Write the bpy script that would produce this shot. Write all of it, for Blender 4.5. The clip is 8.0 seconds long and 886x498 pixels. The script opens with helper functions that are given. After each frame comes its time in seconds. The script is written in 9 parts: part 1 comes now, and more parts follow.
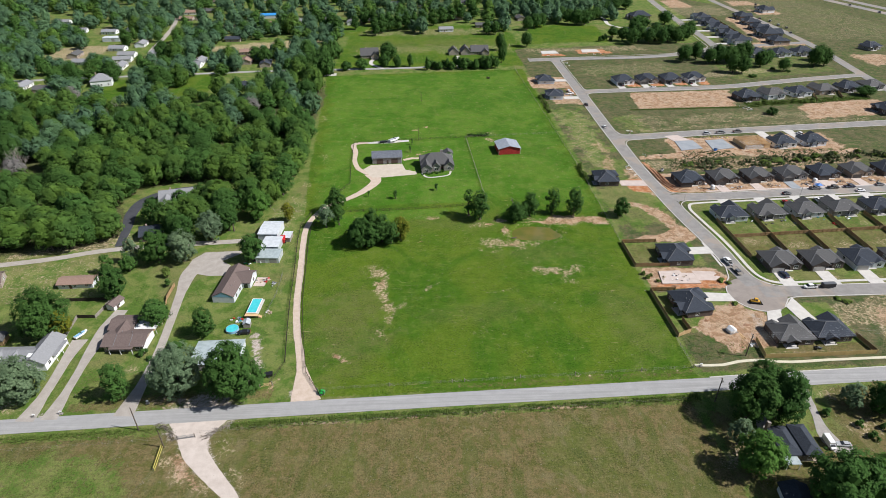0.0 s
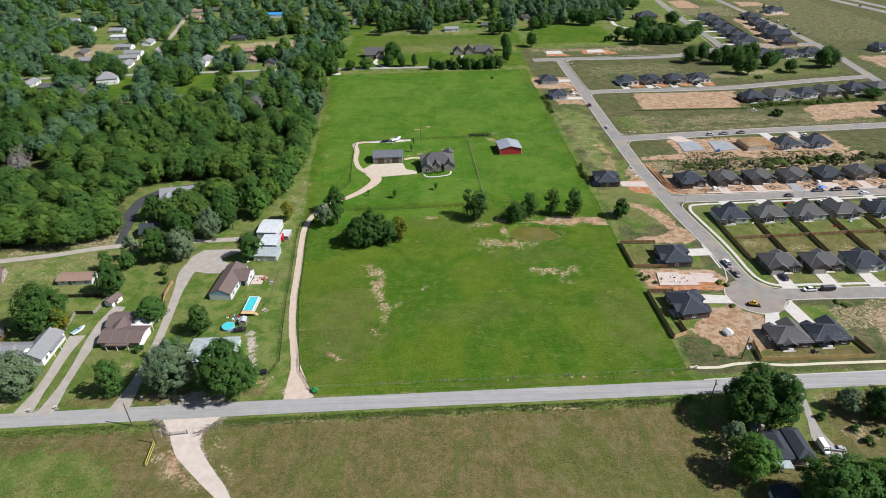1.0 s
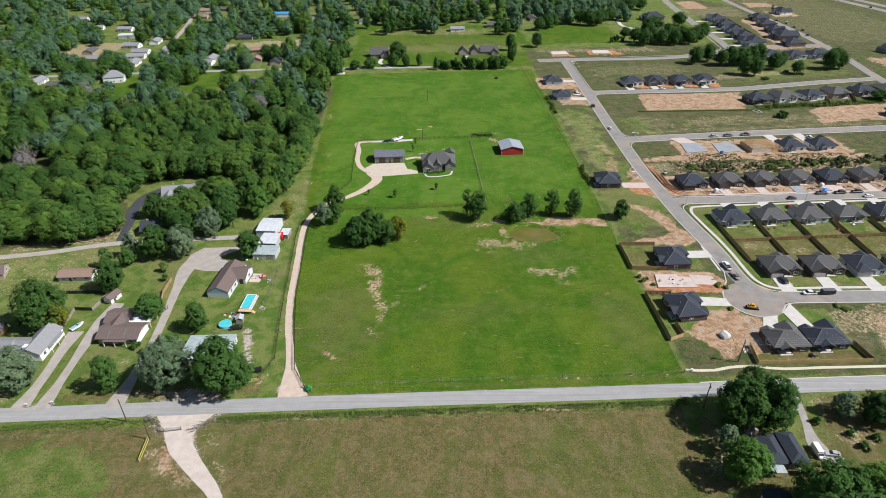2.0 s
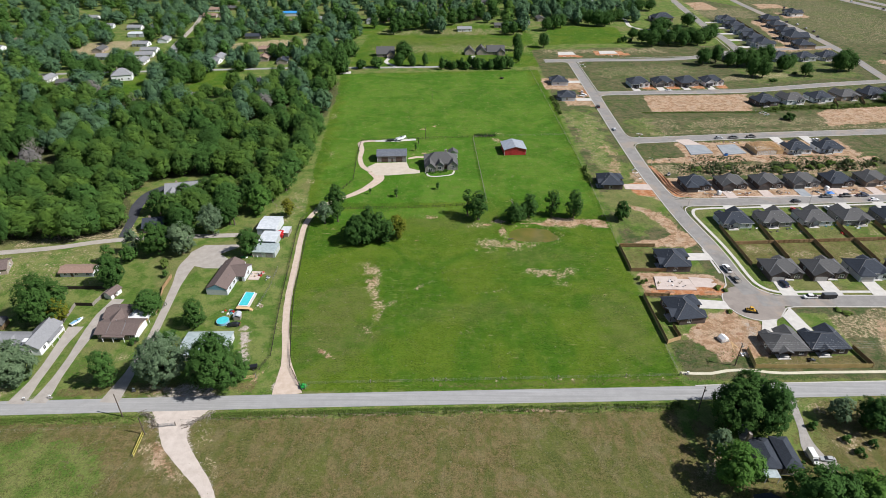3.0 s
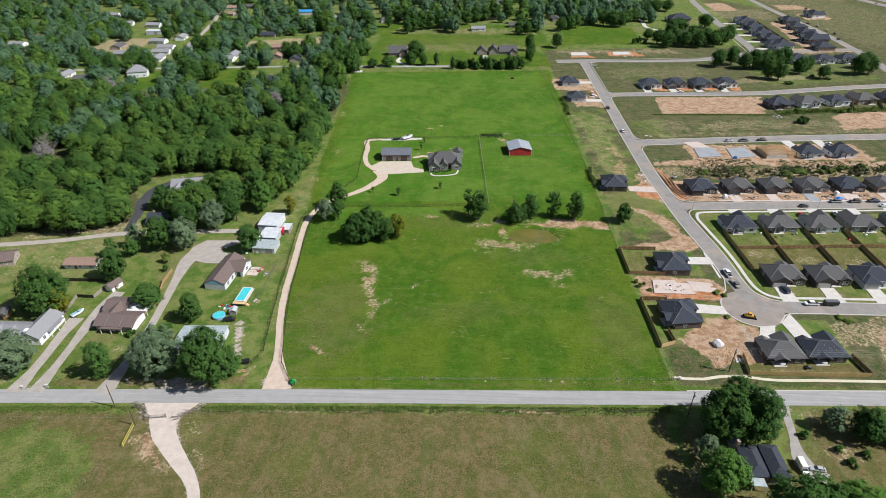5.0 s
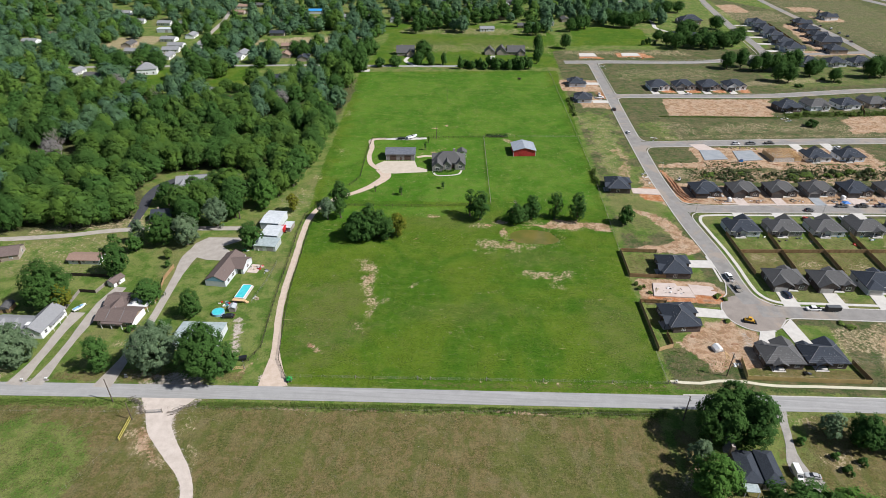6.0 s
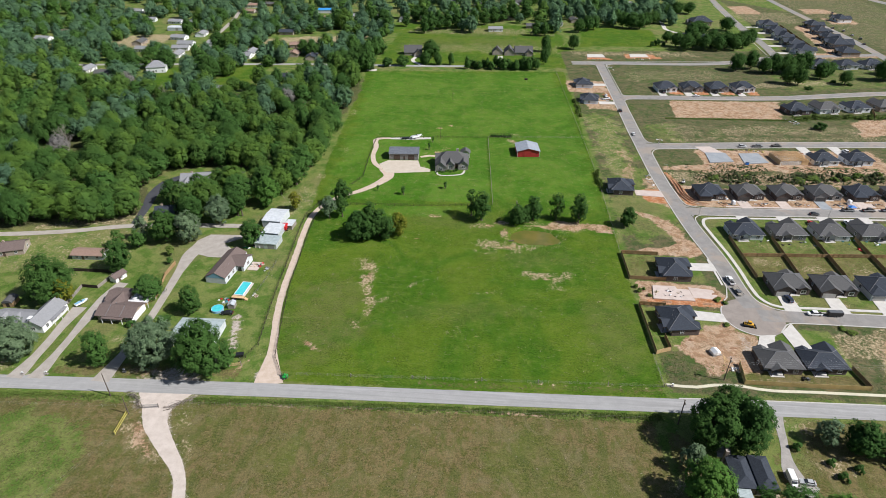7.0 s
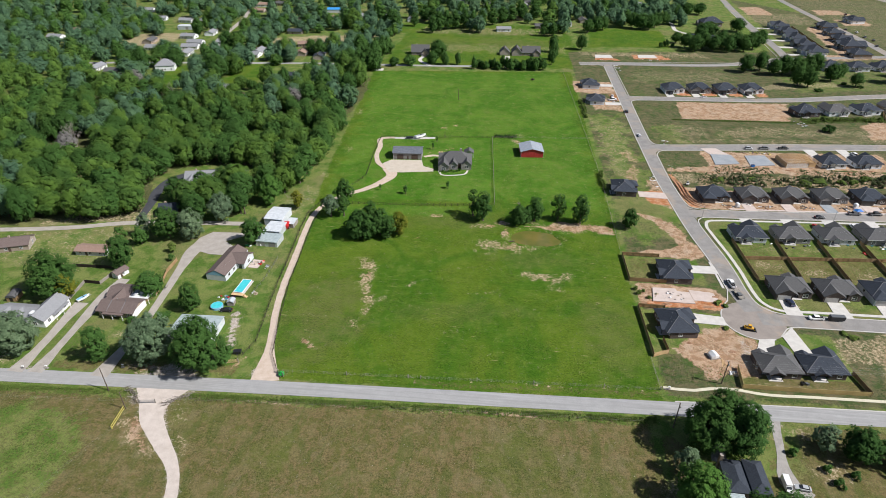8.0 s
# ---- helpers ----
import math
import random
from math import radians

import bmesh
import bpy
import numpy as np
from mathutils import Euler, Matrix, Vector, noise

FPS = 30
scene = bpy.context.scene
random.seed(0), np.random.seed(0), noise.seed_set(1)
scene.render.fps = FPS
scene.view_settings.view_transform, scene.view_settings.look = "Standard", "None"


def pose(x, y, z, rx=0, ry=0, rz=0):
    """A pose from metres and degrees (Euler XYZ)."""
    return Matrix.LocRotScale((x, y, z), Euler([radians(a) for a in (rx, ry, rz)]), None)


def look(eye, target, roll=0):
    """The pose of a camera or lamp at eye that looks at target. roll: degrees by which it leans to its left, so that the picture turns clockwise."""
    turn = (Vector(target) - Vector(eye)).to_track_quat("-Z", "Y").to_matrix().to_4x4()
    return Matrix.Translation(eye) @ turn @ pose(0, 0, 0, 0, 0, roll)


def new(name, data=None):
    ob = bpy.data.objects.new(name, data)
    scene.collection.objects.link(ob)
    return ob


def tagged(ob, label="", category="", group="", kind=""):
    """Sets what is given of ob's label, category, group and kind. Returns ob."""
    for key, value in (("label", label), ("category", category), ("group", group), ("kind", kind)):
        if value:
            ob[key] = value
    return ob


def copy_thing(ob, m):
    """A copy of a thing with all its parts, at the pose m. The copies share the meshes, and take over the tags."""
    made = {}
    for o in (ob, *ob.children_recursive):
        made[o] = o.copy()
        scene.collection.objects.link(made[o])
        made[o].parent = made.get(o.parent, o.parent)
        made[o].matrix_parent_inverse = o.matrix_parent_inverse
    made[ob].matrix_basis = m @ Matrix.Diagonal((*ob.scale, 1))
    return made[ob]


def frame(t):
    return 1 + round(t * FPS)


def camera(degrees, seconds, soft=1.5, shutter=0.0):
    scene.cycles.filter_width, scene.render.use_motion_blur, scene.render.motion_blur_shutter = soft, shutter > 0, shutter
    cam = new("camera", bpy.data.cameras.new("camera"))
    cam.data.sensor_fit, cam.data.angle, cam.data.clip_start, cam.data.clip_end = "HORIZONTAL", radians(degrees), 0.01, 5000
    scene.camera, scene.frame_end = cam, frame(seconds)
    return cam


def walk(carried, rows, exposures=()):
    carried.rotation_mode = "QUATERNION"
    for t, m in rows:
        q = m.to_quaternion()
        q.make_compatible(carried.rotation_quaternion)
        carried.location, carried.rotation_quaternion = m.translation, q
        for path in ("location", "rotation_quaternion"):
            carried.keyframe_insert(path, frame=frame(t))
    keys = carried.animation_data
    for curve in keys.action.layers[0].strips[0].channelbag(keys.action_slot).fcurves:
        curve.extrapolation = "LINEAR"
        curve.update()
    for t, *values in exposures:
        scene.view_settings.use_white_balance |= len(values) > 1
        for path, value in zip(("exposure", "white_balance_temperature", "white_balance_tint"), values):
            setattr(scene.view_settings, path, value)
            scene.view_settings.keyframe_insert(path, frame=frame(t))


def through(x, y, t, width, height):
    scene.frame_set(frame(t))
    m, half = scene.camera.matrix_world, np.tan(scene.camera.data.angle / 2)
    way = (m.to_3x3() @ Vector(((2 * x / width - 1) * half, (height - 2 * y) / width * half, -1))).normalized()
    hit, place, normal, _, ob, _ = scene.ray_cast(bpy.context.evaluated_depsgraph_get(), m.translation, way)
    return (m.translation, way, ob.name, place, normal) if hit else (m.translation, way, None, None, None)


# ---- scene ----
cam = camera(74.0, 8.0, 0.75)
PATH = [
    (0, (0.093, -0.829, 135.417), (0.156, 0.868, 134.359), -0.1),
    (0.5, (2.238, -0.976, 135.357), (2.288, 0.721, 134.299), -0.1),
    (1, (4.388, -0.995, 135.294), (4.425, 0.702, 134.236), -0.1),
    (1.5, (6.4, -1.039, 135.312), (6.425, 0.658, 134.254), -0.1),
    (3, (12.629, -1.238, 135.252), (12.61, 0.459, 134.194), 0.0),
    (3.5, (14.74, -1.217, 135.191), (14.708, 0.48, 134.133), 0.0),
    (4, (16.786, -1.198, 135.246), (16.739, 0.498, 134.187), 0.1),
    (4.5, (18.986, -1.232, 135.229), (18.923, 0.463, 134.17), 0.0),
    (6, (25.087, -1.002, 135.304), (24.975, 0.691, 134.244), 0.1),
    (6.5, (27.24, -0.912, 135.3), (27.112, 0.78, 134.24), 0.2),
    (7, (29.278, -0.818, 135.35), (29.133, 0.872, 134.29), 0.2),
    (7.5, (31.345, -0.636, 135.333), (31.183, 1.052, 134.272), 0.2),
    (8, (33.434, -0.474, 135.329), (33.256, 1.212, 134.269), 0.2),
]
walk(cam, [(t, look(eye, target, roll)) for t, eye, target, roll in PATH], [(0.0, 0.29, 6200, 12), (8.0, 0.29, 6200, 12)])

# ---------------------------------------------------------------- world, sun
SUN_ELEV, SUN_AZ = 46.0, 102.0          # degrees above the horizon; clockwise from +y
world = bpy.data.worlds.new("world")
scene.world = world
world.use_nodes = True
_wt = world.node_tree
_sky = _wt.nodes.new("ShaderNodeTexSky")
_sky.sky_type, _sky.sun_disc = "NISHITA", False
_sky.sun_elevation, _sky.sun_rotation = radians(SUN_ELEV), radians(SUN_AZ)
_bg = _wt.nodes["Background"]
_wt.links.new(_sky.outputs[0], _bg.inputs[0])
_bg.inputs[1].default_value = 0.054
_sunlamp = bpy.data.lights.new("sun", "SUN")
_sunlamp.energy, _sunlamp.angle, _sunlamp.color = 5.0, radians(0.53), (1.0, 0.965, 0.91)
sun = new("sun", _sunlamp)
_a, _e = radians(SUN_AZ), radians(SUN_ELEV)
sun.matrix_world = look((300 * math.sin(_a), 300 * math.cos(_a), 400), (300 * math.sin(_a) - math.sin(_a) * math.cos(_e) * 10, 300 * math.cos(_a) - math.cos(_a) * math.cos(_e) * 10, 400 - 10 * math.sin(_e)))

# ---------------------------------------------------------------- materials


class Nodes:
    """A small helper round one node material."""

    def __init__(self, name, rough=0.85, spec=0.25, metal=0.0):
        self.m = bpy.data.materials.new(name)
        self.m.use_nodes = True
        self.t = self.m.node_tree
        self.b = self.t.nodes["Principled BSDF"]
        self.b.inputs["Roughness"].default_value = rough
        self.b.inputs["Specular IOR Level"].default_value = spec
        self.b.inputs["Metallic"].default_value = metal
        self.geo = self.t.nodes.new("ShaderNodeNewGeometry")
        self.pos = self.geo.outputs["Position"]

    def put(self, sock, val):
        if hasattr(val, "links"):
            self.t.links.new(val, sock)
        elif isinstance(val, (tuple, list)):
            sock.default_value = (*val, 1.0) if len(val) == 3 else val
        else:
            sock.default_value = val

    def noise(self, scale, detail=3, rough=0.55, vec=None, stretch=None, distort=0.0):
        n = self.t.nodes.new("ShaderNodeTexNoise")
        n.inputs["Scale"].default_value = scale
        n.inputs["Detail"].default_value = detail
        n.inputs["Roughness"].default_value = rough
        n.inputs["Distortion"].default_value = distort
        v = vec or self.pos
        if stretch:
            m = self.t.nodes.new("ShaderNodeMapping")
            m.inputs["Scale"].default_value = stretch[:3]
            if len(stretch) > 3:
                m.inputs["Rotation"].default_value = (0, 0, stretch[3])
            self.t.links.new(v, m.inputs[0])
            v = m.outputs[0]
        self.t.links.new(v, n.inputs["Vector"])
        return n.outputs["Fac"]

    def mix(self, fac, a, b, mode="MIX"):
        n = self.t.nodes.new("ShaderNodeMix")
        n.data_type, n.blend_type = "RGBA", mode
        self.put(n.inputs[0], fac)
        self.put(n.inputs[6], a)
        self.put(n.inputs[7], b)
        return n.outputs[2]

    def remap(self, v, a, b, c=0.0, d=1.0):
        n = self.t.nodes.new("ShaderNodeMapRange")
        n.interpolation_type = "SMOOTHSTEP"
        self.put(n.inputs[0], v)
        for i, q in enumerate((a, b, c, d)):
            self.put(n.inputs[i + 1], q)
        return n.outputs[0]

    def math(self, op, a, b=0.0):
        n = self.t.nodes.new("ShaderNodeMath")
        n.operation = op
        self.put(n.inputs[0], a)
        self.put(n.inputs[1], b)
        return n.outputs[0]

    def attr(self, name):
        n = self.t.nodes.new("ShaderNodeAttribute")
        n.attribute_name = name
        return n.outputs["Fac"]

    def rand(self):
        return self.t.nodes.new("ShaderNodeObjectInfo").outputs["Random"]

    def island(self):
        return self.geo.outputs["Random Per Island"]

    def local(self):
        return self.t.nodes.new("ShaderNodeTexCoord").outputs["Object"]

    def bump(self, h, dist=0.02, strength=1.0):
        n = self.t.nodes.new("ShaderNodeBump")
        n.inputs["Distance"].default_value = dist
        n.inputs["Strength"].default_value = strength
        self.t.links.new(h, n.inputs["Height"])
        self.t.links.new(n.outputs[0], self.b.inputs["Normal"])

    def done(self, color):
        self.put(self.b.inputs["Base Color"], color)
        return self.m


def surface(name, a, b, scale=0.6, fine=6.0, rough=0.85, spec=0.25, metal=0.0, bump=0.01, vary=0.0):
    """Two tones mixed by a coarse and a fine noise, with a little relief; vary: brightness from object to object."""
    k = Nodes(name, rough, spec, metal)
    n = k.mix(0.45, k.noise(scale, 4), k.noise(fine, 3))
    c = k.mix(k.remap(n, 0.32, 0.68), a, b)
    if vary:
        c = k.mix(k.math("MULTIPLY", k.rand(), vary), c, (0.5, 0.5, 0.5), "MULTIPLY")
    k.bump(k.noise(fine * 2, 3), bump)
    return k.done(c)


def ground_material():
    k = Nodes("ground_cover", 0.95, 0.1)
    big, mid, fine, tiny = k.noise(0.03, 5, 0.62, distort=0.8), k.noise(0.16, 5, 0.65), k.noise(0.9, 5, 0.7), k.noise(4.5, 4, 0.7)
    patch = k.noise(0.35, 5, 0.7, distort=0.5)
    streak = k.noise(0.35, 5, 0.65, stretch=(0.22, 1.6, 1.0, 0.04))
    # mown yards and verges
    yard = k.mix(k.remap(mid, 0.42, 0.58), (0.100, 0.170, 0.028), (0.196, 0.228, 0.064))
    yard = k.mix(k.remap(big, 0.50, 0.62, 0, 0.65), yard, (0.225, 0.205, 0.085))
    yard = k.mix(k.remap(fine, 0.48, 0.68, 0, 0.35), yard, (0.048, 0.085, 0.018))
    # green pasture
    past = k.mix(k.remap(big, 0.42, 0.58), (0.058, 0.136, 0.008), (0.106, 0.164, 0.013))
    past = k.mix(k.remap(patch, 0.47, 0.64, 0, 0.55), past, (0.122, 0.186, 0.018))
    past = k.mix(k.remap(mid, 0.50, 0.64, 0, 0.40), past, (0.146, 0.186, 0.028))
    past = k.mix(k.remap(fine, 0.48, 0.66, 0, 0.55), past, (0.039, 0.102, 0.006))
    past = k.mix(k.math("MULTIPLY", k.attr("dull"), k.remap(patch, 0.35, 0.6, 0.5, 1.0)), past, (0.138, 0.152, 0.042))
    past = k.mix(k.remap(streak, 0.50, 0.68, 0, 0.30), past, (0.128, 0.190, 0.024))
    # broken rows of dry cut hay
    rows = k.noise(1.1, 4, 0.7, stretch=(0.16, 1.0, 1.0, 0.10), distort=0.4)
    past = k.mix(k.math("MULTIPLY", k.remap(rows, 0.62, 0.70), k.remap(k.noise(0.035, 3), 0.48, 0.62, 0, 0.75)), past, (0.40, 0.33, 0.17))
    # lush mown grass round the farmstead and in the far paddock
    lush = k.mix(k.remap(big, 0.42, 0.58), (0.066, 0.168, 0.010), (0.104, 0.206, 0.020))
    lush = k.mix(k.remap(mid, 0.48, 0.64, 0, 0.50), lush, (0.140, 0.190, 0.036))
    lush = k.mix(k.remap(streak, 0.52, 0.66, 0, 0.35), lush, (0.054, 0.140, 0.008))
    lush = k.mix(k.remap(patch, 0.52, 0.68, 0, 0.55), lush, (0.172, 0.208, 0.052))
    # dull hay meadow
    hay = k.mix(k.remap(patch, 0.44, 0.57), (0.205, 0.154, 0.070), (0.130, 0.124, 0.036))
    hay = k.mix(k.remap(big, 0.50, 0.64, 0, 0.55), hay, (0.112, 0.146, 0.028))
    hay = k.mix(k.remap(mid, 0.50, 0.62, 0, 0.60), hay, (0.205, 0.164, 0.076))
    hay = k.mix(k.remap(fine, 0.49, 0.64, 0, 0.62), hay, (0.084, 0.092, 0.026))
    hay = k.mix(k.remap(k.noise(0.5, 5, 0.7, stretch=(0.6, 1.3, 1.0, 0.7), distort=0.6), 0.52, 0.68, 0, 0.45), hay, (0.245, 0.205, 0.100))
    hay = k.mix(k.remap(k.noise(0.16, 5, 0.65, stretch=(1.3, 0.45, 1.0, 0.25), distort=0.9), 0.50, 0.62, 0, 0.62), hay, (0.104, 0.122, 0.032))
    hay = k.mix(k.remap(k.noise(0.13, 5, 0.7, stretch=(0.9, 0.5, 1.0, -0.2), distort=1.2), 0.54, 0.66, 0, 0.55), hay, (0.215, 0.176, 0.092))
    # rough lots of the estate
    scrub = k.mix(k.remap(mid, 0.42, 0.58), (0.070, 0.104, 0.032), (0.128, 0.124, 0.060))
    scrub = k.mix(k.remap(big, 0.50, 0.60, 0, 0.55), scrub, (0.074, 0.128, 0.026))
    scrub = k.mix(k.remap(patch, 0.47, 0.62, 0, 0.70), scrub, (0.190, 0.150, 0.078))
    scrub = k.mix(k.remap(k.noise(0.22, 5, 0.7, stretch=(0.5, 1.3, 1.0, 0.3), distort=0.8), 0.50, 0.66, 0, 0.60), scrub, (0.225, 0.172, 0.098))
    scrub = k.mix(k.remap(fine, 0.50, 0.66, 0, 0.50), scrub, (0.036, 0.055, 0.018))
    # bare soils
    rut = k.noise(1.6, 4, 0.7, stretch=(0.3, 1.4, 1.0, 0.5))
    dirt = k.mix(k.remap(patch, 0.42, 0.58), (0.37, 0.222, 0.130), (0.57, 0.395, 0.258))
    dirt = k.mix(k.remap(rut, 0.48, 0.72, 0, 0.22), dirt, (0.33, 0.195, 0.115))
    dirt = k.mix(k.remap(mid, 0.48, 0.62, 0, 0.60), dirt, (0.60, 0.460, 0.338))
    dirt = k.mix(k.remap(tiny, 0.40, 0.66, 0, 0.35), dirt, (0.24, 0.15, 0.09))
    clay = k.mix(k.remap(patch, 0.42, 0.58), (0.46, 0.180, 0.075), (0.60, 0.330, 0.190))
    clay = k.mix(k.remap(fine, 0.48, 0.64, 0, 0.5), clay, (0.36, 0.15, 0.07))
    straw = k.mix(k.remap(fine, 0.42, 0.58), (0.29, 0.215, 0.115), (0.54, 0.425, 0.275))
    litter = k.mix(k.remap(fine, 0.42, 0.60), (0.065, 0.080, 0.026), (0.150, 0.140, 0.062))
    ragged = k.math("ADD", k.math("MULTIPLY", k.math("SUBTRACT", fine, 0.5), 1.7), k.math("MULTIPLY", k.math("SUBTRACT", tiny, 0.5), 2.0))
    ragged = k.math("ADD", ragged, k.math("MULTIPLY", k.math("SUBTRACT", patch, 0.5), 0.9))

    def lay(col, under, key, lo=0.40, hi=0.72):
        return k.mix(k.remap(k.math("ADD", k.attr(key), ragged), lo, hi), under, col)

    c = lay(past, yard, "pasture")
    c = lay(lush, c, "lush")
    c = lay(hay, c, "hay")
    c = lay(scrub, c, "scrub")
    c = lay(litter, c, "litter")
    c = lay(straw, c, "straw", 0.45, 0.85)
    c = lay(dirt, c, "dirt")
    c = lay(clay, c, "clay")
    stone = k.mix(k.remap(fine, 0.40, 0.62), (0.45, 0.375, 0.315), (0.585, 0.505, 0.44))
    stone = k.mix(k.remap(tiny, 0.45, 0.65, 0, 0.4), stone, (0.36, 0.30, 0.25))
    c = lay(stone, c, "gravel", 0.36, 0.66)
    grain, speck = k.noise(1.9, 4, 0.75), k.noise(2.7, 3, 0.7, stretch=(1.0, 1.0, 1.0, 0.7))
    dots, pale = k.noise(1.9, 2, 0.6), k.noise(1.7, 2, 0.6, stretch=(0.7, 1.3, 1.0, 0.4))
    c = k.mix(k.remap(grain, 0.44, 0.60, 0, k.remap(k.noise(0.12, 4, 0.6), 0.35, 0.65, 0.25, 1.0)), c, k.mix(1.0, c, (0.56, 0.60, 0.52), "MULTIPLY"))
    c = k.mix(k.remap(speck, 0.54, 0.70, 0, 0.70), c, k.mix(1.0, c, (1.5, 1.42, 1.3), "MULTIPLY"))
    c = k.mix(k.remap(tiny, 0.44, 0.64, 0, 0.35), c, k.mix(1.0, c, (0.6, 0.6, 0.6), "MULTIPLY"))
    c = k.mix(k.math("MULTIPLY", k.math("MULTIPLY", k.remap(dots, 0.57, 0.68, 0, k.remap(k.noise(0.07, 4, 0.6), 0.4, 0.6, 0.1, 0.75)), k.remap(k.attr("hay"), 0.3, 0.9, 1.0, 0.45)), k.math("MULTIPLY", k.remap(k.attr("dirt"), 0.3, 0.8, 1.0, 0.35), k.math("SUBTRACT", k.remap(k.attr("pasture"), 0.3, 0.8, 0.5, 1.0), k.math("MULTIPLY", k.attr("lush"), 0.45)))), c, k.mix(1.0, c, (0.42, 0.48, 0.40), "MULTIPLY"))
    c = k.mix(k.math("MULTIPLY", k.remap(pale, 0.62, 0.69, 0, 0.55), k.remap(k.attr("hay"), 0.3, 0.9, 1.0, 0.5)), c, k.mix(1.0, c, (1.6, 1.55, 1.3), "MULTIPLY"))
    k.bump(k.mix(0.5, fine, tiny), 0.35, 1.0)
    return k.done(k.mix(1.0, c, (0.92, 0.93, 0.95), "MULTIPLY"))


M_GROUND = ground_material()


def asphalt_material(name, a, b, dusty=0.0, lanes=0.0):
    k = Nodes(name, 0.9, 0.2)
    c = k.mix(k.remap(k.mix(0.5, k.noise(0.3, 4), k.noise(9, 2)), 0.35, 0.65), a, b)
    c = k.mix(k.remap(k.noise(0.9, 5, 0.7, distort=1.5), 0.60, 0.72, 0, 0.35), c, tuple(q * 0.62 for q in a))
    if lanes:
        c = k.mix(k.remap(k.noise(1.0, 4, 0.65, stretch=(0.03, 1.3, 1.0, 0.04)), 0.46, 0.66, 0, lanes), c, tuple(q * 0.80 for q in a))
        c = k.mix(k.remap(k.noise(0.8, 4, 0.65, stretch=(0.05, 1.0, 1.0, 0.04)), 0.54, 0.68, 0, lanes), c, tuple(min(1.0, q * 1.16) for q in b))
    if dusty:
        c = k.mix(k.remap(k.noise(0.045, 4, 0.6, distort=1.0), 0.50, 0.62, 0, dusty), c, (0.34, 0.275, 0.215))
        c = k.mix(k.remap(k.noise(0.12, 4, 0.65), 0.55, 0.66, 0, 0.35), c, tuple(q * 0.78 for q in a))
    k.bump(k.noise(25, 2), 0.01)
    return k.done(c)


M_ROAD = asphalt_material("old_asphalt", (0.292, 0.288, 0.278), (0.345, 0.340, 0.330), lanes=0.5)
M_STREET = asphalt_material("street_asphalt", (0.216, 0.205, 0.191), (0.284, 0.270, 0.252), 0.55)
M_STREET_DUSTY = asphalt_material("dust_covered_asphalt", (0.235, 0.205, 0.180), (0.300, 0.262, 0.230), 0.9)
M_BLACKTOP = asphalt_material("dark_asphalt", (0.045, 0.047, 0.055), (0.07, 0.072, 0.08))
M_CONC = surface("pale_concrete", (0.47, 0.445, 0.405), (0.58, 0.555, 0.51), 0.5, 5, 0.85, 0.3)
M_CONC_OLD = surface("worn_concrete", (0.305, 0.275, 0.240), (0.405, 0.368, 0.325), 0.35, 4, 0.9, 0.2)
M_CONC_TAN = surface("tan_concrete", (0.455, 0.392, 0.312), (0.545, 0.480, 0.395), 0.4, 3, 0.9, 0.2)
M_PATH = surface("yellowish_concrete", (0.50, 0.465, 0.345), (0.60, 0.56, 0.43), 0.4, 3, 0.9, 0.2)
M_GRAVEL_GRAY = surface("gray_gravel", (0.27, 0.252, 0.230), (0.38, 0.355, 0.325), 0.5, 7, 0.95, 0.1, bump=0.04)
M_GRAVEL = surface("tan_gravel", (0.46, 0.362, 0.282), (0.57, 0.470, 0.385), 0.5, 7, 0.95, 0.1, bump=0.04)
M_CONC_PINK = surface("pinkish_concrete", (0.46, 0.375, 0.325), (0.56, 0.48, 0.43), 0.4, 3, 0.9, 0.2)
M_SLAB_GRAY = surface("blue_gray_fresh_concrete", (0.235, 0.26, 0.28), (0.33, 0.345, 0.355), 0.25, 3, 0.8, 0.3)
M_PALE_GRAVEL = surface("pale_gravel", (0.45, 0.385, 0.33), (0.58, 0.51, 0.45), 0.4, 6, 0.95, 0.1, bump=0.04)
M_KERB = surface("kerb_concrete", (0.42, 0.40, 0.365), (0.53, 0.505, 0.465), 0.7, 5, 0.9, 0.2)


def shingle_material(name, a, b):
    k = Nodes(name, 0.9, 0.2)
    loc = k.local()
    n = k.mix(0.5, k.noise(2.2, 3, vec=loc), k.noise(9, 2, vec=loc))
    c = k.mix(k.remap(n, 0.35, 0.65), a, b)
    w = k.t.nodes.new("ShaderNodeTexWave")
    w.bands_direction = "Z"
    w.inputs["Scale"].default_value = 2.2
    w.inputs["Distortion"].default_value = 0.6
    k.t.links.new(loc, w.inputs["Vector"])
    c = k.mix(k.math("MULTIPLY", w.outputs["Fac"], 0.07), c, tuple(q * 0.5 for q in a))
    c = k.mix(k.math("MULTIPLY", k.rand(), 0.25), c, tuple(q * 0.7 for q in b))
    k.bump(w.outputs["Fac"], 0.008)
    return k.done(c)


ROOFS = {
    "charcoal": shingle_material("charcoal_shingle", (0.032, 0.038, 0.049), (0.056, 0.065, 0.081)),
    "weathered": shingle_material("weathered_shingle", (0.084, 0.083, 0.083), (0.124, 0.122, 0.120)),
    "brown": shingle_material("brown_shingle", (0.128, 0.094, 0.083), (0.180, 0.140, 0.126)),
    # pale gray shingle, lightened further with the haze and gloss of far roofs
    "gray": shingle_material("gray_shingle", (0.210, 0.213, 0.220), (0.290, 0.293, 0.300)),
    "rust": shingle_material("rusty_shingle", (0.24, 0.155, 0.115), (0.33, 0.23, 0.18)),
}


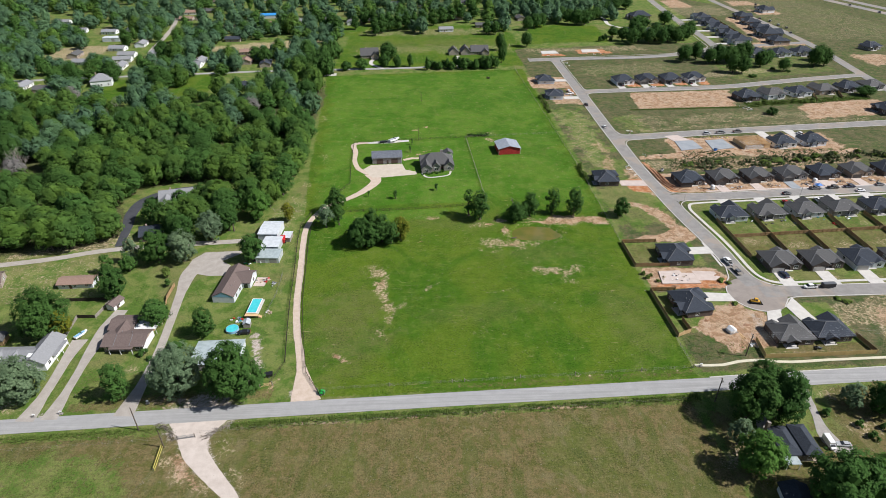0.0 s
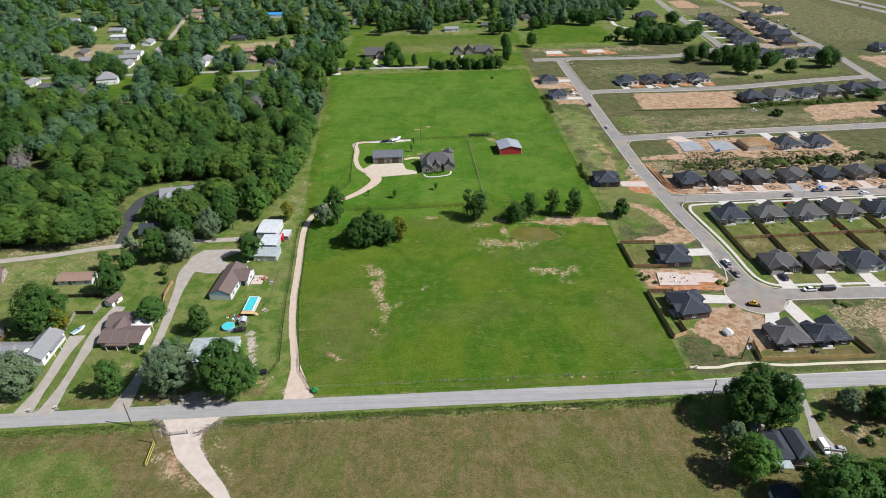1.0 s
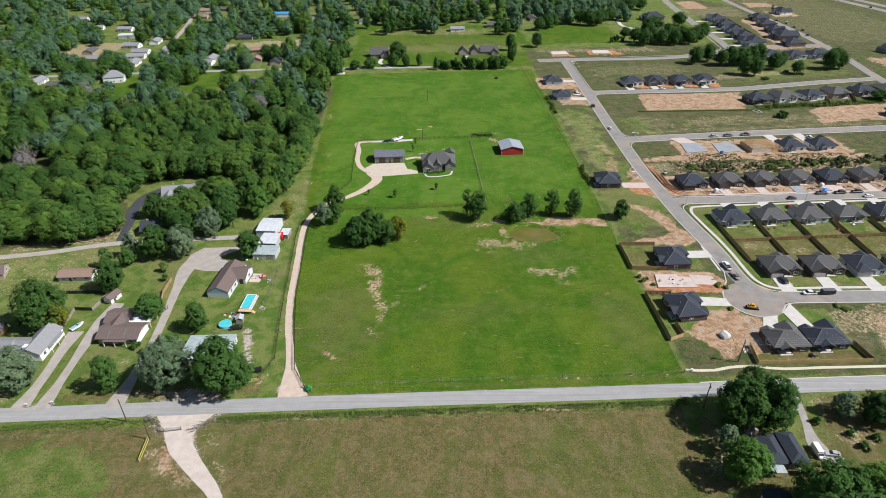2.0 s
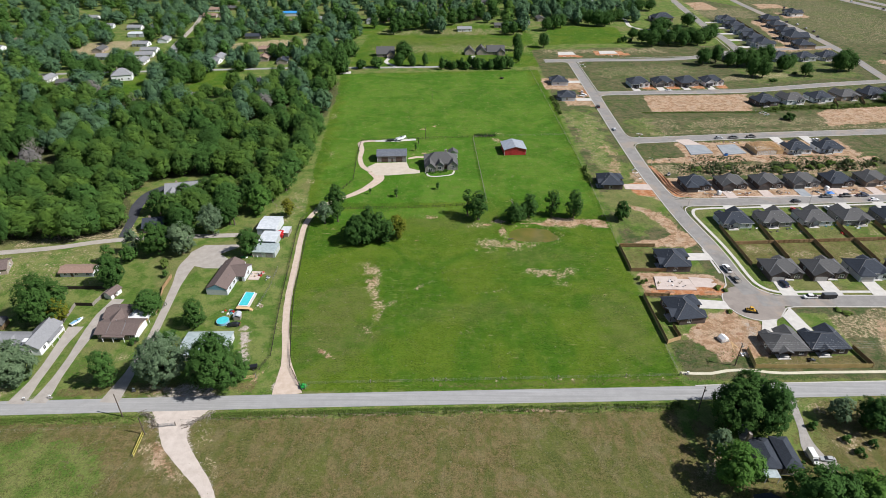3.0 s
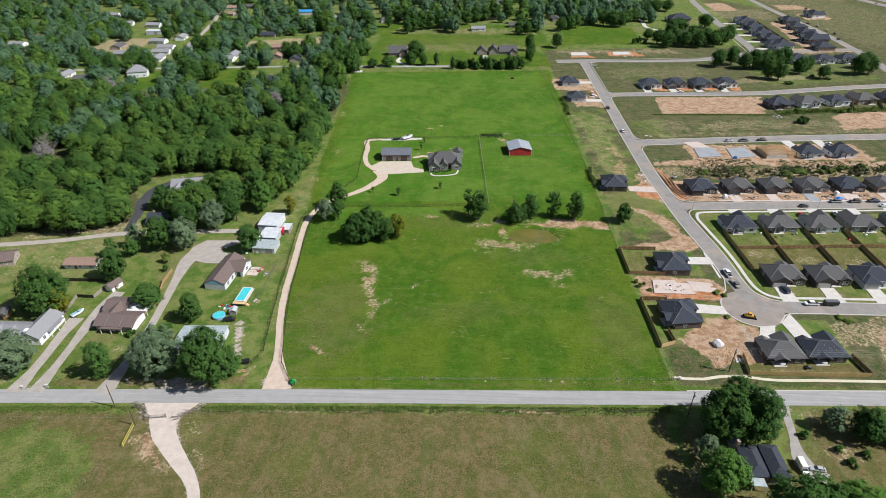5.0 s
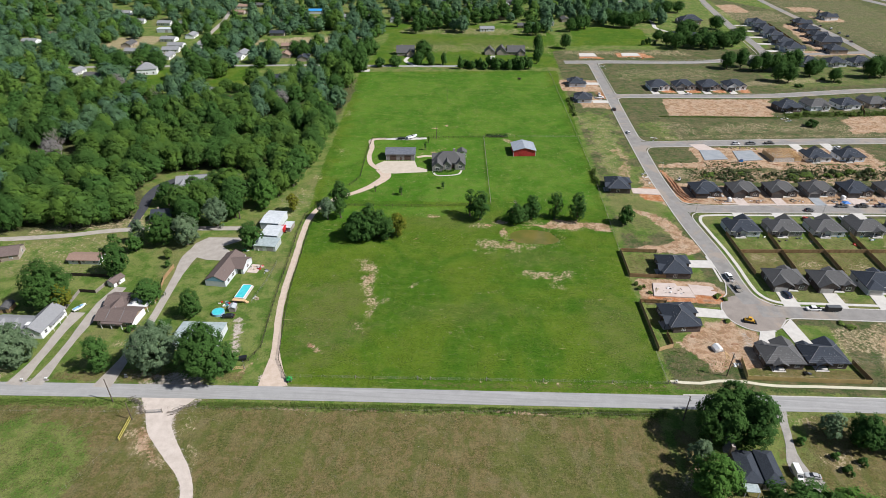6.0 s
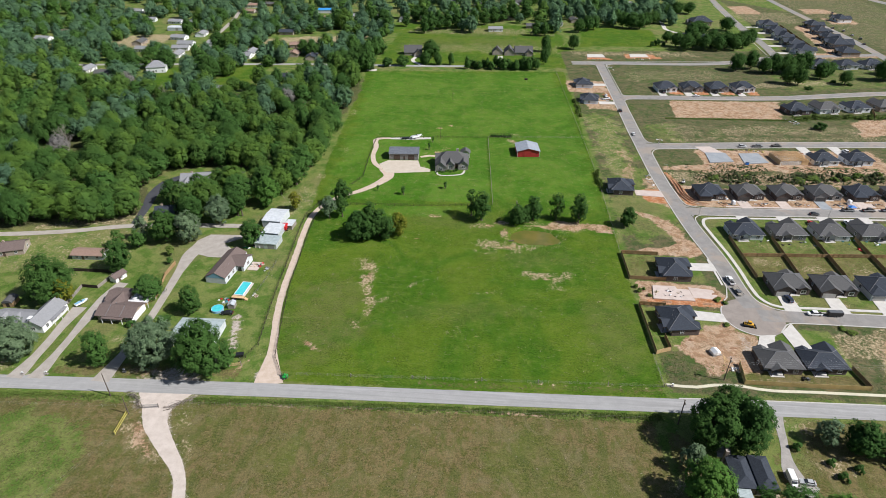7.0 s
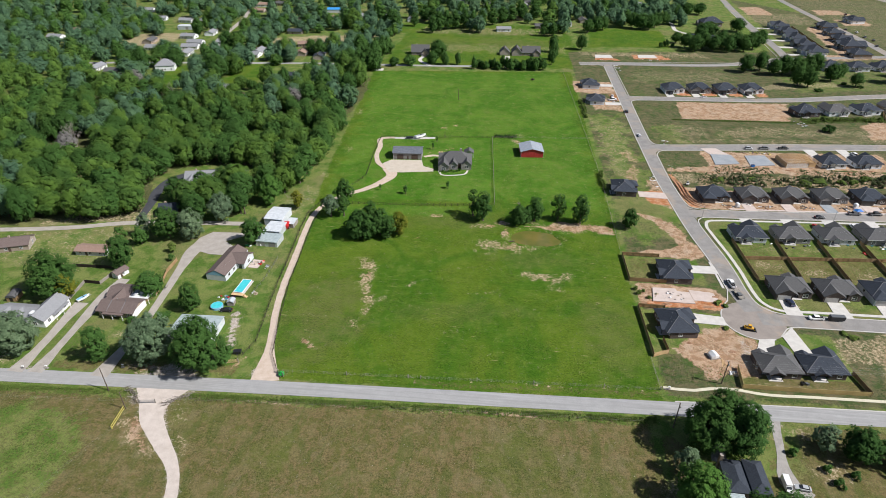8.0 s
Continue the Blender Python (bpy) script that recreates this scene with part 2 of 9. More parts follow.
# sunlight caught on ridges and hips is put into this pale colour; also pale seams
M_CAP = surface("sunlit_capping_and_pale_seams", (0.12, 0.122, 0.128), (0.20, 0.20, 0.205), 1.5, 6, 0.8, 0.25)


def ribbed_material(name, a, b, rough=0.45, metal=0.3, axis="X"):
    k = Nodes(name, rough, 0.4, metal)
    loc = k.local()
    c = k.mix(k.remap(k.noise(0.8, 4, vec=loc), 0.35, 0.65), a, b)
    w = k.t.nodes.new("ShaderNodeTexWave")
    w.bands_direction = axis
    w.inputs["Scale"].default_value = 1.05
    k.t.links.new(loc, w.inputs["Vector"])
    k.bump(w.outputs["Fac"], 0.04, 0.7)
    return k.done(c)


M_TIN = ribbed_material("galvanised_roofing", (0.50, 0.53, 0.55), (0.62, 0.65, 0.67))
M_TIN_BARN = ribbed_material("weathered_galvanised_roofing", (0.30, 0.33, 0.37), (0.38, 0.41, 0.45), 0.5, 0.15, "Y")
M_TIN_WHITE = ribbed_material("white_roofing", (0.50, 0.53, 0.545), (0.60, 0.625, 0.64), 0.5, 0.0)
M_TIN_GRAY = ribbed_material("slate_gray_roofing", (0.115, 0.125, 0.145), (0.155, 0.168, 0.19), 0.55, 0.05)
M_TIN_TEAL = ribbed_material("faded_pale_green_roofing", (0.34, 0.40, 0.40), (0.43, 0.49, 0.49), 0.5, 0.1)
M_RED_METAL = ribbed_material("red_siding", (0.36, 0.025, 0.028), (0.46, 0.045, 0.045), 0.5, 0.0)


def brick_material(name, a, b, mortar):
    k = Nodes(name, 0.9, 0.2)
    t = k.t.nodes.new("ShaderNodeTexBrick")
    m = k.t.nodes.new("ShaderNodeMapping")
    m.inputs["Rotation"].default_value = (radians(90), 0, 0)
    k.t.links.new(k.local(), m.inputs[0])
    k.t.links.new(m.outputs[0], t.inputs["Vector"])
    t.inputs["Scale"].default_value = 4.0
    k.put(t.inputs["Color1"], a)
    k.put(t.inputs["Color2"], b)
    k.put(t.inputs["Mortar"], mortar)
    c = k.mix(k.remap(k.noise(1.2, 4, vec=k.local()), 0.35, 0.7, 0, 0.4), t.outputs[0], tuple(q * 0.7 for q in a))
    k.bump(k.noise(14, 2), 0.01)
    return k.done(c)


WALLS = {
    "dark_brick": brick_material("dark_brick", (0.090, 0.066, 0.056), (0.135, 0.105, 0.09), (0.16, 0.15, 0.14)),
    "tan_brick": brick_material("tan_brick", (0.30, 0.225, 0.165), (0.36, 0.285, 0.22), (0.42, 0.39, 0.35)),
    "gray_brick": brick_material("gray_brick", (0.20, 0.185, 0.175), (0.27, 0.255, 0.24), (0.33, 0.32, 0.30)),
    "white_siding": surface("white_siding", (0.70, 0.71, 0.71), (0.80, 0.80, 0.79), 0.8, 5, 0.6, 0.3),
    "pale_siding": surface("pale_siding", (0.52, 0.54, 0.56), (0.62, 0.64, 0.65), 0.8, 5, 0.6, 0.3),
    "stone": surface("mixed_stone", (0.20, 0.185, 0.17), (0.36, 0.335, 0.30), 1.2, 2.5, 0.9, 0.2, bump=0.04),
    "house_wrap": surface("pale_house_wrap", (0.60, 0.66, 0.72), (0.72, 0.76, 0.80), 0.8, 4, 0.6, 0.3),
}
M_TRIM = surface("white_trim", (0.66, 0.66, 0.64), (0.76, 0.75, 0.73), 1, 6, 0.55, 0.3)
M_TRIM_DARK = surface("dark_trim", (0.05, 0.047, 0.045), (0.075, 0.07, 0.066), 1, 6, 0.55, 0.3)
M_GARAGE = surface("garage_door_paint", (0.42, 0.40, 0.37), (0.50, 0.48, 0.45), 1, 6, 0.55, 0.3, vary=0.7)
M_DOOR = surface("dark_door_paint", (0.07, 0.045, 0.035), (0.10, 0.07, 0.055), 1, 6, 0.5, 0.3)


def glass_material():
    k = Nodes("window_glass", 0.06, 0.8)
    return k.done(k.mix(k.noise(0.7, 2), (0.018, 0.022, 0.026), (0.045, 0.05, 0.055)))


M_GLASS = glass_material()
M_WOOD = surface("cedar_boards", (0.30, 0.195, 0.095), (0.43, 0.29, 0.155), 0.5, 7, 0.85, 0.15, vary=0.3)
# brightened cedar: sunlight on the fence's south face is put into the colour
M_WOOD_OLIVE = surface("sunlit_olive_cedar_boards", (0.47, 0.340, 0.140), (0.60, 0.450, 0.200), 0.35, 6, 0.85, 0.15, vary=0.2)
M_WOOD_NEW = surface("new_pine_boards", (0.50, 0.325, 0.160), (0.64, 0.455, 0.255), 0.5, 7, 0.85, 0.15)
M_WOOD_DARK = surface("dark_stained_wood", (0.032, 0.026, 0.021), (0.058, 0.046, 0.037), 0.6, 7, 0.9, 0.12)
M_WOOD_GRAY = surface("weathered_gray_wood", (0.22, 0.195, 0.165), (0.32, 0.29, 0.25), 0.6, 7, 0.9, 0.12)
M_SOIL = surface("churned_red_brown_soil", (0.22, 0.115, 0.065), (0.40, 0.255, 0.165), 0.5, 3, 0.95, 0.1, bump=0.08)
M_STEEL = surface("dull_steel", (0.32, 0.32, 0.32), (0.42, 0.42, 0.42), 1, 6, 0.45, 0.5, 0.7)
M_BLACK = surface("black_rubber", (0.016, 0.016, 0.017), (0.028, 0.028, 0.028), 1, 8, 0.8, 0.2)
M_BARK = surface("bark", (0.085, 0.066, 0.050), (0.15, 0.12, 0.095), 1.5, 6, 0.95, 0.1, bump=0.05)


def leaf_material(name, dark, light, spread=0.6, through=0.14, hue=0.0, fleck=1.0, mottle=0.5):
    k = Nodes(name, 0.75, 0.06)
    isl, rnd = k.island(), k.rand()
    c = k.mix(k.remap(isl, 0, 1, 0.5 - 0.5 * fleck, 0.5 + 0.5 * fleck), dark, light)
    c = k.mix(k.remap(k.noise(0.35, 3), 0.38, 0.66, 0, mottle), c, tuple(q * 0.62 for q in dark))
    c = k.mix(k.math("MULTIPLY", rnd, spread), c, (light[0] * 1.12, light[1] * 1.0, light[2] * 0.8))
    c = k.mix(k.remap(k.noise(0.075, 1, 0.5), 0.46, 0.56, 0, hue), c, (light[0] * 1.12, light[1] * 1.10, light[2] * 0.8))
    c = k.mix(k.remap(k.noise(0.11, 1, 0.5), 0.52, 0.60, 0, hue), c, (dark[0] * 0.95, dark[1] * 0.95, dark[2] * 1.1))
    k.put(k.b.inputs["Base Color"], c)
    tr = k.t.nodes.new("ShaderNodeBsdfTranslucent")
    k.t.links.new(c, tr.inputs[0])
    mx = k.t.nodes.new("ShaderNodeMixShader")
    mx.inputs[0].default_value = through
    k.t.links.new(k.b.outputs[0], mx.inputs[1])
    k.t.links.new(tr.outputs[0], mx.inputs[2])
    k.t.links.new(mx.outputs[0], k.t.nodes["Material Output"].inputs[0])
    return k.m


LEAVES = {
    "oak": leaf_material("oak_leaves", (0.040, 0.100, 0.022), (0.088, 0.180, 0.042), 0.30, 0.22, fleck=0.6, mottle=0.4),
    "deep": leaf_material("deep_green_leaves", (0.032, 0.082, 0.018), (0.070, 0.144, 0.034), 0.25, 0.22, fleck=0.6, mottle=0.35),
    "silver": leaf_material("silvery_leaves", (0.090, 0.150, 0.076), (0.190, 0.262, 0.146), 0.15, 0.28, fleck=0.7),
    "yellow": leaf_material("yellowing_leaves", (0.095, 0.135, 0.014), (0.220, 0.220, 0.030), 0.2, 0.28),
    "wood": leaf_material("woodland_leaves", (0.048, 0.110, 0.023), (0.112, 0.196, 0.042), 0.26, 0.24, hue=0.50, fleck=0.25, mottle=0.3),
    # bluer and paler: distance haze is put into this leaf colour
    "far": leaf_material("hazy_far_leaves", (0.068, 0.138, 0.074), (0.112, 0.198, 0.104), 0.25, 0.24, hue=0.35, fleck=0.4, mottle=0.25),
    "twig": leaf_material("bare_gray_twigs", (0.165, 0.160, 0.150), (0.250, 0.240, 0.222), 0.1, 0.2, fleck=0.6, mottle=0.2),
    "bright": leaf_material("bright_green_leaves", (0.062, 0.150, 0.026), (0.130, 0.250, 0.050), 0.2, 0.3, fleck=0.6, mottle=0.3),
    "thicket": leaf_material("dusty_thicket_leaves", (0.078, 0.112, 0.046), (0.150, 0.182, 0.086), 0.25, 0.3, fleck=0.8, mottle=0.4),
    "weed": leaf_material("weed_leaves", (0.088, 0.150, 0.030), (0.175, 0.245, 0.062), 0.3, 0.3, fleck=0.7),
    "haytuft": leaf_material("hay_tuft_leaves", (0.085, 0.105, 0.030), (0.170, 0.160, 0.070), 0.3, 0.3),
    "tuft": leaf_material("pasture_tuft_leaves", (0.050, 0.128, 0.009), (0.095, 0.185, 0.020), 0.2, 0.3),
}


def water_material():
    k = Nodes("pond_water", 0.12, 0.6)
    k.bump(k.noise(1.2, 3), 0.02, 0.5)
    return k.done(k.mix(k.remap(k.noise(0.12, 3), 0.35, 0.65), (0.110, 0.120, 0.026), (0.160, 0.135, 0.036)))


M_POND = water_material()
M_POOL = surface("bright_pool_water", (0.05, 0.46, 0.50), (0.10, 0.58, 0.60), 0.8, 3, 0.08, 0.6)


def paint(name, col, rough=0.35, spec=0.5, metal=0.0):
    return surface(name, tuple(q * 0.92 for q in col), col, 0.8, 6, rough, spec, metal, 0.002)


PAINT = {n: paint(n + "_paint", c) for n, c in {
    "white": (0.78, 0.78, 0.77), "black": (0.018, 0.018, 0.02), "silver": (0.42, 0.43, 0.44), "gray": (0.12, 0.125, 0.13),
    "red": (0.48, 0.02, 0.02), "navy": (0.02, 0.03, 0.07), "blue": (0.03, 0.17, 0.52), "yellow": (0.62, 0.33, 0.02), "green": (0.02, 0.30, 0.05),
    "teal": (0.05, 0.22, 0.26), "orange": (0.62, 0.17, 0.03), "tarp": (0.05, 0.28, 0.62), "brightyellow": (0.55, 0.47, 0.11), "sky": (0.25, 0.45, 0.62), "tan": (0.42, 0.34, 0.24), "pink": (0.55, 0.2, 0.22)}.items()}
M_RIM = paint("wheel_rim", (0.38, 0.38, 0.39), 0.35, 0.5, 0.6)

# ---------------------------------------------------------------- shape helpers


class Shape:
    def __init__(self):
        self.v, self.f = [], []

    def poly(self, pts):
        n = len(self.v)
        self.v.extend(pts)
        self.f.append(tuple(range(n, n + len(pts))))
        return self

    def faces(self, pts, idx):
        n = len(self.v)
        self.v.extend(pts)
        self.f.extend(tuple(n + i for i in f) for f in idx)
        return self

    def box(self, x0, y0, z0, x1, y1, z1):
        return self.faces([(x0, y0, z0), (x1, y0, z0), (x1, y1, z0), (x0, y1, z0), (x0, y0, z1), (x1, y0, z1), (x1, y1, z1), (x0, y1, z1)],
                          [(3, 2, 1, 0), (4, 5, 6, 7), (0, 1, 5, 4), (1, 2, 6, 5), (2, 3, 7, 6), (3, 0, 4, 7)])

    def prism(self, pts, z0, z1):
        n = len(pts)
        idx = [tuple(range(n, 2 * n)), tuple(range(n - 1, -1, -1))] + [(i, (i + 1) % n, n + (i + 1) % n, n + i) for i in range(n)]
        return self.faces([(x, y, z0) for x, y in pts] + [(x, y, z1) for x, y in pts], idx)

    def tube(self, p, q, r0, r1=None, n=6):
        p, q = Vector(p), Vector(q)
        r1 = r0 if r1 is None else r1
        d = (q - p).normalized()
        s = d.cross(Vector((0.31, 0.77, 0.55))).normalized()
        u = d.cross(s)
        ring = [(math.cos(2 * math.pi * i / n), math.sin(2 * math.pi * i / n)) for i in range(n)]
        pts = [tuple(p + (s * a + u * b) * r0) for a, b in ring] + [tuple(q + (s * a + u * b) * r1) for a, b in ring]
        return self.faces(pts, [(i, (i + 1) % n, n + (i + 1) % n, n + i) for i in range(n)] + [tuple(range(n - 1, -1, -1)), tuple(range(n, 2 * n))])

    def mesh(self, name, mat, smooth=False):
        me = bpy.data.meshes.new(name)
        me.from_pydata(self.v, [], self.f)
        me.materials.append(mat)
        if smooth:
            me.shade_smooth()
        me.update()
        return me


def part(name, shape, mat, parent, label="", at=None, rz=0.0):
    """One mesh object under a thing or a part."""
    me = shape.mesh(name, mat) if isinstance(shape, Shape) else shape
    ob = new(name, me)
    ob.parent = parent
    if at is not None:
        ob.matrix_basis = pose(*at, 0, 0, rz)
    if label:
        tagged(ob, label)
    return ob


def thing(name, x, y, rz, label, category, group="", z=0.0):
    ob = new(name)
    ob.empty_display_size = 0.5
    ob.matrix_basis = pose(x, y, z, 0, 0, rz)
    return tagged(ob, label, category, group)


def setting(name, shape, mat, label="", category=""):
    ob = new(name, shape.mesh(name, mat) if isinstance(shape, Shape) else shape)
    return tagged(ob, label, category or name.split("_")[0], kind="structure")


def smooth_path(pts, step=2.0):
    """A smooth curve through the points, its slopes weighted by the lengths of the legs."""
    p = [Vector(q) for q in pts]
    n = len(p)
    d = [(p[i + 1] - p[i]).length for i in range(n - 1)]
    m = []
    for i in range(n):
        if i in (0, n - 1):
            j = 0 if i == 0 else n - 2
            m.append((p[j + 1] - p[j]) / d[j])
        else:
            m.append(((p[i + 1] - p[i]) / d[i] * d[i - 1] + (p[i] - p[i - 1]) / d[i - 1] * d[i]) / (d[i] + d[i - 1]))
    out = []
    for i in range(n - 1):
        k = max(1, int(d[i] / step))
        for j in range(k):
            t = j / k
            out.append(p[i] * (2 * t ** 3 - 3 * t * t + 1) + m[i] * d[i] * (t ** 3 - 2 * t * t + t) + p[i + 1] * (3 * t * t - 2 * t ** 3) + m[i + 1] * d[i] * (t ** 3 - t * t))
    out.append(p[-1])
    return [(q.x, q.y) for q in out]


def offset_path(pts, d):
    out = []
    for i, (x, y) in enumerate(pts):
        a, b = pts[max(0, i - 1)], pts[min(len(pts) - 1, i + 1)]
        dx, dy = b[0] - a[0], b[1] - a[1]
        n = math.hypot(dx, dy) or 1
        out.append((x - dy / n * d, y + dx / n * d))
    return out


def ribbon(pts, width, z0, z1, wobble=0.0, seed=0):
    """A slab along a path, width wide (one number or one for each point), from z0 up to z1."""
    rng = random.Random(seed)
    s = Shape()
    n = len(pts)
    w = width if isinstance(width, (list, tuple)) else [width] * n
    lft, rgt = [], []
    for i in range(n):
        a, b = rng.uniform(-wobble, wobble), rng.uniform(-wobble, wobble)
        lft.append(offset_path(pts, w[i] / 2 + a)[i] if n < 3 else None)
        rgt.append(offset_path(pts, -w[i] / 2 + b)[i] if n < 3 else None)
        if n >= 3:
            p, q = pts[max(0, i - 1)], pts[min(n - 1, i + 1)]
            dx, dy = q[0] - p[0], q[1] - p[1]
            m = math.hypot(dx, dy) or 1
            x, y = pts[i]
            lft[i] = (x - dy / m * (w[i] / 2 + a), y + dx / m * (w[i] / 2 + a))
            rgt[i] = (x + dy / m * (w[i] / 2 + b), y - dx / m * (w[i] / 2 + b))
    for i in range(n - 1):
        a, b, c, d = lft[i], rgt[i], rgt[i + 1], lft[i + 1]
        s.faces([(*a, z0), (*b, z0), (*c, z0), (*d, z0), (*a, z1), (*b, z1), (*c, z1), (*d, z1)], [(4, 5, 6, 7), (1, 2, 6, 5), (3, 0, 4, 7)])
    return s


def arc(cx, cy, r, a0, a1, n=8):
    return [(cx + r * math.cos(radians(a0 + (a1 - a0) * i / n)), cy + r * math.sin(radians(a0 + (a1 - a0) * i / n))) for i in range(n + 1)]


def rounded(pts, r):
    """The path with each inner corner turned into an arc-like bend of about radius r."""
    out = [pts[0]]
    for i in range(1, len(pts) - 1):
        p, q, s = Vector(pts[i - 1]), Vector(pts[i]), Vector(pts[i + 1])
        a, b = (p - q), (s - q)
        k = min(r, a.length * 0.45, b.length * 0.45)
        a, b = q + a.normalized() * k, q + b.normalized() * k
        for j in range(7):
            t = j / 6
            v = a * (1 - t) ** 2 + q * 2 * t * (1 - t) + b * t * t
            out.append((v.x, v.y))
    out.append(pts[-1])
    return out

# ---------------------------------------------------------------- ground: one sheet to the horizon


def lattice(x, y, seed):
    h = np.sin(x * 127.1 + y * 311.7 + seed * 74.7) * 43758.5453
    return h - np.floor(h)


def value_noise(x, y, seed):
    xi, yi = np.floor(x), np.floor(y)
    u, v = x - xi, y - yi
    u, v = u * u * (3 - 2 * u), v * v * (3 - 2 * v)
    a, b, c, d = lattice(xi, yi, seed), lattice(xi + 1, yi, seed), lattice(xi, yi + 1, seed), lattice(xi + 1, yi + 1, seed)
    return a * (1 - u) * (1 - v) + b * u * (1 - v) + c * (1 - u) * v + d * u * v


def fbm(x, y, scale, seed, octaves=4):
    total, amp, norm = 0.0, 1.0, 0.0
    for i in range(octaves):
        total, norm = total + amp * value_noise(x * scale * 2 ** i, y * scale * 2 ** i, seed + i), norm + amp
        amp *= 0.55
    return total / norm


def span(*stretches):
    out = []
    for a, b, n in stretches:
        out.append(np.linspace(a, b, n, endpoint=False))
    return np.concatenate([*out, [stretches[-1][1]]])


XL = span((-4500, -900, 6), (-900, -190, 84), (-190, 215, 310), (215, 640, 105), (640, 4500, 8))
YL = span((-4000, 0, 8), (0, 84, 20), (84, 290, 190), (290, 560, 135), (560, 1000, 60), (1000, 4500, 8))
GX, GY = np.meshgrid(XL, YL)
GX, GY = GX.ravel(), GY.ravel()
WARP = fbm(GX, GY, 0.16, 3) - 0.5
WARP2 = fbm(GX, GY, 0.45, 9) - 0.5
cover = {k: np.zeros(GX.size) for k in ("pasture", "hay", "scrub", "dirt", "clay", "straw", "litter", "lush", "dull", "gravel")}


def smoothstep(a, b, x):
    t = np.clip((x - a) / (b - a), 0, 1)
    return t * t * (3 - 2 * t)


def polygon_distance(px, py, poly):
    """Signed distance, positive inside."""
    inside = np.zeros(px.size, bool)
    best = np.full(px.size, 1e9)
    n = len(poly)
    for i in range(n):
        (x0, y0), (x1, y1) = poly[i], poly[(i + 1) % n]
        dx, dy = x1 - x0, y1 - y0
        t = np.clip(((px - x0) * dx + (py - y0) * dy) / (dx * dx + dy * dy + 1e-9), 0, 1)
        best = np.minimum(best, np.hypot(px - x0 - t * dx, py - y0 - t * dy))
        cross = ((y0 > py) != (y1 > py)) & (px < (x1 - x0) * (py - y0) / ((y1 - y0) if y1 != y0 else 1e-9) + x0)
        inside ^= cross
    return np.where(inside, best, -best)


def area(key, poly, soft=1.5, rough=6.0, amount=1.0, erase=False):
    xs, ys = [p[0] for p in poly], [p[1] for p in poly]
    m = np.nonzero((GX > min(xs) - 12) & (GX < max(xs) + 12) & (GY > min(ys) - 12) & (GY < max(ys) + 12))[0]
    d = polygon_distance(GX[m], GY[m], poly) + WARP[m] * rough + WARP2[m] * rough * 0.5
    w = smoothstep(-soft, soft, d) * amount
    for k in (cover if erase == "all" else (key,)):
        cover[k][m] = cover[k][m] * (1 - w) if erase else np.maximum(cover[k][m], w)


def box_area(key, x0, y0, x1, y1, **more):
    area(key, [(x0, y0), (x1, y0), (x1, y1), (x0, y1)], **more)


def blob(key, cx, cy, rx, ry, turn=0.0, amount=1.0, rough=1.2):
    m = np.nonzero((abs(GX - cx) < 2 * max(rx, ry)) & (abs(GY - cy) < 2 * max(rx, ry)))[0]
    c, s = math.cos(radians(turn)), math.sin(radians(turn))
    u, v = ((GX[m] - cx) * c + (GY[m] - cy) * s) / rx, (-(GX[m] - cx) * s + (GY[m] - cy) * c) / ry
    d = 1 - np.hypot(u, v) + rough * (WARP[m] + WARP2[m])
    cover[key][m] = np.maximum(cover[key][m], smoothstep(-0.12, 0.75, d) * amount)


ROAD_LINE = [(-600, 101), (-125, 122.8), (-27, 127.2), (70, 130.9), (148, 134.0), (700, 156)]


def road_y(x):
    return np.interp(x, [p[0] for p in ROAD_LINE], [p[1] for p in ROAD_LINE])


# the pastures, the meadow, the estate
area("pasture", [(-36, 130.5), (87.5, 134.5), (87.5, 505), (-78, 490), (-67, 360), (-63, 300), (-57, 250), (-52, 205), (-46, 165)], 1.0, 2.0)
area("lush", [(-52, 258), (30, 262), (86, 258), (86, 352), (84, 420), (79, 500), (-74, 488), (-64, 380), (-58, 300)], 6, 14, 0.72)
area("lush", [(-38, 258), (30, 260), (27, 345), (-38, 340)], 1.5, 4, 0.95)
area("lush", [(-50, 253), (20, 256), (10, 244), (-48, 236)], 3, 8, 0.7)
area("pasture", [(110, 596), (190, 600), (195, 680), (120, 690)], 3, 8)
area("pasture", [(-62, 560), (-20, 560), (-15, 620), (-60, 625)], 3, 10, 0.7)
area("pasture", [(-76, 514), (100, 514), (100, 600), (92, 690), (-72, 690)], 3, 8, 0.85)
area("straw", [(-222, 566), (-190, 578), (-126, 586), (-94, 612), (-96, 626), (-150, 618), (-186, 606), (-222, 590)], 3, 6, 0.8)
area("straw", [(-350, 552), (-318, 548), (-296, 560), (-296, 612), (-352, 600)], 3, 10, 0.75)
area("hay", [(-700, -100), (84, -100), (83, 100), (81, 124.6), (-27, 120.9), (-125, 116.4), (-700, 94.4)], 1.0, 2.5)
area("scrub", [(89, 137), (700, 150), (700, 470), (390, 520), (390, 800), (330, 900), (300, 600), (90, 575)], 1.5, 3.0)
area("scrub", [(400, 520), (700, 470), (700, 950), (480, 950)], 4, 30, 0.85)
area("hay", [(-200, 112), (-125, 115.5), (-27, 120), (81, 123), (84, 128.4), (-27, 123.6), (-125, 119.4), (-200, 116)], 0.8, 2, 0.42)
area("hay", [(10, 132.6), (88, 135.8), (88, 139), (60, 137.4), (10, 135)], 0.8, 2, 0.5)
area("hay", [(84, 80), (175, 80), (175, 131), (122, 129), (119, 112), (96, 112), (84, 122)], 2, 8, 0.8)
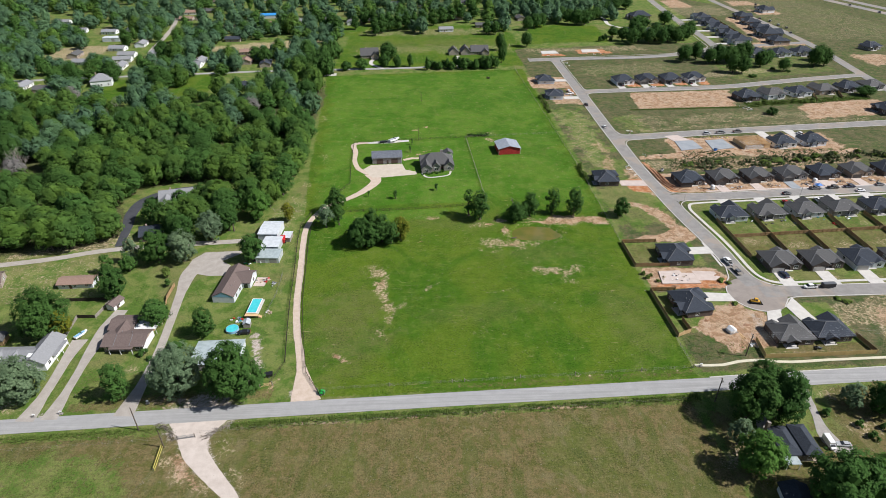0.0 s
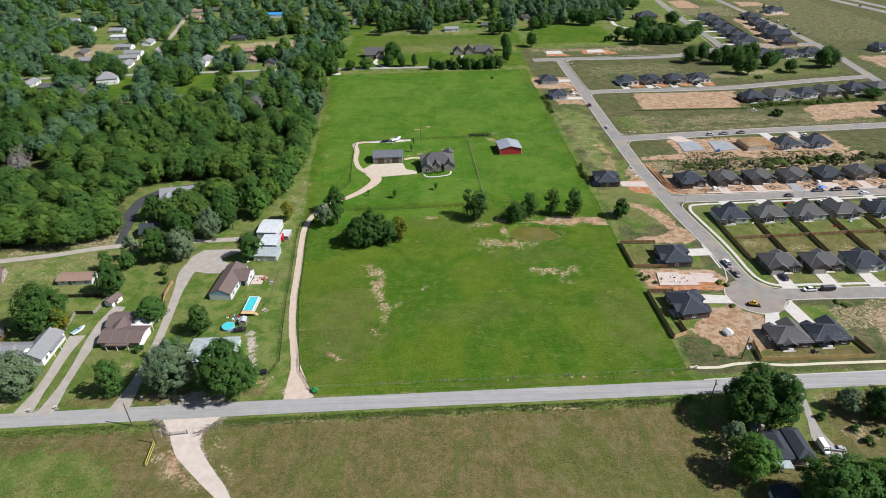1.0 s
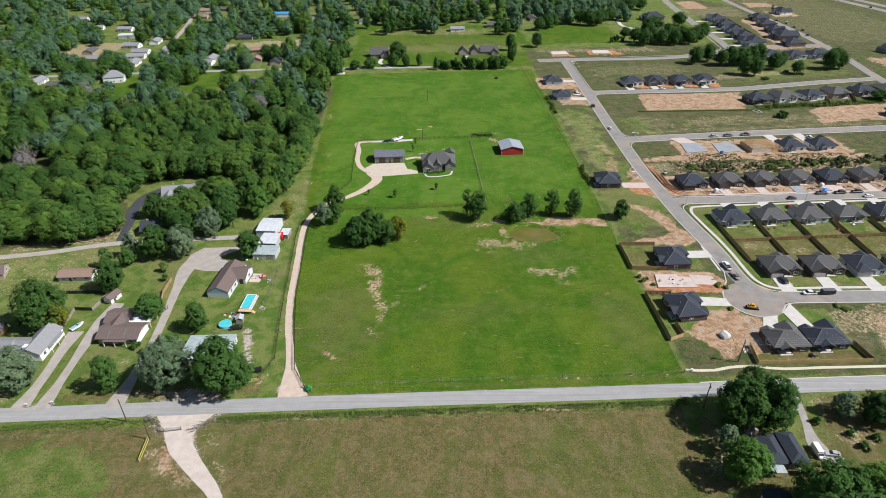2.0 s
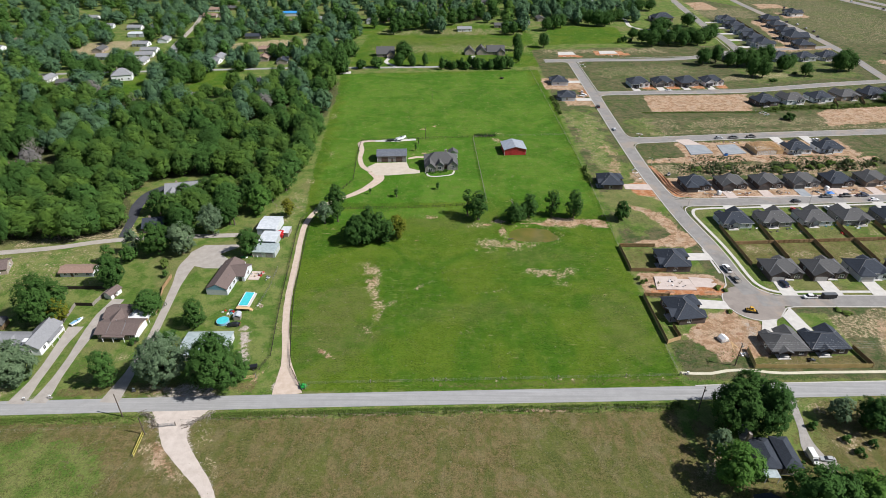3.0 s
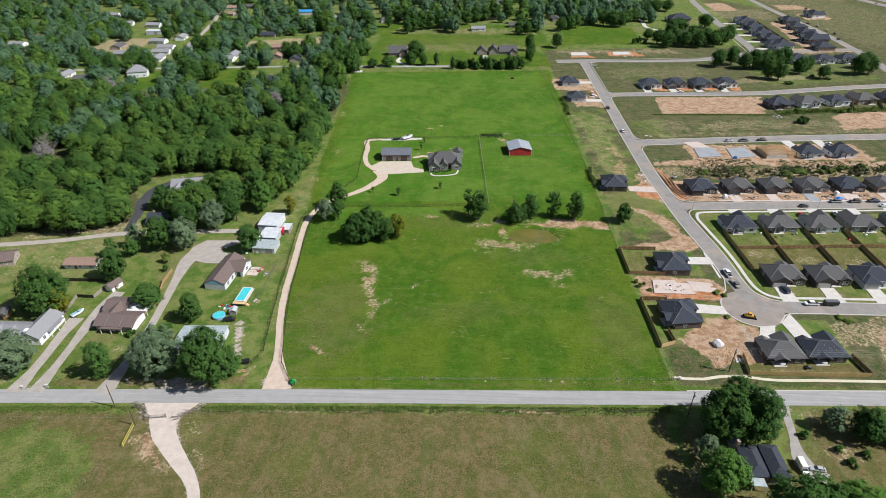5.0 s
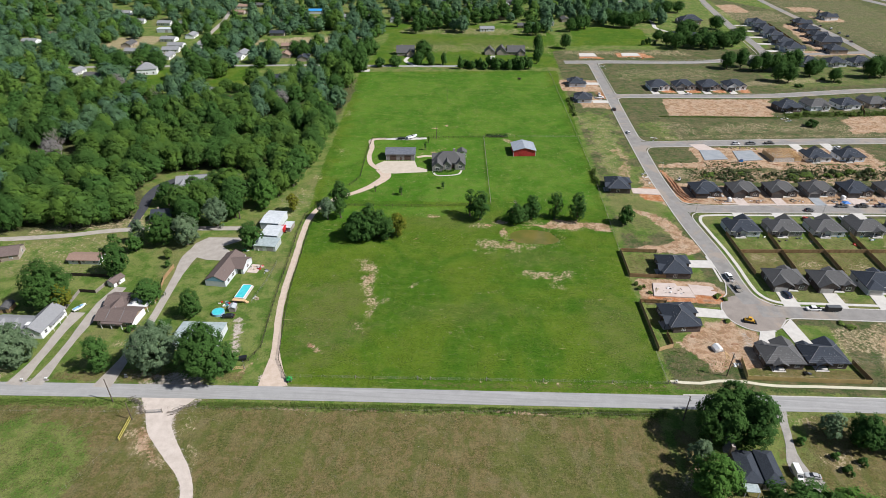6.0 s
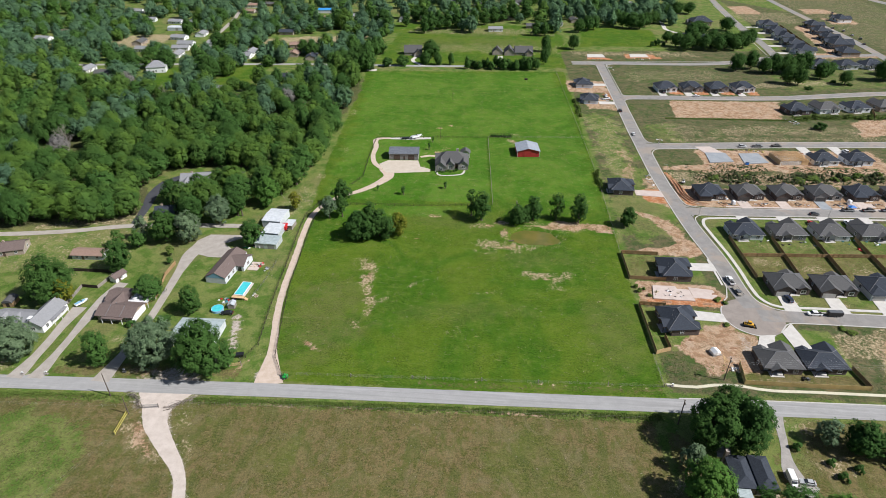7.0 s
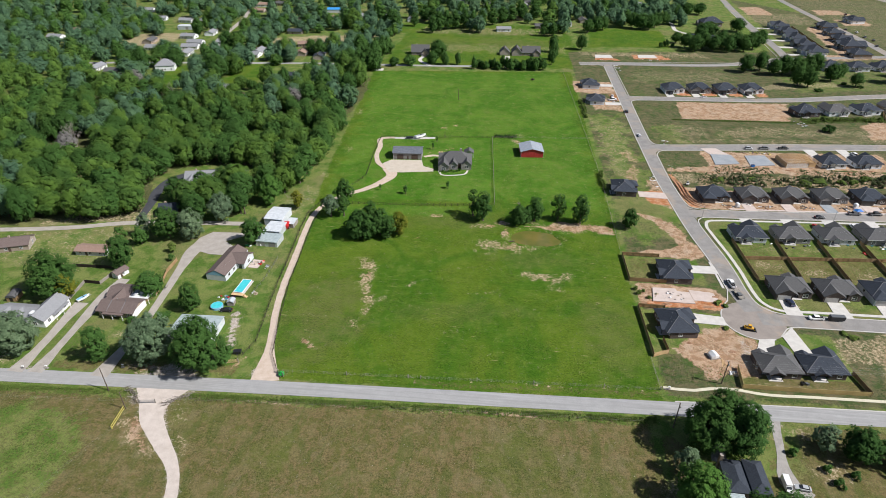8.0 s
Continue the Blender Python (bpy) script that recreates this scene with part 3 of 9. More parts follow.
area("scrub", [(385, 515), (500, 515), (500, 960), (396, 960)], 2, 10, 0.95)
area("hay", [(-700, 40), (-84, 40), (-80, 100), (-90, 112), (-125, 113), (-700, 92)], 3, 12, 0.58, erase=True)
# lawns inside the estate
for x0, y0, x1, y1 in ((131, 198, 330, 256), (133, 184, 330, 198), (89, 199, 118, 218), (89, 157, 120, 181), (113, 144, 152, 172), (91, 272, 122, 250)):
    box_area("scrub", min(x0, x1), min(y0, y1), max(x0, x1), max(y0, y1), soft=0.8, rough=1.0, erase=True)
area("scrub", [(255, 465), (355, 488), (350, 545), (300, 560), (250, 540)], 3, 6, 0.45, erase=True)
area("hay", [(138, 205), (300, 209), (300, 232), (138, 222)], 1, 5, 0.72)
area("hay", [(138, 223), (300, 232), (300, 244), (138, 235)], 1, 9, 0.5)
area("hay", [(114.4, 143.2), (152, 143.8), (151.4, 149.5), (114.6, 149.5)], 0.6, 2, 0.9)
area("straw", [(114.4, 143.2), (152, 143.8), (151.8, 146.2), (114.6, 146)], 0.8, 3, 0.5)
area("hay", [(89, 200), (104, 200), (104, 217), (89, 217)], 1, 4, 0.6)
area("scrub", [(91, 224), (117, 238), (114, 262), (114, 300), (112, 398), (91, 398)], 4, 26, 0.6, erase=True)
area("scrub", [(130, 350), (150, 352), (146, 384), (128, 380)], 4, 16, 0.5, erase=True)
# worn strips between rows of the back yards
area("hay", [(131, 184), (330, 188), (330, 262), (131, 254)], 1, 8, 0.36)
for x in range(8):
    blob("straw", 146 + 18.4 * x + 2.5 * math.sin(2.7 * x), 213 + 2.2 * math.sin(1.9 * x + 1), 8.0, 6 + 1.6 * math.sin(4.1 * x), 0, 0.55 + 0.08 * math.sin(3.3 * x), 1.9)
    blob("straw", 150 + 18.4 * x + 3 * math.sin(3.1 * x), 230 + 2 * math.sin(2.3 * x), 7, 4.5, 0, 0.46 + 0.08 * math.sin(2.9 * x), 2.0)
    blob("straw", 147 + 18.4 * x, 188.5, 4, 2.0, 0, 0.6, 1.5)
# bare soil
area("dirt", [(104, 146), (122, 149), (126, 168), (116, 174), (104, 168), (96, 160)], 1, 5)
area("dirt", [(89, 183), (119, 183), (123, 190), (119, 198), (89, 198)], 0.8, 2.5)
area("clay", [(103, 183.4), (121, 184), (122, 190), (117.5, 191), (111, 188.4), (104, 187)], 0.8, 2.0)
area("clay", [(91, 183.2), (120, 183.2), (121, 187), (110, 187.4), (92, 186.2)], 0.8, 2.0)
area("dirt", [(92, 219.5), (121, 219), (122, 232), (108, 226), (98, 224)], 1, 6)
area("dirt", [(97, 259), (102, 258), (114, 250), (119, 238), (122, 226), (118, 219.6), (100, 219.6), (104, 222), (113, 225), (113, 236), (109, 246)], 1, 5, 0.9)
area("dirt", [(99, 292), (104, 291), (112, 318), (108, 335), (102, 333), (106, 318)], 1.5, 8, 0.62)
area("dirt", [(112, 268), (121.4, 262), (121, 296), (115, 300), (110, 290)], 1.5, 9, 0.75)
area("straw", [(98, 340), (110, 336), (116, 385), (104, 398)], 2, 14, 0.45)
area("straw", [(170, 366), (300, 378), (300, 392), (170, 382)], 2, 18, 0.5)
area("straw", [(140, 352), (300, 368), (300, 374), (140, 360)], 1, 8, 0.5)
area("straw", [(230, 470), (300, 486), (296, 500), (226, 484)], 3, 14, 0.6)
area("straw", [(135, 480), (220, 490), (215, 520), (138, 515)], 3, 20, 0.42)
area("clay", [(112, 430), (118, 430), (118, 448), (110, 446)], 1, 4, 0.7)
area("dirt", [(96, 410), (92, 434), (116, 440), (117, 408)], 1, 7, 0.8)
area("dirt", [(86, 448), (86, 480), (116, 478), (117, 448)], 1, 4)
area("straw", [(92, 300), (104, 298), (112, 345), (98, 390), (90, 392)], 1, 14, 0.45)
area("clay", [(108, 268), (119, 268), (119, 284), (106, 282)], 1, 4)
area("litter", [(142, 268.5), (300, 277.5), (300, 280.5), (142, 274)], 0.8, 5, 0.55)
area("dirt", [(127, 266.4), (150, 266.4), (330, 277.5), (330, 287), (232, 282), (127, 290)], 0.8, 2.0)
area("clay", [(126.4, 267), (132, 267), (130, 290), (126.5, 306), (124.6, 306)], 0.6, 1.5, 0.9)
area("dirt", [(151, 316), (255, 322), (255, 347), (150, 340)], 0.8, 3.0)
area("dirt", [(126, 309), (260, 314), (262, 320), (150, 319), (126, 314)], 1, 4, 0.95)
area("straw", [(126, 292), (150, 296), (150, 310), (126, 308)], 1, 8, 0.6)
area("dirt", [(138, 291), (250, 299), (252, 312), (150, 310), (136, 306)], 1, 16, 0.55)
area("dirt", [(157, 434), (236, 438.5), (225, 400), (153, 397)], 0.8, 1.5)
area("dirt", [(262, 372), (330, 382), (335, 412), (290, 408), (266, 396)], 1.5, 9)
area("straw", [(140, 360), (165, 362), (160, 382), (138, 385)], 2, 13, 0.45)
for i in range(4):
    box_area("clay", 162 + 19.2 * i, 450 + i, 172 + 19.2 * i, 461 + i, soft=0.8, rough=2.0)
area("clay", [(112, 548), (134, 549), (130, 558), (112, 556)], 1, 5)
area("clay", [(146, 554), (180, 556), (176, 572), (148, 570)], 1, 7)
area("straw", [(100, 560), (215, 566), (210, 584), (98, 576)], 2, 12, 0.6)
area("dirt", [(338, 582), (358, 582), (392, 720), (358, 720)], 2, 8)
area("dirt", [(300, 572), (388, 580), (392, 594), (340, 596), (300, 590)], 2, 6, 0.8)
area("dirt", [(408, 735), (440, 735), (440, 762), (410, 765)], 2, 6)
area("dirt", [(320, 785), (352, 788), (350, 842), (322, 838)], 2, 6)
area("dirt", [(404, 795), (442, 796), (440, 830), (408, 830)], 2, 6)
area("dirt", [(300, 572), (385, 578), (384, 584), (300, 580)], 2, 4)
area("dirt", [(395, 500), (440, 520), (425, 545), (395, 540)], 2, 10, 0.8)
area("straw", [(160, 150), (220, 153), (220, 172), (163, 172)], 1.5, 12, 0.75)
area("straw", [(149, 158), (220, 160), (220, 176), (156, 175)], 1.5, 12, 0.6)
area("dirt", [(163, 158), (185, 157), (190, 170), (168, 171)], 1.5, 10, 0.6)
# straw used to lighten the far ground, a haze put into its colour
area("straw", [(396, 600), (520, 600), (520, 950), (404, 950)], 4, 30, 0.40)
area("straw", [(310, 730), (380, 730), (384, 800), (300, 800)], 4, 24, 0.5)
area("hay", [(-110, 127.6), (-48, 131), (-48, 135), (-66, 134.6), (-84, 134), (-110, 131)], 0.8, 3, 0.75)
blob("dirt", -66, 132.6, 12, 1.6, 2, 0.7, 1.2)
area("straw", [(-185, 186), (-128, 182), (-122, 205), (-140, 217), (-185, 209)], 2, 14, 0.42)
area("straw", [(-60, 560), (90, 566), (92, 600), (-56, 590)], 4, 26, 0.45)
area("straw", [(-70, 640), (90, 640), (80, 672), (-60, 668)], 4, 26, 0.5)
# a long worn streak and bare patches in the pasture


def worn_path(key, pts, width, amount, rough=0.8):
    for (x0, y0), (x1, y1) in zip(pts, pts[1:]):
        n = max(2, int(math.hypot(x1 - x0, y1 - y0) / 2))
        for i in range(n):
            blob(key, x0 + (x1 - x0) * i / n, y0 + (y1 - y0) * i / n, width, width, 0, amount, rough)


for cx, cy, rx, ry, turn, amt in ((-18.6, 198, 6.5, 7, 0, 0.80), (-17.6, 190, 5.5, 8, 8, 0.80), (-15.6, 183, 4.2, 7, 10, 0.74), (-14.0, 175, 3.4, 6, 5, 0.70), (-14.0, 168, 3.4, 5, 0, 0.62), (-16.0, 161, 4.0, 4, 20, 0.55), (-9.0, 177, 4.5, 2.2, 40, 0.55), (-22, 204, 6, 3, 0, 0.5)):
    blob("straw", cx, cy, rx, ry, turn, amt, 0.9)
worn_path("straw", [(0, 186), (2.1, 188.9), (8.9, 193.1)], 1.7, 0.58)
worn_path("straw", [(15, 200), (30, 203), (44, 201)], 1.2, 0.42)
worn_path("straw", [(-6, 176), (10, 172), (30, 178)], 1.0, 0.36)
worn_path("dirt", [(-11, 315), (-4, 317), (1, 319), (6, 322), (12, 325)], 1.1, 0.8)
worn_path("dirt", [(-9, 318), (-7, 324)], 0.8, 0.7)
area("dirt", [(57, 236.5), (86, 236), (87, 242), (70, 246), (58, 243)], 1, 6, 0.8)
blob("dirt", 36, 241, 6, 2.6, 0, 0.7, 1.3)
blob("dirt", 37, 219.5, 8, 3.2, 4, 0.75, 1.4)
worn_path("straw", [(40, 186), (62, 182)], 1.0, 0.4)
for cx, cy, rx, ry, amt in ((52, 238.6, 11, 2.0, 0.85), (37.2, 231.5, 2.6, 4.5, 0.75), (31, 237.4, 4.2, 1.8, 0.8), (4.5, 244.2, 4.0, 2.2, 0.6), (-1.5, 222.7, 1.6, 1.2, 0.95)):
    blob("dirt", cx, cy, rx, ry, 0, amt, 1.2)
worn_path("straw", [(20, 135.9), (45, 137.0), (86, 138.6)], 0.75, 0.62, 0.5)
for cx, cy, rx, ry, turn, amt in ( (52, 198, 10, 4.5, -12, 1.15), (58, 195, 6, 8, -25, 1.1), (62, 199, 5, 4, 30, 1.0), (35, 219.5, 17, 6, 5, 1.15), (27, 237, 7, 3.5, 0, 0.85),
                                  (70, 238, 18, 5.5, 0, 1.05), (52, 241, 14, 4, 0, 0.8), (46, 238, 8, 2.2, 5, 0.85), (-4, 246, 6, 3, 0, 0.6), (42.5, 342, 2.6, 7, 20, 1.2), (44, 355, 4, 3, 0, 0.9), (78, 330, 5, 2, 0, 0.6), (70, 360, 4, 2, 0, 0.6), (62, 222, 8, 4, 20, 0.55), (-12, 220, 1.6, 1.2, 0, 0.8), (20, 160, 6, 2, 10, 0.45), (34, 185, 12, 1.6, 8, 0.6), (8, 182, 9, 1.5, 8, 0.5),
                                  (-56, 320, 3, 9, 5, 0.75), (-62, 285, 4, 8, 0, 0.8), (-66, 385, 3, 16, 0, 0.7)):
    blob("straw", cx, cy, rx, ry, turn, 0.64 * amt, 1.2)
for cx, cy, rx, ry, turn, amt in ((-29.5, 148.8, 5.4, 1.7, -36, 1.0), (-17.8, 193, 3.2, 7.0, 8, 0.62), (54, 196, 5, 2.0, 0, 0.65), (36, 352, 4, 2.4, 0, 0.7), (-4, 362, 2.6, 1.6, 0, 0.8), (43, 342, 1.2, 4, 20, 0.7), (3, 367, 3, 2, 0, 0.8), (62, 452, 3, 2.4, 0, 0.7), (38, 219, 4.5, 2.0, 0, 0.9), (-2, 322, 5, 1.2, 18, 0.9), (3, 327, 4, 1, 30, 0.8),
                                  (-68, 107, 3.4, 6, 35, 0.85), (-62.6, 101.6, 1.6, 5, 45, 0.7), (-49.2, 136.5, 0.9, 5, -24, 0.6), (-78, 131, 4, 2.5, 0, 0.7), (-66, 153, 3, 10, 0, 0.4), (40, 124.0, 34, 0.7, 2, 0.7), (-25, 121.2, 34, 0.6, 2, 0.6)):
    blob("dirt", cx, cy, rx, ry, turn, amt, 1.1)
for cx, cy, rx, ry, turn, amt in ((-70, 106, 5, 9, 35, 0.7), (-60.5, 101, 3, 7, 45, 0.6), (-52, 104, 3.4, 7, 35, 0.5), (-57, 112, 5, 6, 0, 0.45), (-69, 118, 8, 5, 0, 0.6), (-40, 134, 4, 5, 0, 0.55), (-48, 165, 3, 16, 5, 0.35), (-52, 210, 3, 22, 5, 0.35)):
    blob("straw", cx, cy, rx, ry, turn, amt, 1.3)
# ragged gravel margins of the meadow track and of the lane mouths
TRACK = [(-68.0, 124.9), (-67.7, 120), (-67.3, 117), (-66.2, 112.9), (-60.8, 106), (-56.0, 101.1), (-52.0, 97.1), (-49.2, 93.3), (-46.6, 87), (-43, 74)]
TRACK_WIDE = [21, 13.6, 9.9, 7.2, 5.6, 4.7, 3.8, 3.3, 3.6, 3.4]
for (_x0, _y0), (_x1, _y1), _w0, _w1 in zip(TRACK, TRACK[1:], TRACK_WIDE, TRACK_WIDE[1:]):
    for _i in range(6):
        _u = _i / 6
        _w = _w0 + (_w1 - _w0) * _u
        blob("gravel", _x0 + (_x1 - _x0) * _u, _y0 + (_y1 - _y0) * _u, _w * 0.68, _w * 0.54, 0, 0.9, 0.5)
worn_path("gravel", [(-55.4, 144.5), (-56.8, 150), (-58.6, 156), (-61.0, 163.5)], 2.0, 0.9, 0.7)
for cx, cy, rx, ry, turn, amt in ((-38.4, 132.4, 6.5, 4.5, 0, 0.8), (120.5, 163, 2.6, 9, -12, 0.62), (-91, 128, 5, 3, 0, 0.6), (-116, 126.5, 9, 2, 0, 0.5), (118, 130, 5, 2.5, 0, 0.6), (-58, 140, 2.4, 6, -25, 0.5)):
    blob("gravel", cx, cy, rx, ry, turn, amt, 0.9)
# duller grass in the pasture's corners and on the southeast lawn
for cx, cy, rx, ry, turn, amt in ((-28, 164, 20, 36, 0, 0.8), (76, 165, 14, 30, 0, 0.6), (10, 240, 34, 12, 0, 0.5), (60, 330, 26, 30, 0, 0.5), (20, 440, 50, 18, 0, 0.5), (-30, 590, 40, 40, 0, 0.7), (40, 600, 50, 30, 0, 0.8), (10, 650, 60, 30, 0, 0.7), (20, 172, 30, 8, 6, 0.4), (50, 210, 24, 10, 0, 0.45)):
    blob("dull", cx, cy, rx, ry, turn, amt, 1.0)
for cx, cy, rx, ry, turn, amt in ((128, 110, 26, 18, 0, 0.95), (150, 112, 20, 20, 0, 0.8), (100, 112, 12, 8, 0, 0.7), (140, 122, 20, 6, 0, 0.6), (104, 124, 12, 3, 0, 0.7), (-104, 140, 26, 9, 0, 0.4), (-75, 128.5, 30, 3, 0, 0.55), (-150, 190, 30, 20, 0, 0.42)):
    blob("hay", cx, cy, rx, ry, turn, amt, 1.0)
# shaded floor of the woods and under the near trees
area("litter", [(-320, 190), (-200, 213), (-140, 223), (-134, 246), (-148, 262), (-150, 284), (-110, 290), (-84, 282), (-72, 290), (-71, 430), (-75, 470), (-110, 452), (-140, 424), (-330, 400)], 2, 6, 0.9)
for x0, y0, x1, y1 in ((-197, 432, -162, 498), (-252, 424, -216, 486), (-262, 600, -250, 700), (-130, 640, -60, 690), (20, 650, 90, 690), (-205, 575, -130, 584)):
    box_area("pasture", x0, y0, x1, y1, soft=2.0, rough=8.0, amount=0.85)
area("straw", [(-80, 228), (-60, 240), (-56, 262), (-66, 270), (-74, 250)], 2, 9, 0.45)
area("straw", [(-178, 213), (-130, 224), (-124, 231), (-134, 236), (-178, 219)], 1.5, 4, 0.6)
for cx, cy, r in ((-77, 131, 9), (-128, 131, 8), (104, 111, 9), (122, 126, 10), (126, 112, 9), (86, 104, 8), (-97, 146, 6)):
    blob("straw", cx, cy, r, r * 0.6, 0, 0.6, 1.3)

GZ = 0.05 * (fbm(GX, GY, 0.12, 21) - 0.5) - 0.02
_south = GY - (road_y(GX) - 3.1)
_gate = 1 - np.exp(-((GX + 71) / 5.5) ** 4)
GZ -= 0.32 * np.exp(-((_south + 2.6) / 1.3) ** 2) * (GX < 90) * _gate
_pond = np.hypot((GX - 50.5) / 12.4, (GY - 228.5) / 7.0) + 0.55 * WARP
GZ -= 1.1 * (1 - smoothstep(0.65, 1.05, _pond))
GZ += 0.5 * np.exp(-((_pond - 1.2) / 0.16) ** 2) * (GY > 229)
cover["straw"] = np.maximum(cover["straw"], 0.5 * np.exp(-((_pond - 1.02) / 0.12) ** 2) * (WARP2 > -0.05))
GZ[(np.abs(GX) > 1500) | (GY < -500) | (GY > 1400)] = -0.02

nx, ny = len(XL), len(YL)
_i = np.arange(nx * ny).reshape(ny, nx)
_q = np.stack([_i[:-1, :-1], _i[:-1, 1:], _i[1:, 1:], _i[1:, :-1]], -1).reshape(-1, 4)


def fast_mesh(name, verts, quads, mat, smooth=False):
    """A mesh from arrays; quads may hold rows of four or of three."""
    me = bpy.data.meshes.new(name)
    k = quads.shape[1]
    me.vertices.add(len(verts))
    me.vertices.foreach_set("co", np.ascontiguousarray(verts, np.float32).ravel())
    me.loops.add(quads.size)
    me.loops.foreach_set("vertex_index", np.ascontiguousarray(quads, np.int32).ravel())
    me.polygons.add(len(quads))
    me.polygons.foreach_set("loop_start", np.arange(0, quads.size, k, dtype=np.int32))
    me.polygons.foreach_set("use_smooth", np.full(len(quads), smooth))
    me.update(calc_edges=True)
    me.materials.append(mat)
    return me


_me = fast_mesh("ground", np.stack([GX, GY, GZ], -1), _q, M_GROUND, True)
for _k, _w in cover.items():
    _me.attributes.new(_k, "FLOAT", "POINT").data.foreach_set("value", _w.astype(np.float32))
setting("ground", _me, M_GROUND, "green pasture, dull hay meadow, mown yards and bare building soil", "ground")

# pond
_s = Shape()
_s.poly([(50.5 + 13.2 * math.cos(a) * (1 + 0.10 * math.sin(2 * a + 1) + 0.07 * math.sin(5 * a)), 228.5 + 7.8 * math.sin(a) * (1 + 0.10 * math.cos(3 * a) + 0.06 * math.sin(4 * a + 2)), -0.36) for a in [2 * math.pi * i / 60 for i in range(60)]])
setting("water_pond", _s, M_POND, "shallow murky brown-green farm pond", "pond")

# ---------------------------------------------------------------- roads, kerbs, drives
ZR = 0.06
setting("road_main", ribbon(smooth_path(ROAD_LINE, 8), 5.7, -0.3, ZR), M_ROAD, "pale worn two-lane asphalt country road", "road")
setting("road_main_widening", ribbon(smooth_path([(89, 132.6), (110, 133.9), (148, 135.4), (400, 145.2)], 8), 3.2, -0.3, ZR + 0.005), M_ROAD, "widened asphalt lane along the kerb", "road")
STREETS = {
    "road_long_street": ([(130.4, 184), (128.4, 197), (127.9, 210), (126.8, 222), (124.8, 236), (123.3, 252), (122.1, 272), (120.9, 289), (120.3, 306), (120.3, 332), (120.2, 370), (120.7, 411), (121.0, 460), (121.2, 538)], 7.3),
    "road_close_street": ([(131, 179.7), (180, 180.0), (340, 182)], 6.9),
    "road_first_street": ([(122.6, 260.2), (138, 260.9), (150, 261.3), (175, 262.8), (240, 267.0), (420, 278)], 7.2),
    "road_second_street": ([(120.4, 342.6), (131, 343.6), (212, 353.4), (308, 362.6), (420, 373)], 8.6),
    "road_third_street": ([(121, 438), (129, 438.9), (243, 447.6), (308, 463.4), (368, 475)], 8.4),
    "road_fourth_street": ([(97, 533.8), (121, 536), (233, 547), (285, 571)], 8.8),
    "road_upper_street": ([(284, 566), (288, 590), (297, 694), (314, 846), (330, 960)], 8.0),
    "road_cross_street": ([(286, 572), (330, 580), (382, 590)], 8.0),
    "road_far_street": ([(346, 360), (358, 430), (368, 490), (380, 556), (385, 600), (390, 672), (391.5, 740), (393, 800), (396, 870), (400, 960)], 8.4),
}
for _n, (_p, _w) in STREETS.items():
    ZR += 0.004
    setting(_n, ribbon(smooth_path(_p, 4), _w, -0.3, ZR), M_STREET, "gray asphalt estate street", "road")
_s = Shape().prism(arc(128.5, 178.6, 10.9, 0, 351, 40), -0.3, 0.055)
setting("road_turning_knuckle", _s, M_STREET_DUSTY, "rounded asphalt bend of the estate street", "road")


def fillet(cx, cy, sx, sy, r):
    """The asphalt that rounds a street corner: the corner point and the quadrant of the block."""
    pts = [(cx, cy)] + [(cx + sx * r - sx * r * math.sin(t), cy + sy * r - sy * r * math.cos(t)) for t in [math.pi / 2 * i / 8 for i in range(9)]]
    return pts if sx * sy < 0 else pts[::-1]


_s = Shape()
for cx, cy, sx, sy, r in ((125.2, 264.5, 1, 1, 6), (127.0, 257.7, 1, -1, 4), (123.7, 348.2, 1, 1, 6), (123.8, 340.0, 1, -1, 7), (124.7, 443, 1, 1, 6), (124.7, 434.8, 1, -1, 6), (125.6, 531.9, 1, -1, 7), (117, 531.5, -1, -1, 6)):
    _s.prism(fillet(cx, cy, sx, sy, r), -0.3, 0.05)
setting("road_corners", _s, M_STREET, "rounded asphalt street corners", "road")


def kerb(pts, name="kerb", width=0.45, top=0.13):
    return setting(name, ribbon(pts, width, -0.2, top), M_KERB, "pale concrete kerb and gutter", "kerb")


kerb(rounded([(330, 185.6), (150, 183.3), (140.5, 183.2), (135.3, 185.4), (132.5, 190), (131.8, 198), (131.6, 210), (130.8, 221), (128.8, 236), (127.3, 248), (127.5, 253.5), (130.5, 256.9), (138, 257.2), (150, 257.6), (175, 259.2), (240, 263.3), (400, 273.6)], 5))
kerb(rounded([(400, 280.6), (240, 270.8), (175, 266.6), (150, 265.1), (134, 264.8), (127, 266.2), (125.6, 273), (124.4, 289), (124.0, 306), (124.1, 333), (127.2, 339), (136, 340), (212, 349.0), (308, 358.2), (400, 367)], 7))
kerb(rounded([(400, 376), (308, 367.0), (212, 357.9), (134, 348.6), (126, 348.6), (124.0, 354), (124.0, 370), (124.5, 411), (124.9, 431), (128, 434.6), (134, 435.2), (243, 443.3), (308, 459.0), (362, 470)], 7))
kerb(rounded([(362, 478), (308, 467.8), (243, 451.9), (132, 443.4), (125.6, 443), (125.8, 531.4), (132, 532.6), (233, 542.6), (280, 563)], 7))
kerb(rounded([(124.1, 210), (122.9, 222), (120.9, 236), (119.4, 252), (118.3, 272), (117.1, 289), (116.5, 306), (116.4, 332), (116.3, 370), (116.8, 411), (117.1, 460), (117.3, 531), (97, 529.2)], 6))
kerb(rounded([(97, 538.4), (121, 540.6), (233, 551.6), (279, 574), (292, 694), (309, 846)], 6))
kerb(arc(128.5, 178.6, 11.1, 150, 292, 16))
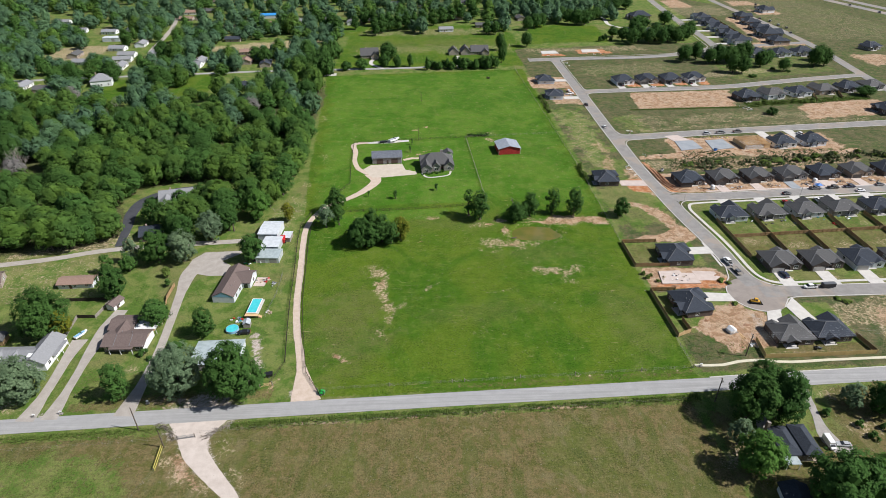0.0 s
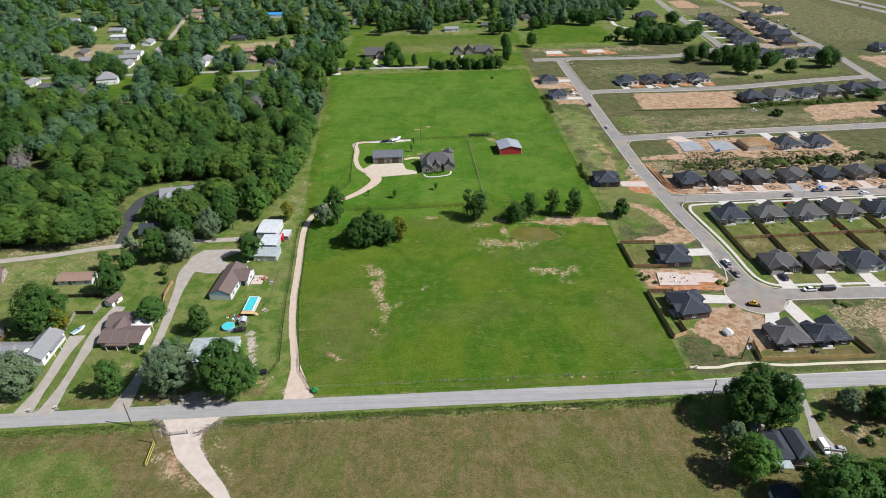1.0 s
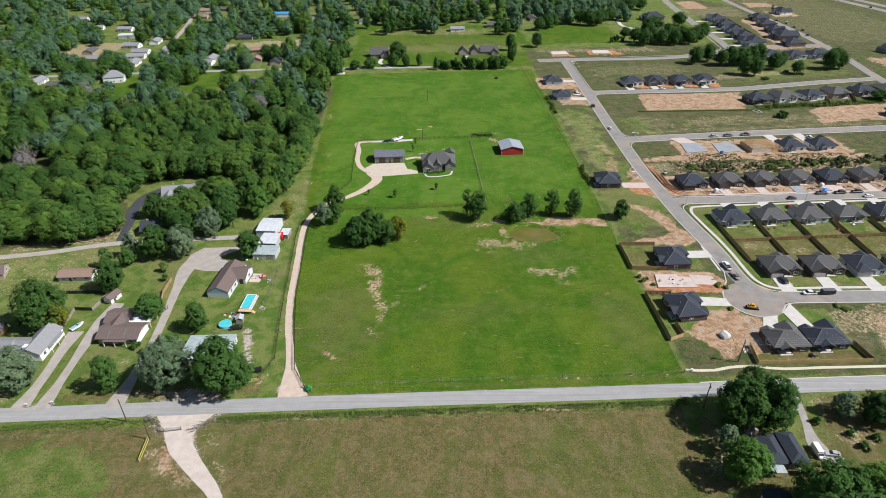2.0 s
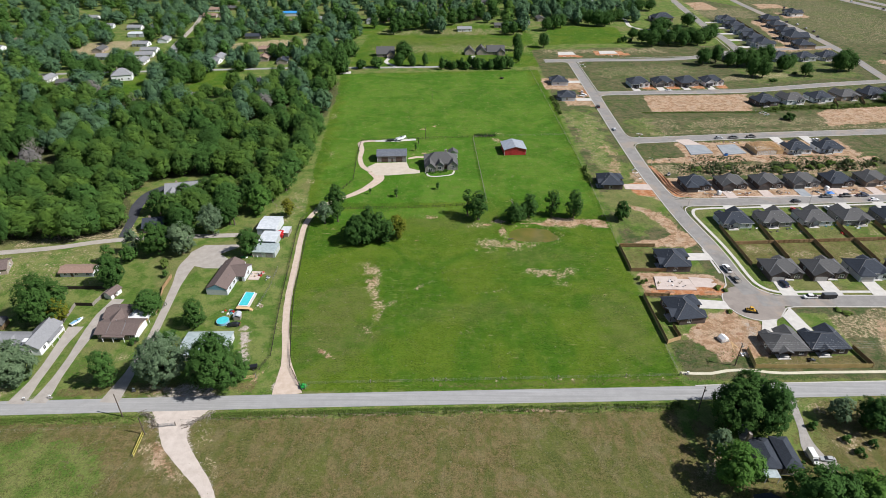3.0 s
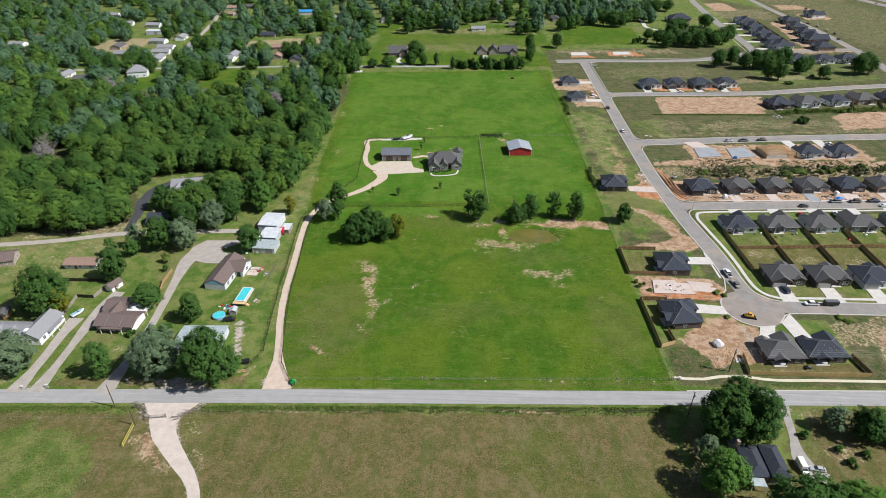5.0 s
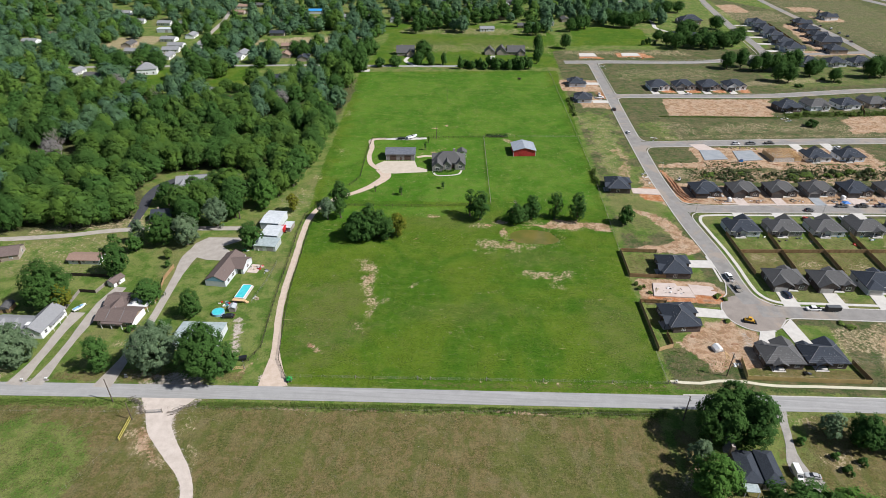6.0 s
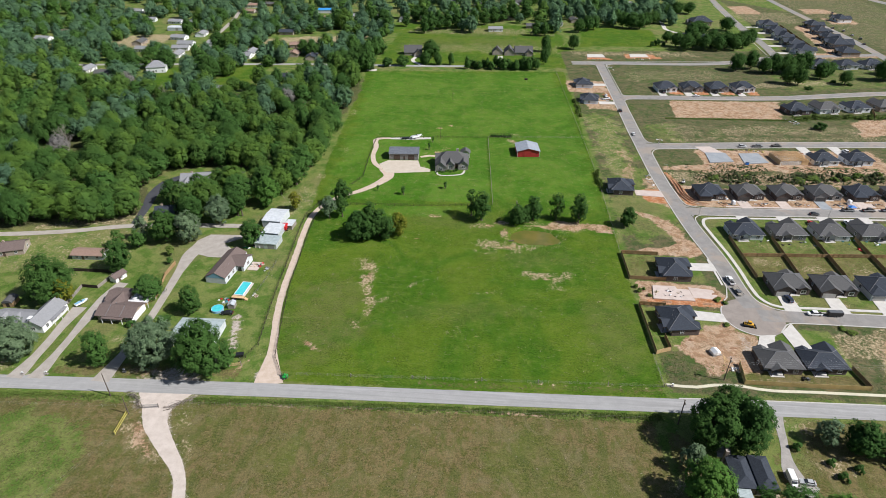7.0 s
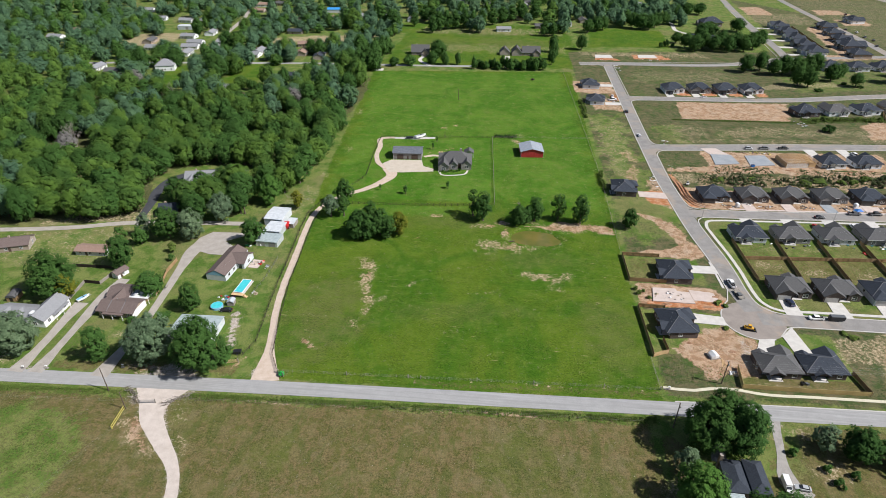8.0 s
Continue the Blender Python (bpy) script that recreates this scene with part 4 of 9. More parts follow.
kerb(rounded([(135.0, 170.0), (139.2, 175.4), (143, 176.1), (180, 176.4), (340, 178.6)], 4))
kerb([(124.1, 210), (124.6, 197), (122.6, 190.0), (119.4, 186.0)])
kerb(smooth_path([(91, 134.7), (110, 135.7), (148, 137.2), (400, 147.0)], 8), top=0.15)


def slab(name, pts, mat, label, top=0.145, category="driveway"):
    return setting(name, Shape().prism(pts, -0.2, top), mat, label, category)


def drive(pts, width, mat, label, name="driveway", top=0.09, wob=0.0, category="driveway", step=2.0):
    p = smooth_path(pts, step) if len(pts) > 2 else pts
    w = width
    if isinstance(width, (list, tuple)):
        w = list(np.interp(np.linspace(0, 1, len(p)), np.linspace(0, 1, len(width)), width))
    return setting(name, ribbon(p, w, -0.2, top, wob, len(pts) * 7 + int(abs(pts[0][0]))), mat, label, category)


# pavement along the main road and round the estate corner
drive([(123.0, 217.0), (123.4, 198)], 0.9, M_CONC, "narrow pale concrete path beside the street", "pavement_path", 0.12, category="pavement")
drive([(88.6, 140.4), (98, 140.2), (103.8, 141.6), (108.5, 142.0), (112.5, 141.8), (117, 141.0), (134.4, 141.2), (155.4, 141.7), (400, 151)], 1.15, M_PATH, "pale yellowish concrete roadside path", "pavement_roadside", 0.12, category="pavement", step=4)
setting("pavement_estate", ribbon(rounded([(330, 188.0), (152, 185.7), (141, 185.3), (137, 187.2), (134.6, 191.4), (134.0, 198), (133.9, 210), (133.1, 222), (131.1, 237), (129.8, 248), (131.6, 253.6), (141, 254.8), (152, 255.3), (238, 260.9), (400, 271)], 5), 1.4, -0.2, 0.13), M_CONC, "pale concrete pavement round the estate lots", "pavement")
# lane to the farmhouse and its yard
drive([(-37.4, 129.0), (-39.2, 136), (-41.9, 147.4), (-46.0, 164), (-49.0, 182), (-50.9, 201), (-53.6, 226), (-54.2, 236), (-51.6, 250), (-45, 260.5), (-37, 267.3), (-27.8, 279.5), (-25.0, 287), (-29, 296)], [9.5, 3.0, 2.5, 2.6, 2.7, 2.7, 2.6, 2.6, 2.6, 2.6, 2.9, 3.6, 5.2, 6.5], M_GRAVEL, "tan gravel farm lane", "lane_gravel", 0.05, 0.1)
slab("driveway_farmhouse_yard", [(-29, 307.5), (-33, 302), (-27.5, 291), (-20.5, 291), (-3.2, 294.2), (-3.4, 297.5), (-9.5, 300.5), (-11.6, 308.8)], M_CONC_TAN, "pale concrete yard before the workshop", 0.07)
drive([(-30, 296), (-35.2, 302), (-38.4, 312), (-39.3, 326), (-40.4, 340), (-33, 341.5)], [3.0, 2.7, 2.7, 2.8, 3.4, 2.6], M_GRAVEL, "tan gravel track behind the workshop", "driveway_workshop_track", 0.045, 0.15)
drive([(-33, 341), (-16, 343.0), (-8, 344)], [2.4, 4.5, 2.6], M_CONC, "bleached gravel parking strip", "driveway_parking_strip", 0.04, 0.2)
drive([(-0.4, 296), (2, 290.5), (9, 290.6), (14.5, 293.2), (15.5, 297.5)], 1.0, M_CONC, "curved pale garden path edging", "pavement_garden_path", 0.09, step=1.0)
drive([(-11, 314), (-6, 316.5), (-2, 316)], 2.4, M_GRAVEL, "worn gravel walk", "pavement_back_walk", 0.04, 0.3)
# west drives
drive([(-119.6, 124.6), (-119.4, 128), (-119.6, 140), (-120.6, 152), (-120.8, 161.5)], [5.5, 3.3, 3.2, 3.6, 5.4], M_CONC_OLD, "worn concrete driveway with oil spots", "driveway_white_house")
drive([(-112.8, 125), (-112.8, 128), (-113.4, 142), (-114.2, 154), (-114.4, 168), (-113.4, 178)], [5, 2.8, 2.7, 4.2, 5.4, 4.5], M_CONC_OLD, "worn concrete driveway", "driveway_brown_house")
drive([(-91.2, 125.5), (-91.0, 130), (-90.6, 140), (-91.2, 155), (-93.0, 172), (-95.2, 190), (-96.0, 202), (-93, 212)], [6, 3.4, 2.9, 2.9, 3.1, 3.6, 6.2, 8.0], M_CONC_OLD, "long worn concrete driveway", "driveway_long")
slab("driveway_turning_court", [(-98.5, 203), (-88, 199.5), (-81, 199.5), (-80.8, 207), (-85.5, 210.5), (-79.5, 215.5), (-77.5, 218.5), (-94.5, 217.5), (-98.2, 212)], M_CONC_OLD, "worn concrete turning court", 0.085)
drive([(-420, 196), (-200, 207.5), (-156, 215.6), (-140, 220.6), (-128, 222.6), (-104, 225), (-76, 227)], 3.6, M_CONC_OLD, "pale chip-sealed back lane", "road_back_lane", 0.05, 0.12, "road")
drive([(-134, 224), (-137, 240), (-141, 256), (-140, 268), (-132, 277), (-118, 281), (-104, 283)], [3.4, 4.0, 5.5, 6.0, 6.0, 7.0, 6.0], M_BLACKTOP, "dark asphalt drive under the trees", "driveway_woods")
# meadow track and its gateway
_track = smooth_path(TRACK, 0.8)
_wide = [max(2.8, w * 0.98 - 0.2) for w in np.interp([-p[1] for p in _track], [-p[1] for p in TRACK], TRACK_WIDE)]
setting("lane_meadow", ribbon(_track, _wide, -0.2, 0.03, 0.05, 5), M_PALE_GRAVEL, "pale gravel track into the hay meadow", "driveway")
drive([(118.4, 130.5), (117.4, 124), (115.9, 117), (114.8, 111.5), (115.6, 106), (118.6, 103.5)], [4.0, 2.3, 2.2, 2.6, 5.0, 5.0], M_GRAVEL_GRAY, "old gray gravel drive", "driveway_southeast", 0.05, 0.1)
drive([(105, 131), (100, 121), (98, 113)], [4, 3.2, 4], M_GRAVEL_GRAY, "old gray gravel drive", "driveway_southeast_short", 0.045, 0.1)
drive([(231, 830), (227, 790), (220, 748), (214, 705), (213, 682), (222, 668), (240, 670)], 4.2, M_CONC, "pale curved driveway among trees", "driveway_grove_home", 0.06)
# far highway
setting("road_highway", ribbon(smooth_path([(620, 420), (590, 600), (566, 733), (552, 823), (520, 1000)], 20), 13, -0.3, 0.09), M_STREET, "gray highway carriageway", "road")
setting("road_highway_far_side", ribbon(smooth_path([(646, 420), (616, 600), (592, 733), (578, 823), (546, 1000)], 20), 13, -0.3, 0.09), M_STREET, "gray highway carriageway", "road")
drive([(-460, 462), (-304, 489), (-190, 501.5), (-127, 507.5), (-60, 510), (-20, 512), (6, 514)], 5.0, M_ROAD, "pale country lane beyond the pasture", "road_north_lane", 0.05, 0, "road", 6)
drive([(-232, 497), (-236, 540), (-252, 572), (-262, 628), (-273, 692), (-282, 728), (-294, 800)], 5.0, M_CONC_OLD, "pale lane between far homes", "road_village_lane", 0.055, 0, "road", 6)
drive([(-32, 511), (-44, 530), (-42, 544)], 3.4, M_CONC, "pale curved driveway", "driveway_far_home", 0.06)
drive([(34, 512), (33, 532), (34, 552)], 4.5, M_CONC, "pale driveway", "driveway_far_home_east", 0.06)

# ---------------------------------------------------------------- houses


def hip(s, x0, y0, x1, y1, z, p, ov=0.45, t=0.18):
    x0, y0, x1, y1 = x0 - ov, y0 - ov, x1 + ov, y1 + ov
    w, d = x1 - x0, y1 - y0
    r = min(w, d) / 2
    h = z + t + r * p
    a, b = ((x0 + r, y0 + r), (x1 - r, y1 - r)) if w >= d else ((x0 + r, y0 + r), (x1 - r, y1 - r))
    if abs(w - d) < 0.3:
        b = (a[0] + 0.15, a[1] + 0.15)
    lo = [(x0, y0, z), (x1, y0, z), (x1, y1, z), (x0, y1, z)]
    up = [(x, y, z + t) for x, y, _ in lo]
    top = [(*a, h), (*b, h)]
    sides = [(0, 1, 5, 4), (1, 2, 6, 5), (2, 3, 7, 6), (3, 0, 4, 7), (3, 2, 1, 0)]
    if w >= d:
        sides += [(4, 5, 9, 8), (5, 6, 9), (6, 7, 8, 9), (7, 4, 8)]
    else:
        sides += [(4, 5, 8), (5, 6, 9, 8), (6, 7, 9), (7, 4, 8, 9)]
    s.faces(lo + up + top, sides)
    return h


def hip_caps(x0, y0, x1, y1, z, p, ov=0.45, t=0.18):
    """The raised capping strips along the ridge and the four hips of a hipped roof."""
    x0, y0, x1, y1 = x0 - ov, y0 - ov, x1 + ov, y1 + ov
    r = min(x1 - x0, y1 - y0) / 2
    h = z + t + r * p
    a, b = (x0 + r, y0 + r, h), (x1 - r, y1 - r, h)
    near_a, near_b = ([(x0, y0), (x0, y1)], [(x1, y0), (x1, y1)]) if x1 - x0 >= y1 - y0 else ([(x0, y0), (x1, y0)], [(x0, y1), (x1, y1)])
    s = Shape().tube(a, b, 0.11, n=5)
    for top, ends in ((a, near_a), (b, near_b)):
        for x, y in ends:
            s.tube(top, (x, y, z + t), 0.10, n=5)
    return s


def gable(s, wall, x0, y0, x1, y1, z, p, axis="x", ov=0.4, t=0.16, ends=(True, True)):
    """Two slopes over a rectangle, ridge along the axis; the gable triangles go to the wall's shape."""
    flip = axis == "y"
    a0, a1, b0, b1 = (y0, y1, x0, x1) if flip else (x0, x1, y0, y1)
    mid, half = (b0 + b1) / 2, (b1 - b0) / 2
    h = z + half * p
    pt = (lambda a, b, c: (b, a, c)) if flip else (lambda a, b, c: (a, b, c))
    e0, e1 = a0 - ov, a1 + ov
    hw, ze = half + ov, z - ov * p
    prof = [(mid - hw, ze), (mid, h), (mid + hw, ze), (mid + hw, ze + t), (mid, h + t), (mid - hw, ze + t)]
    s.faces([pt(e, b, c) for e in (e0, e1) for b, c in prof], [(i, (i + 1) % 6, 6 + (i + 1) % 6, 6 + i) for i in range(6)] + [(0, 1, 4, 5), (1, 2, 3, 4), (11, 10, 7, 6), (10, 9, 8, 7)])
    for k, a in enumerate((a0, a1)):
        if ends[k] and wall is not None:
            wall.faces([pt(a, b0, z), pt(a, b1, z), pt(a, mid, h)], [(0, 1, 2)])
    return h + t


_frame_mesh = {}


def window(parent, x, y, z, w, h, face, trim):
    """A framed window on a wall that faces -y, +y, -x or +x."""
    key = (w, h, trim.name)
    if key not in _frame_mesh:
        f = Shape()
        f.box(-w / 2 - 0.1, -0.07, -0.1, w / 2 + 0.1, 0.02, 0).box(-w / 2 - 0.1, -0.07, h, w / 2 + 0.1, 0.02, h + 0.1)
        f.box(-w / 2 - 0.1, -0.07, 0, -w / 2, 0.02, h).box(w / 2, -0.07, 0, w / 2 + 0.1, 0.02, h)
        f.box(-0.03, -0.05, 0, 0.03, 0.0, h).box(-w / 2, -0.05, h / 2 - 0.03, -0.03, 0.0, h / 2 + 0.03).box(0.03, -0.05, h / 2 - 0.03, w / 2, 0.0, h / 2 + 0.03)
        _frame_mesh[key] = (f.mesh("window", trim), Shape().box(-w / 2, -0.03, 0, w / 2, -0.005, h).mesh("pane", M_GLASS))
    fm, pm = _frame_mesh[key]
    rz = {"-y": 0, "+x": 90, "+y": 180, "-x": 270}[face]
    ob = part("window", fm, None, parent, at=(x, y, z), rz=rz)
    part("pane", pm, None, ob)


def garage_door(parent, x, y, w, mat, h=2.2, face=0):
    s = Shape()
    for i in range(4):
        s.box(-w / 2, -0.05, i * h / 4 + 0.01, w / 2, 0.02, (i + 1) * h / 4 - 0.01)
    part("garage_door", s, mat, parent, at=(x, y, 0.02), rz=face)


def vents(parent, pts):
    for x, y, z in pts:
        part("roof_vent", Shape().tube((0, 0, -0.3), (0, 0, 0.26), 0.085, n=6), M_STEEL, parent, at=(x, y, z))


_kit = {}
ROOF_WORD = {"charcoal": "charcoal", "weathered": "weathered gray-brown", "brown": "brown", "gray": "gray", "rust": "rusty brown"}
WALL_WORD = {"dark_brick": "dark brick", "tan_brick": "tan brick", "gray_brick": "gray brick", "white_siding": "white siding", "pale_siding": "pale siding", "stone": "stone", "house_wrap": "unfinished wrapped"}


def larger(ob, k):
    """The same thing, k times the size."""
    ob.matrix_basis = ob.matrix_basis @ Matrix.Diagonal((k, k, k, 1))
    return ob


def estate_house(x, y, rz, roof="charcoal", wall="dark_brick", mirror=False, plan=0, group="estate houses", garage=None):
    """A one-storey hipped house, its front towards -y at rz 0: garage wing, porch, back patio."""
    key = (roof, wall, mirror, plan, garage)
    if key in _kit:
        return copy_thing(_kit[key], pose(x, y, 0, 0, 0, rz))
    k = -1 if mirror else 1
    ob = thing("house", x, y, rz, f"one-storey {WALL_WORD[wall]} house with hipped {ROOF_WORD[roof]} shingle roof", "house", group)
    w, r = Shape(), Shape()
    wd, dp = ((13.6, 11.2), (13.2, 11.6), (14.2, 10.8))[plan]
    x0, x1, y0, y1 = -wd / 2, wd / 2, -dp / 2, dp / 2
    w.box(x0, y0 + 1.6, 0, x1, y1 - 1.2, 2.75)
    gx0, gx1 = (x0, x0 + 5.9) if k > 0 else (x1 - 5.9, x1)
    w.box(gx0, y0 - 0.9, 0, gx1, y0 + 1.6, 2.75)
    bx0, bx1 = (x1 - 4.7, x1) if k > 0 else (x0, x0 + 4.7)
    w.box(bx0, y0 + 0.6, 0, bx1, y0 + 1.6, 2.75)
    cx = -k * 2.6
    w.box(cx - 4.0 + (0 if k > 0 else 2.4), y1 - 1.2, 0, cx + 1.6 + (0 if k > 0 else 2.4), y1, 2.75)
    p = (0.58, 0.55, 0.60)[plan]
    hip(r, x0, y0 + 1.2, x1, y1, 2.75, p)
    mid = (gx0 + gx1) / 2
    r1, r2, r3 = Shape(), Shape(), Shape()
    if plan == 1:
        hip(r1, gx0, y0 - 0.9, gx1, y0 + 6.0, 2.78, p * 0.95)
    else:
        rx0, rx1 = (gx0, gx0 + 7.4) if k > 0 else (gx1 - 7.4, gx1)
        gable(r1, w, rx0, y0 - 0.9, rx1, 0.2, 2.9, p, "y", ends=(True, False))
        w.box(rx0, y0 - 0.85, 2.55, rx1, y0 + 1.6, 2.9)
    gable(r2, w, bx0 + 0.4, y0 + 0.6, bx1 - 0.4, y0 + 4.2, 2.9, p * 0.9, "y", ends=(True, False))
    gable(r3, w, k * 2.2 - 2.4, y1 - 4.0, k * 2.2 + 2.4, y1 + 1.2, 2.85, p * 0.85, "y", ends=(False, True))
    part("wall", w, WALLS[wall], ob)
    part("roof", r, ROOFS[roof], ob)
    part("ridge_cap", hip_caps(x0, y0 + 1.2, x1, y1, 2.75, p), M_CAP, ob, "ridge and hip capping, coloured pale as if sunlit")
    part("garage_roof", r1, ROOFS[roof], ob)
    part("porch_roof", r2, ROOFS[roof], ob)
    part("patio_roof", r3, ROOFS[roof], ob)
    trim = M_TRIM if wall in ("white_siding", "pale_siding", "gray_brick") else M_TRIM_DARK
    for b in (y0 + 0.73, y1 + 0.46):
        part("fascia", Shape().box(x0 - 0.47, b, 2.72, x1 + 0.47, b + 0.01, 2.92), trim, ob)
    # dark panel: the shade inside open garages painted on, or plain dark doors
    garage_door(ob, mid, y0 - 0.92, 4.8, M_TRIM_DARK if garage == "dark" else M_GARAGE)
    part("front_door", Shape().box(-0.5, -0.06, 0, 0.5, 0.02, 2.1), M_DOOR, ob, at=(k * 0.8, y0 + 1.56, 0.05))
    part("patio_door", Shape().box(-0.9, -0.02, 0, 0.9, 0.05, 2.1), M_GLASS, ob, at=(k * 2.4, y1 - 1.2, 0.05))
    window(ob, (bx0 + bx1) / 2, y0 + 0.58, 0.8, 1.8, 1.4, "-y", M_TRIM)
    window(ob, k * 2.2, y0 + 1.58, 0.8, 0.9, 1.4, "-y", M_TRIM)
    window(ob, cx + (-1.6 if k > 0 else 1.6), y1 + 0.02, 0.9, 1.5, 1.3, "+y", M_TRIM)
    window(ob, k * 5.4, y1 - 1.18, 0.9, 1.2, 1.3, "+y", M_TRIM)
    window(ob, x0 - 0.02, 1.0, 0.9, 1.2, 1.2, "-x", M_TRIM)
    window(ob, x1 + 0.02, 1.0, 0.9, 1.2, 1.2, "+x", M_TRIM)
    for sx in (-2.0, 2.0):
        part("patio_post", Shape().box(-0.12, -0.12, 0, 0.12, 0.12, 2.85), trim, ob, at=(k * 2.2 + sx, y1 + 1.0, 0.1))
    part("patio_slab", Shape().box(k * 2.2 - 2.4, y1 - 1.2, 0, k * 2.2 + 2.4, y1 + 1.6, 0.12), M_CONC, ob)
    part("porch_slab", Shape().box(min(k * -1, k * 3.4), y0 - 0.2, 0, max(k * -1, k * 3.4), y0 + 1.6, 0.14), M_CONC, ob)
    vents(ob, [(vx, vy, 2.93 + (y1 + 0.45 - vy) * p) for vx, vy in ((-2.4, 2.6), (-1.2, 3.2), (-0.6, 2.9), (-2.9, 3.4), (1.0, 2.0))])
    _kit[key] = ob
    return ob


def cottage(x, y, rz, wd=14.0, dp=8.5, roof="gray", wall="white_siding", p=0.42, h=2.6, hipped=False, ell=0.0, group="older houses", label="", category="house", kit=True, left=False):
    """An older one-storey house or outbuilding, ridge along x; ell: depth of a wing towards -y."""
    key = ("c", wd, dp, roof, wall, p, h, hipped, ell)
    if kit and key in _kit and not label:
        return copy_thing(_kit[key], pose(x, y, 0, 0, 0, rz))
    ob = thing("house" if category == "house" else category.replace(" ", "_"), x, y, rz, label or f"older {WALL_WORD[wall]} house with a {ROOF_WORD[roof]} roof", category, group)
    w, r = Shape(), Shape()
    x0, x1, y0, y1 = -wd / 2, wd / 2, -dp / 2, dp / 2
    w.box(x0, y0, 0, x1, y1, h)
    if hipped:
        top = hip(r, x0, y0, x1, y1, h, p)
    else:
        top = gable(r, w, x0, y0, x1, y1, h, p, "x", 0.45)
    if ell:
        e0, e1 = (x1 - wd * 0.42, x1) if not left else (x0, x0 + wd * 0.42)
        w.box(e0, y0 - ell, 0, e1, y0, h)
        gable(r, w, e0, y0 - ell, e1, 0.0, h + 0.02, p, "y", ends=(True, False))
    part("wall", w, WALLS[wall], ob)
    part("roof", r, ROOFS[roof], ob)
    n = max(1, int(wd / 4))
    for i in range(n):
        xx = x0 + (i + 0.5) * wd / n
        if ell and (xx > x1 - wd * 0.45 if not left else xx < x0 + wd * 0.45):
            window(ob, xx, y0 - ell - 0.02, 0.9, 1.1, 1.2, "-y", M_TRIM)
        else:
            window(ob, xx, y0 - 0.02, 0.9, 1.1, 1.2, "-y", M_TRIM)
    part("front_door", Shape().box(-0.5, -0.06, 0, 0.5, 0.02, 2.0), M_DOOR, ob, at=(x0 + wd * 0.36, y0 - 0.02, 0.05))
    window(ob, x1 + 0.02, 0.8, 0.9, 1.1, 1.2, "+x", M_TRIM)
    if category == "house":
        part("chimney", Shape().box(-0.4, -0.4, top - 1.2, 0.4, 0.4, top + 0.6), WALLS["tan_brick"], ob, at=(x0 + wd * 0.3, 0.6, 0))
    vents(ob, [(1.5, 1.6, top - 1.6 * p - 0.1)])
    if kit and not label:
        _kit[key] = ob
    return ob


def open_shed(x, y, rz, wd, dp, h, roofmat, wallmat, label, category="shed", p=0.12, doors=0, doormat=None, axis="x", ov=0.25, door_w=3.0):
    """A metal or timber outbuilding with a low gabled roof and doors towards -y."""
    ob = thing(category.replace(" ", "_"), x, y, rz, label, category)
    w, r = Shape(), Shape()
    w.box(-wd / 2, -dp / 2, 0, wd / 2, dp / 2, h)
    gable(r, w, -wd / 2, -dp / 2, wd / 2, dp / 2, h + 0.02, p, axis, ov, 0.08)
    part("wall", w, wallmat, ob)
    part("roof", r, roofmat, ob)
    part("corner_trim", Shape().box(-wd / 2 - 0.03, -dp / 2 - 0.03, 0, -wd / 2 + 0.12, -dp / 2, h).box(wd / 2 - 0.12, -dp / 2 - 0.03, 0, wd / 2 + 0.03, -dp / 2, h), M_TRIM, ob)
    for i in range(doors):
        xx = -wd / 2 + (i + 0.5) * wd / doors
        garage_door(ob, xx, -dp / 2 - 0.02, min(door_w, wd / doors - 0.4), doormat or M_GARAGE, min(h - 0.4, 3.0))
    return ob


# estate: homes south of the first street, backs to the camera
for i, (rf, wl) in enumerate((("charcoal", "pale_siding"), ("weathered", "gray_brick"), ("weathered", "pale_siding"), ("weathered", "gray_brick"), ("charcoal", "gray_brick"), ("weathered", "pale_siding"), ("charcoal", "dark_brick"))):
    estate_house(145.2 + 18.95 * i, 240.6 + 1.25 * i, 183.5, rf, wl, i == 3, (0, 2, 0, 2, 1, 0, 2)[i])
# homes north of the close street, fronts to the camera
for i, (rf, wl) in enumerate((("weathered", "dark_brick"), ("weathered", "dark_brick"), ("charcoal", "pale_siding"), ("weathered", "dark_brick"), ("charcoal", "gray_brick"), ("weathered", "dark_brick"))):
    estate_house(147.6 + 17.6 * i, 199.1 + 0.2 * i, 1.0, rf, wl, False, (0, 2, 1, 0, 2, 0)[i])
# homes north of the first street
for i, (rf, wl) in enumerate((("charcoal", "dark_brick"), ("weathered", "dark_brick"), ("weathered", "dark_brick"), ("weathered", "gray_brick"), ("charcoal", "dark_brick"), ("weathered", "tan_brick"), ("charcoal", "dark_brick"), ("weathered", "dark_brick"))):
    estate_house(140.8 + 19.2 * i, 279.0 + 1.45 * i, 3.8, rf, wl, False, (1, 0, 0, 2, 1, 0, 2, 0)[i], garage="dark")
# backs of the homes on the second street
for i, (rf, wl) in enumerate((("charcoal", "white_siding"), ("charcoal", "house_wrap"))):
    estate_house(217.8 + 19.3 * i, 328.6 + 1.6 * i, 186, rf, wl, False, (0, 2)[i])
# third street: four fronts on its north, backs on its south
for i in range(4):
    larger(estate_house(160.4 + 19.6 * i, 461.0 + 1.6 * i, 4.0, "charcoal", "white_siding" if i in (0, 3) else "gray_brick", False, (1, 0, 1, 0)[i], "estate houses", "dark"), 1.12)
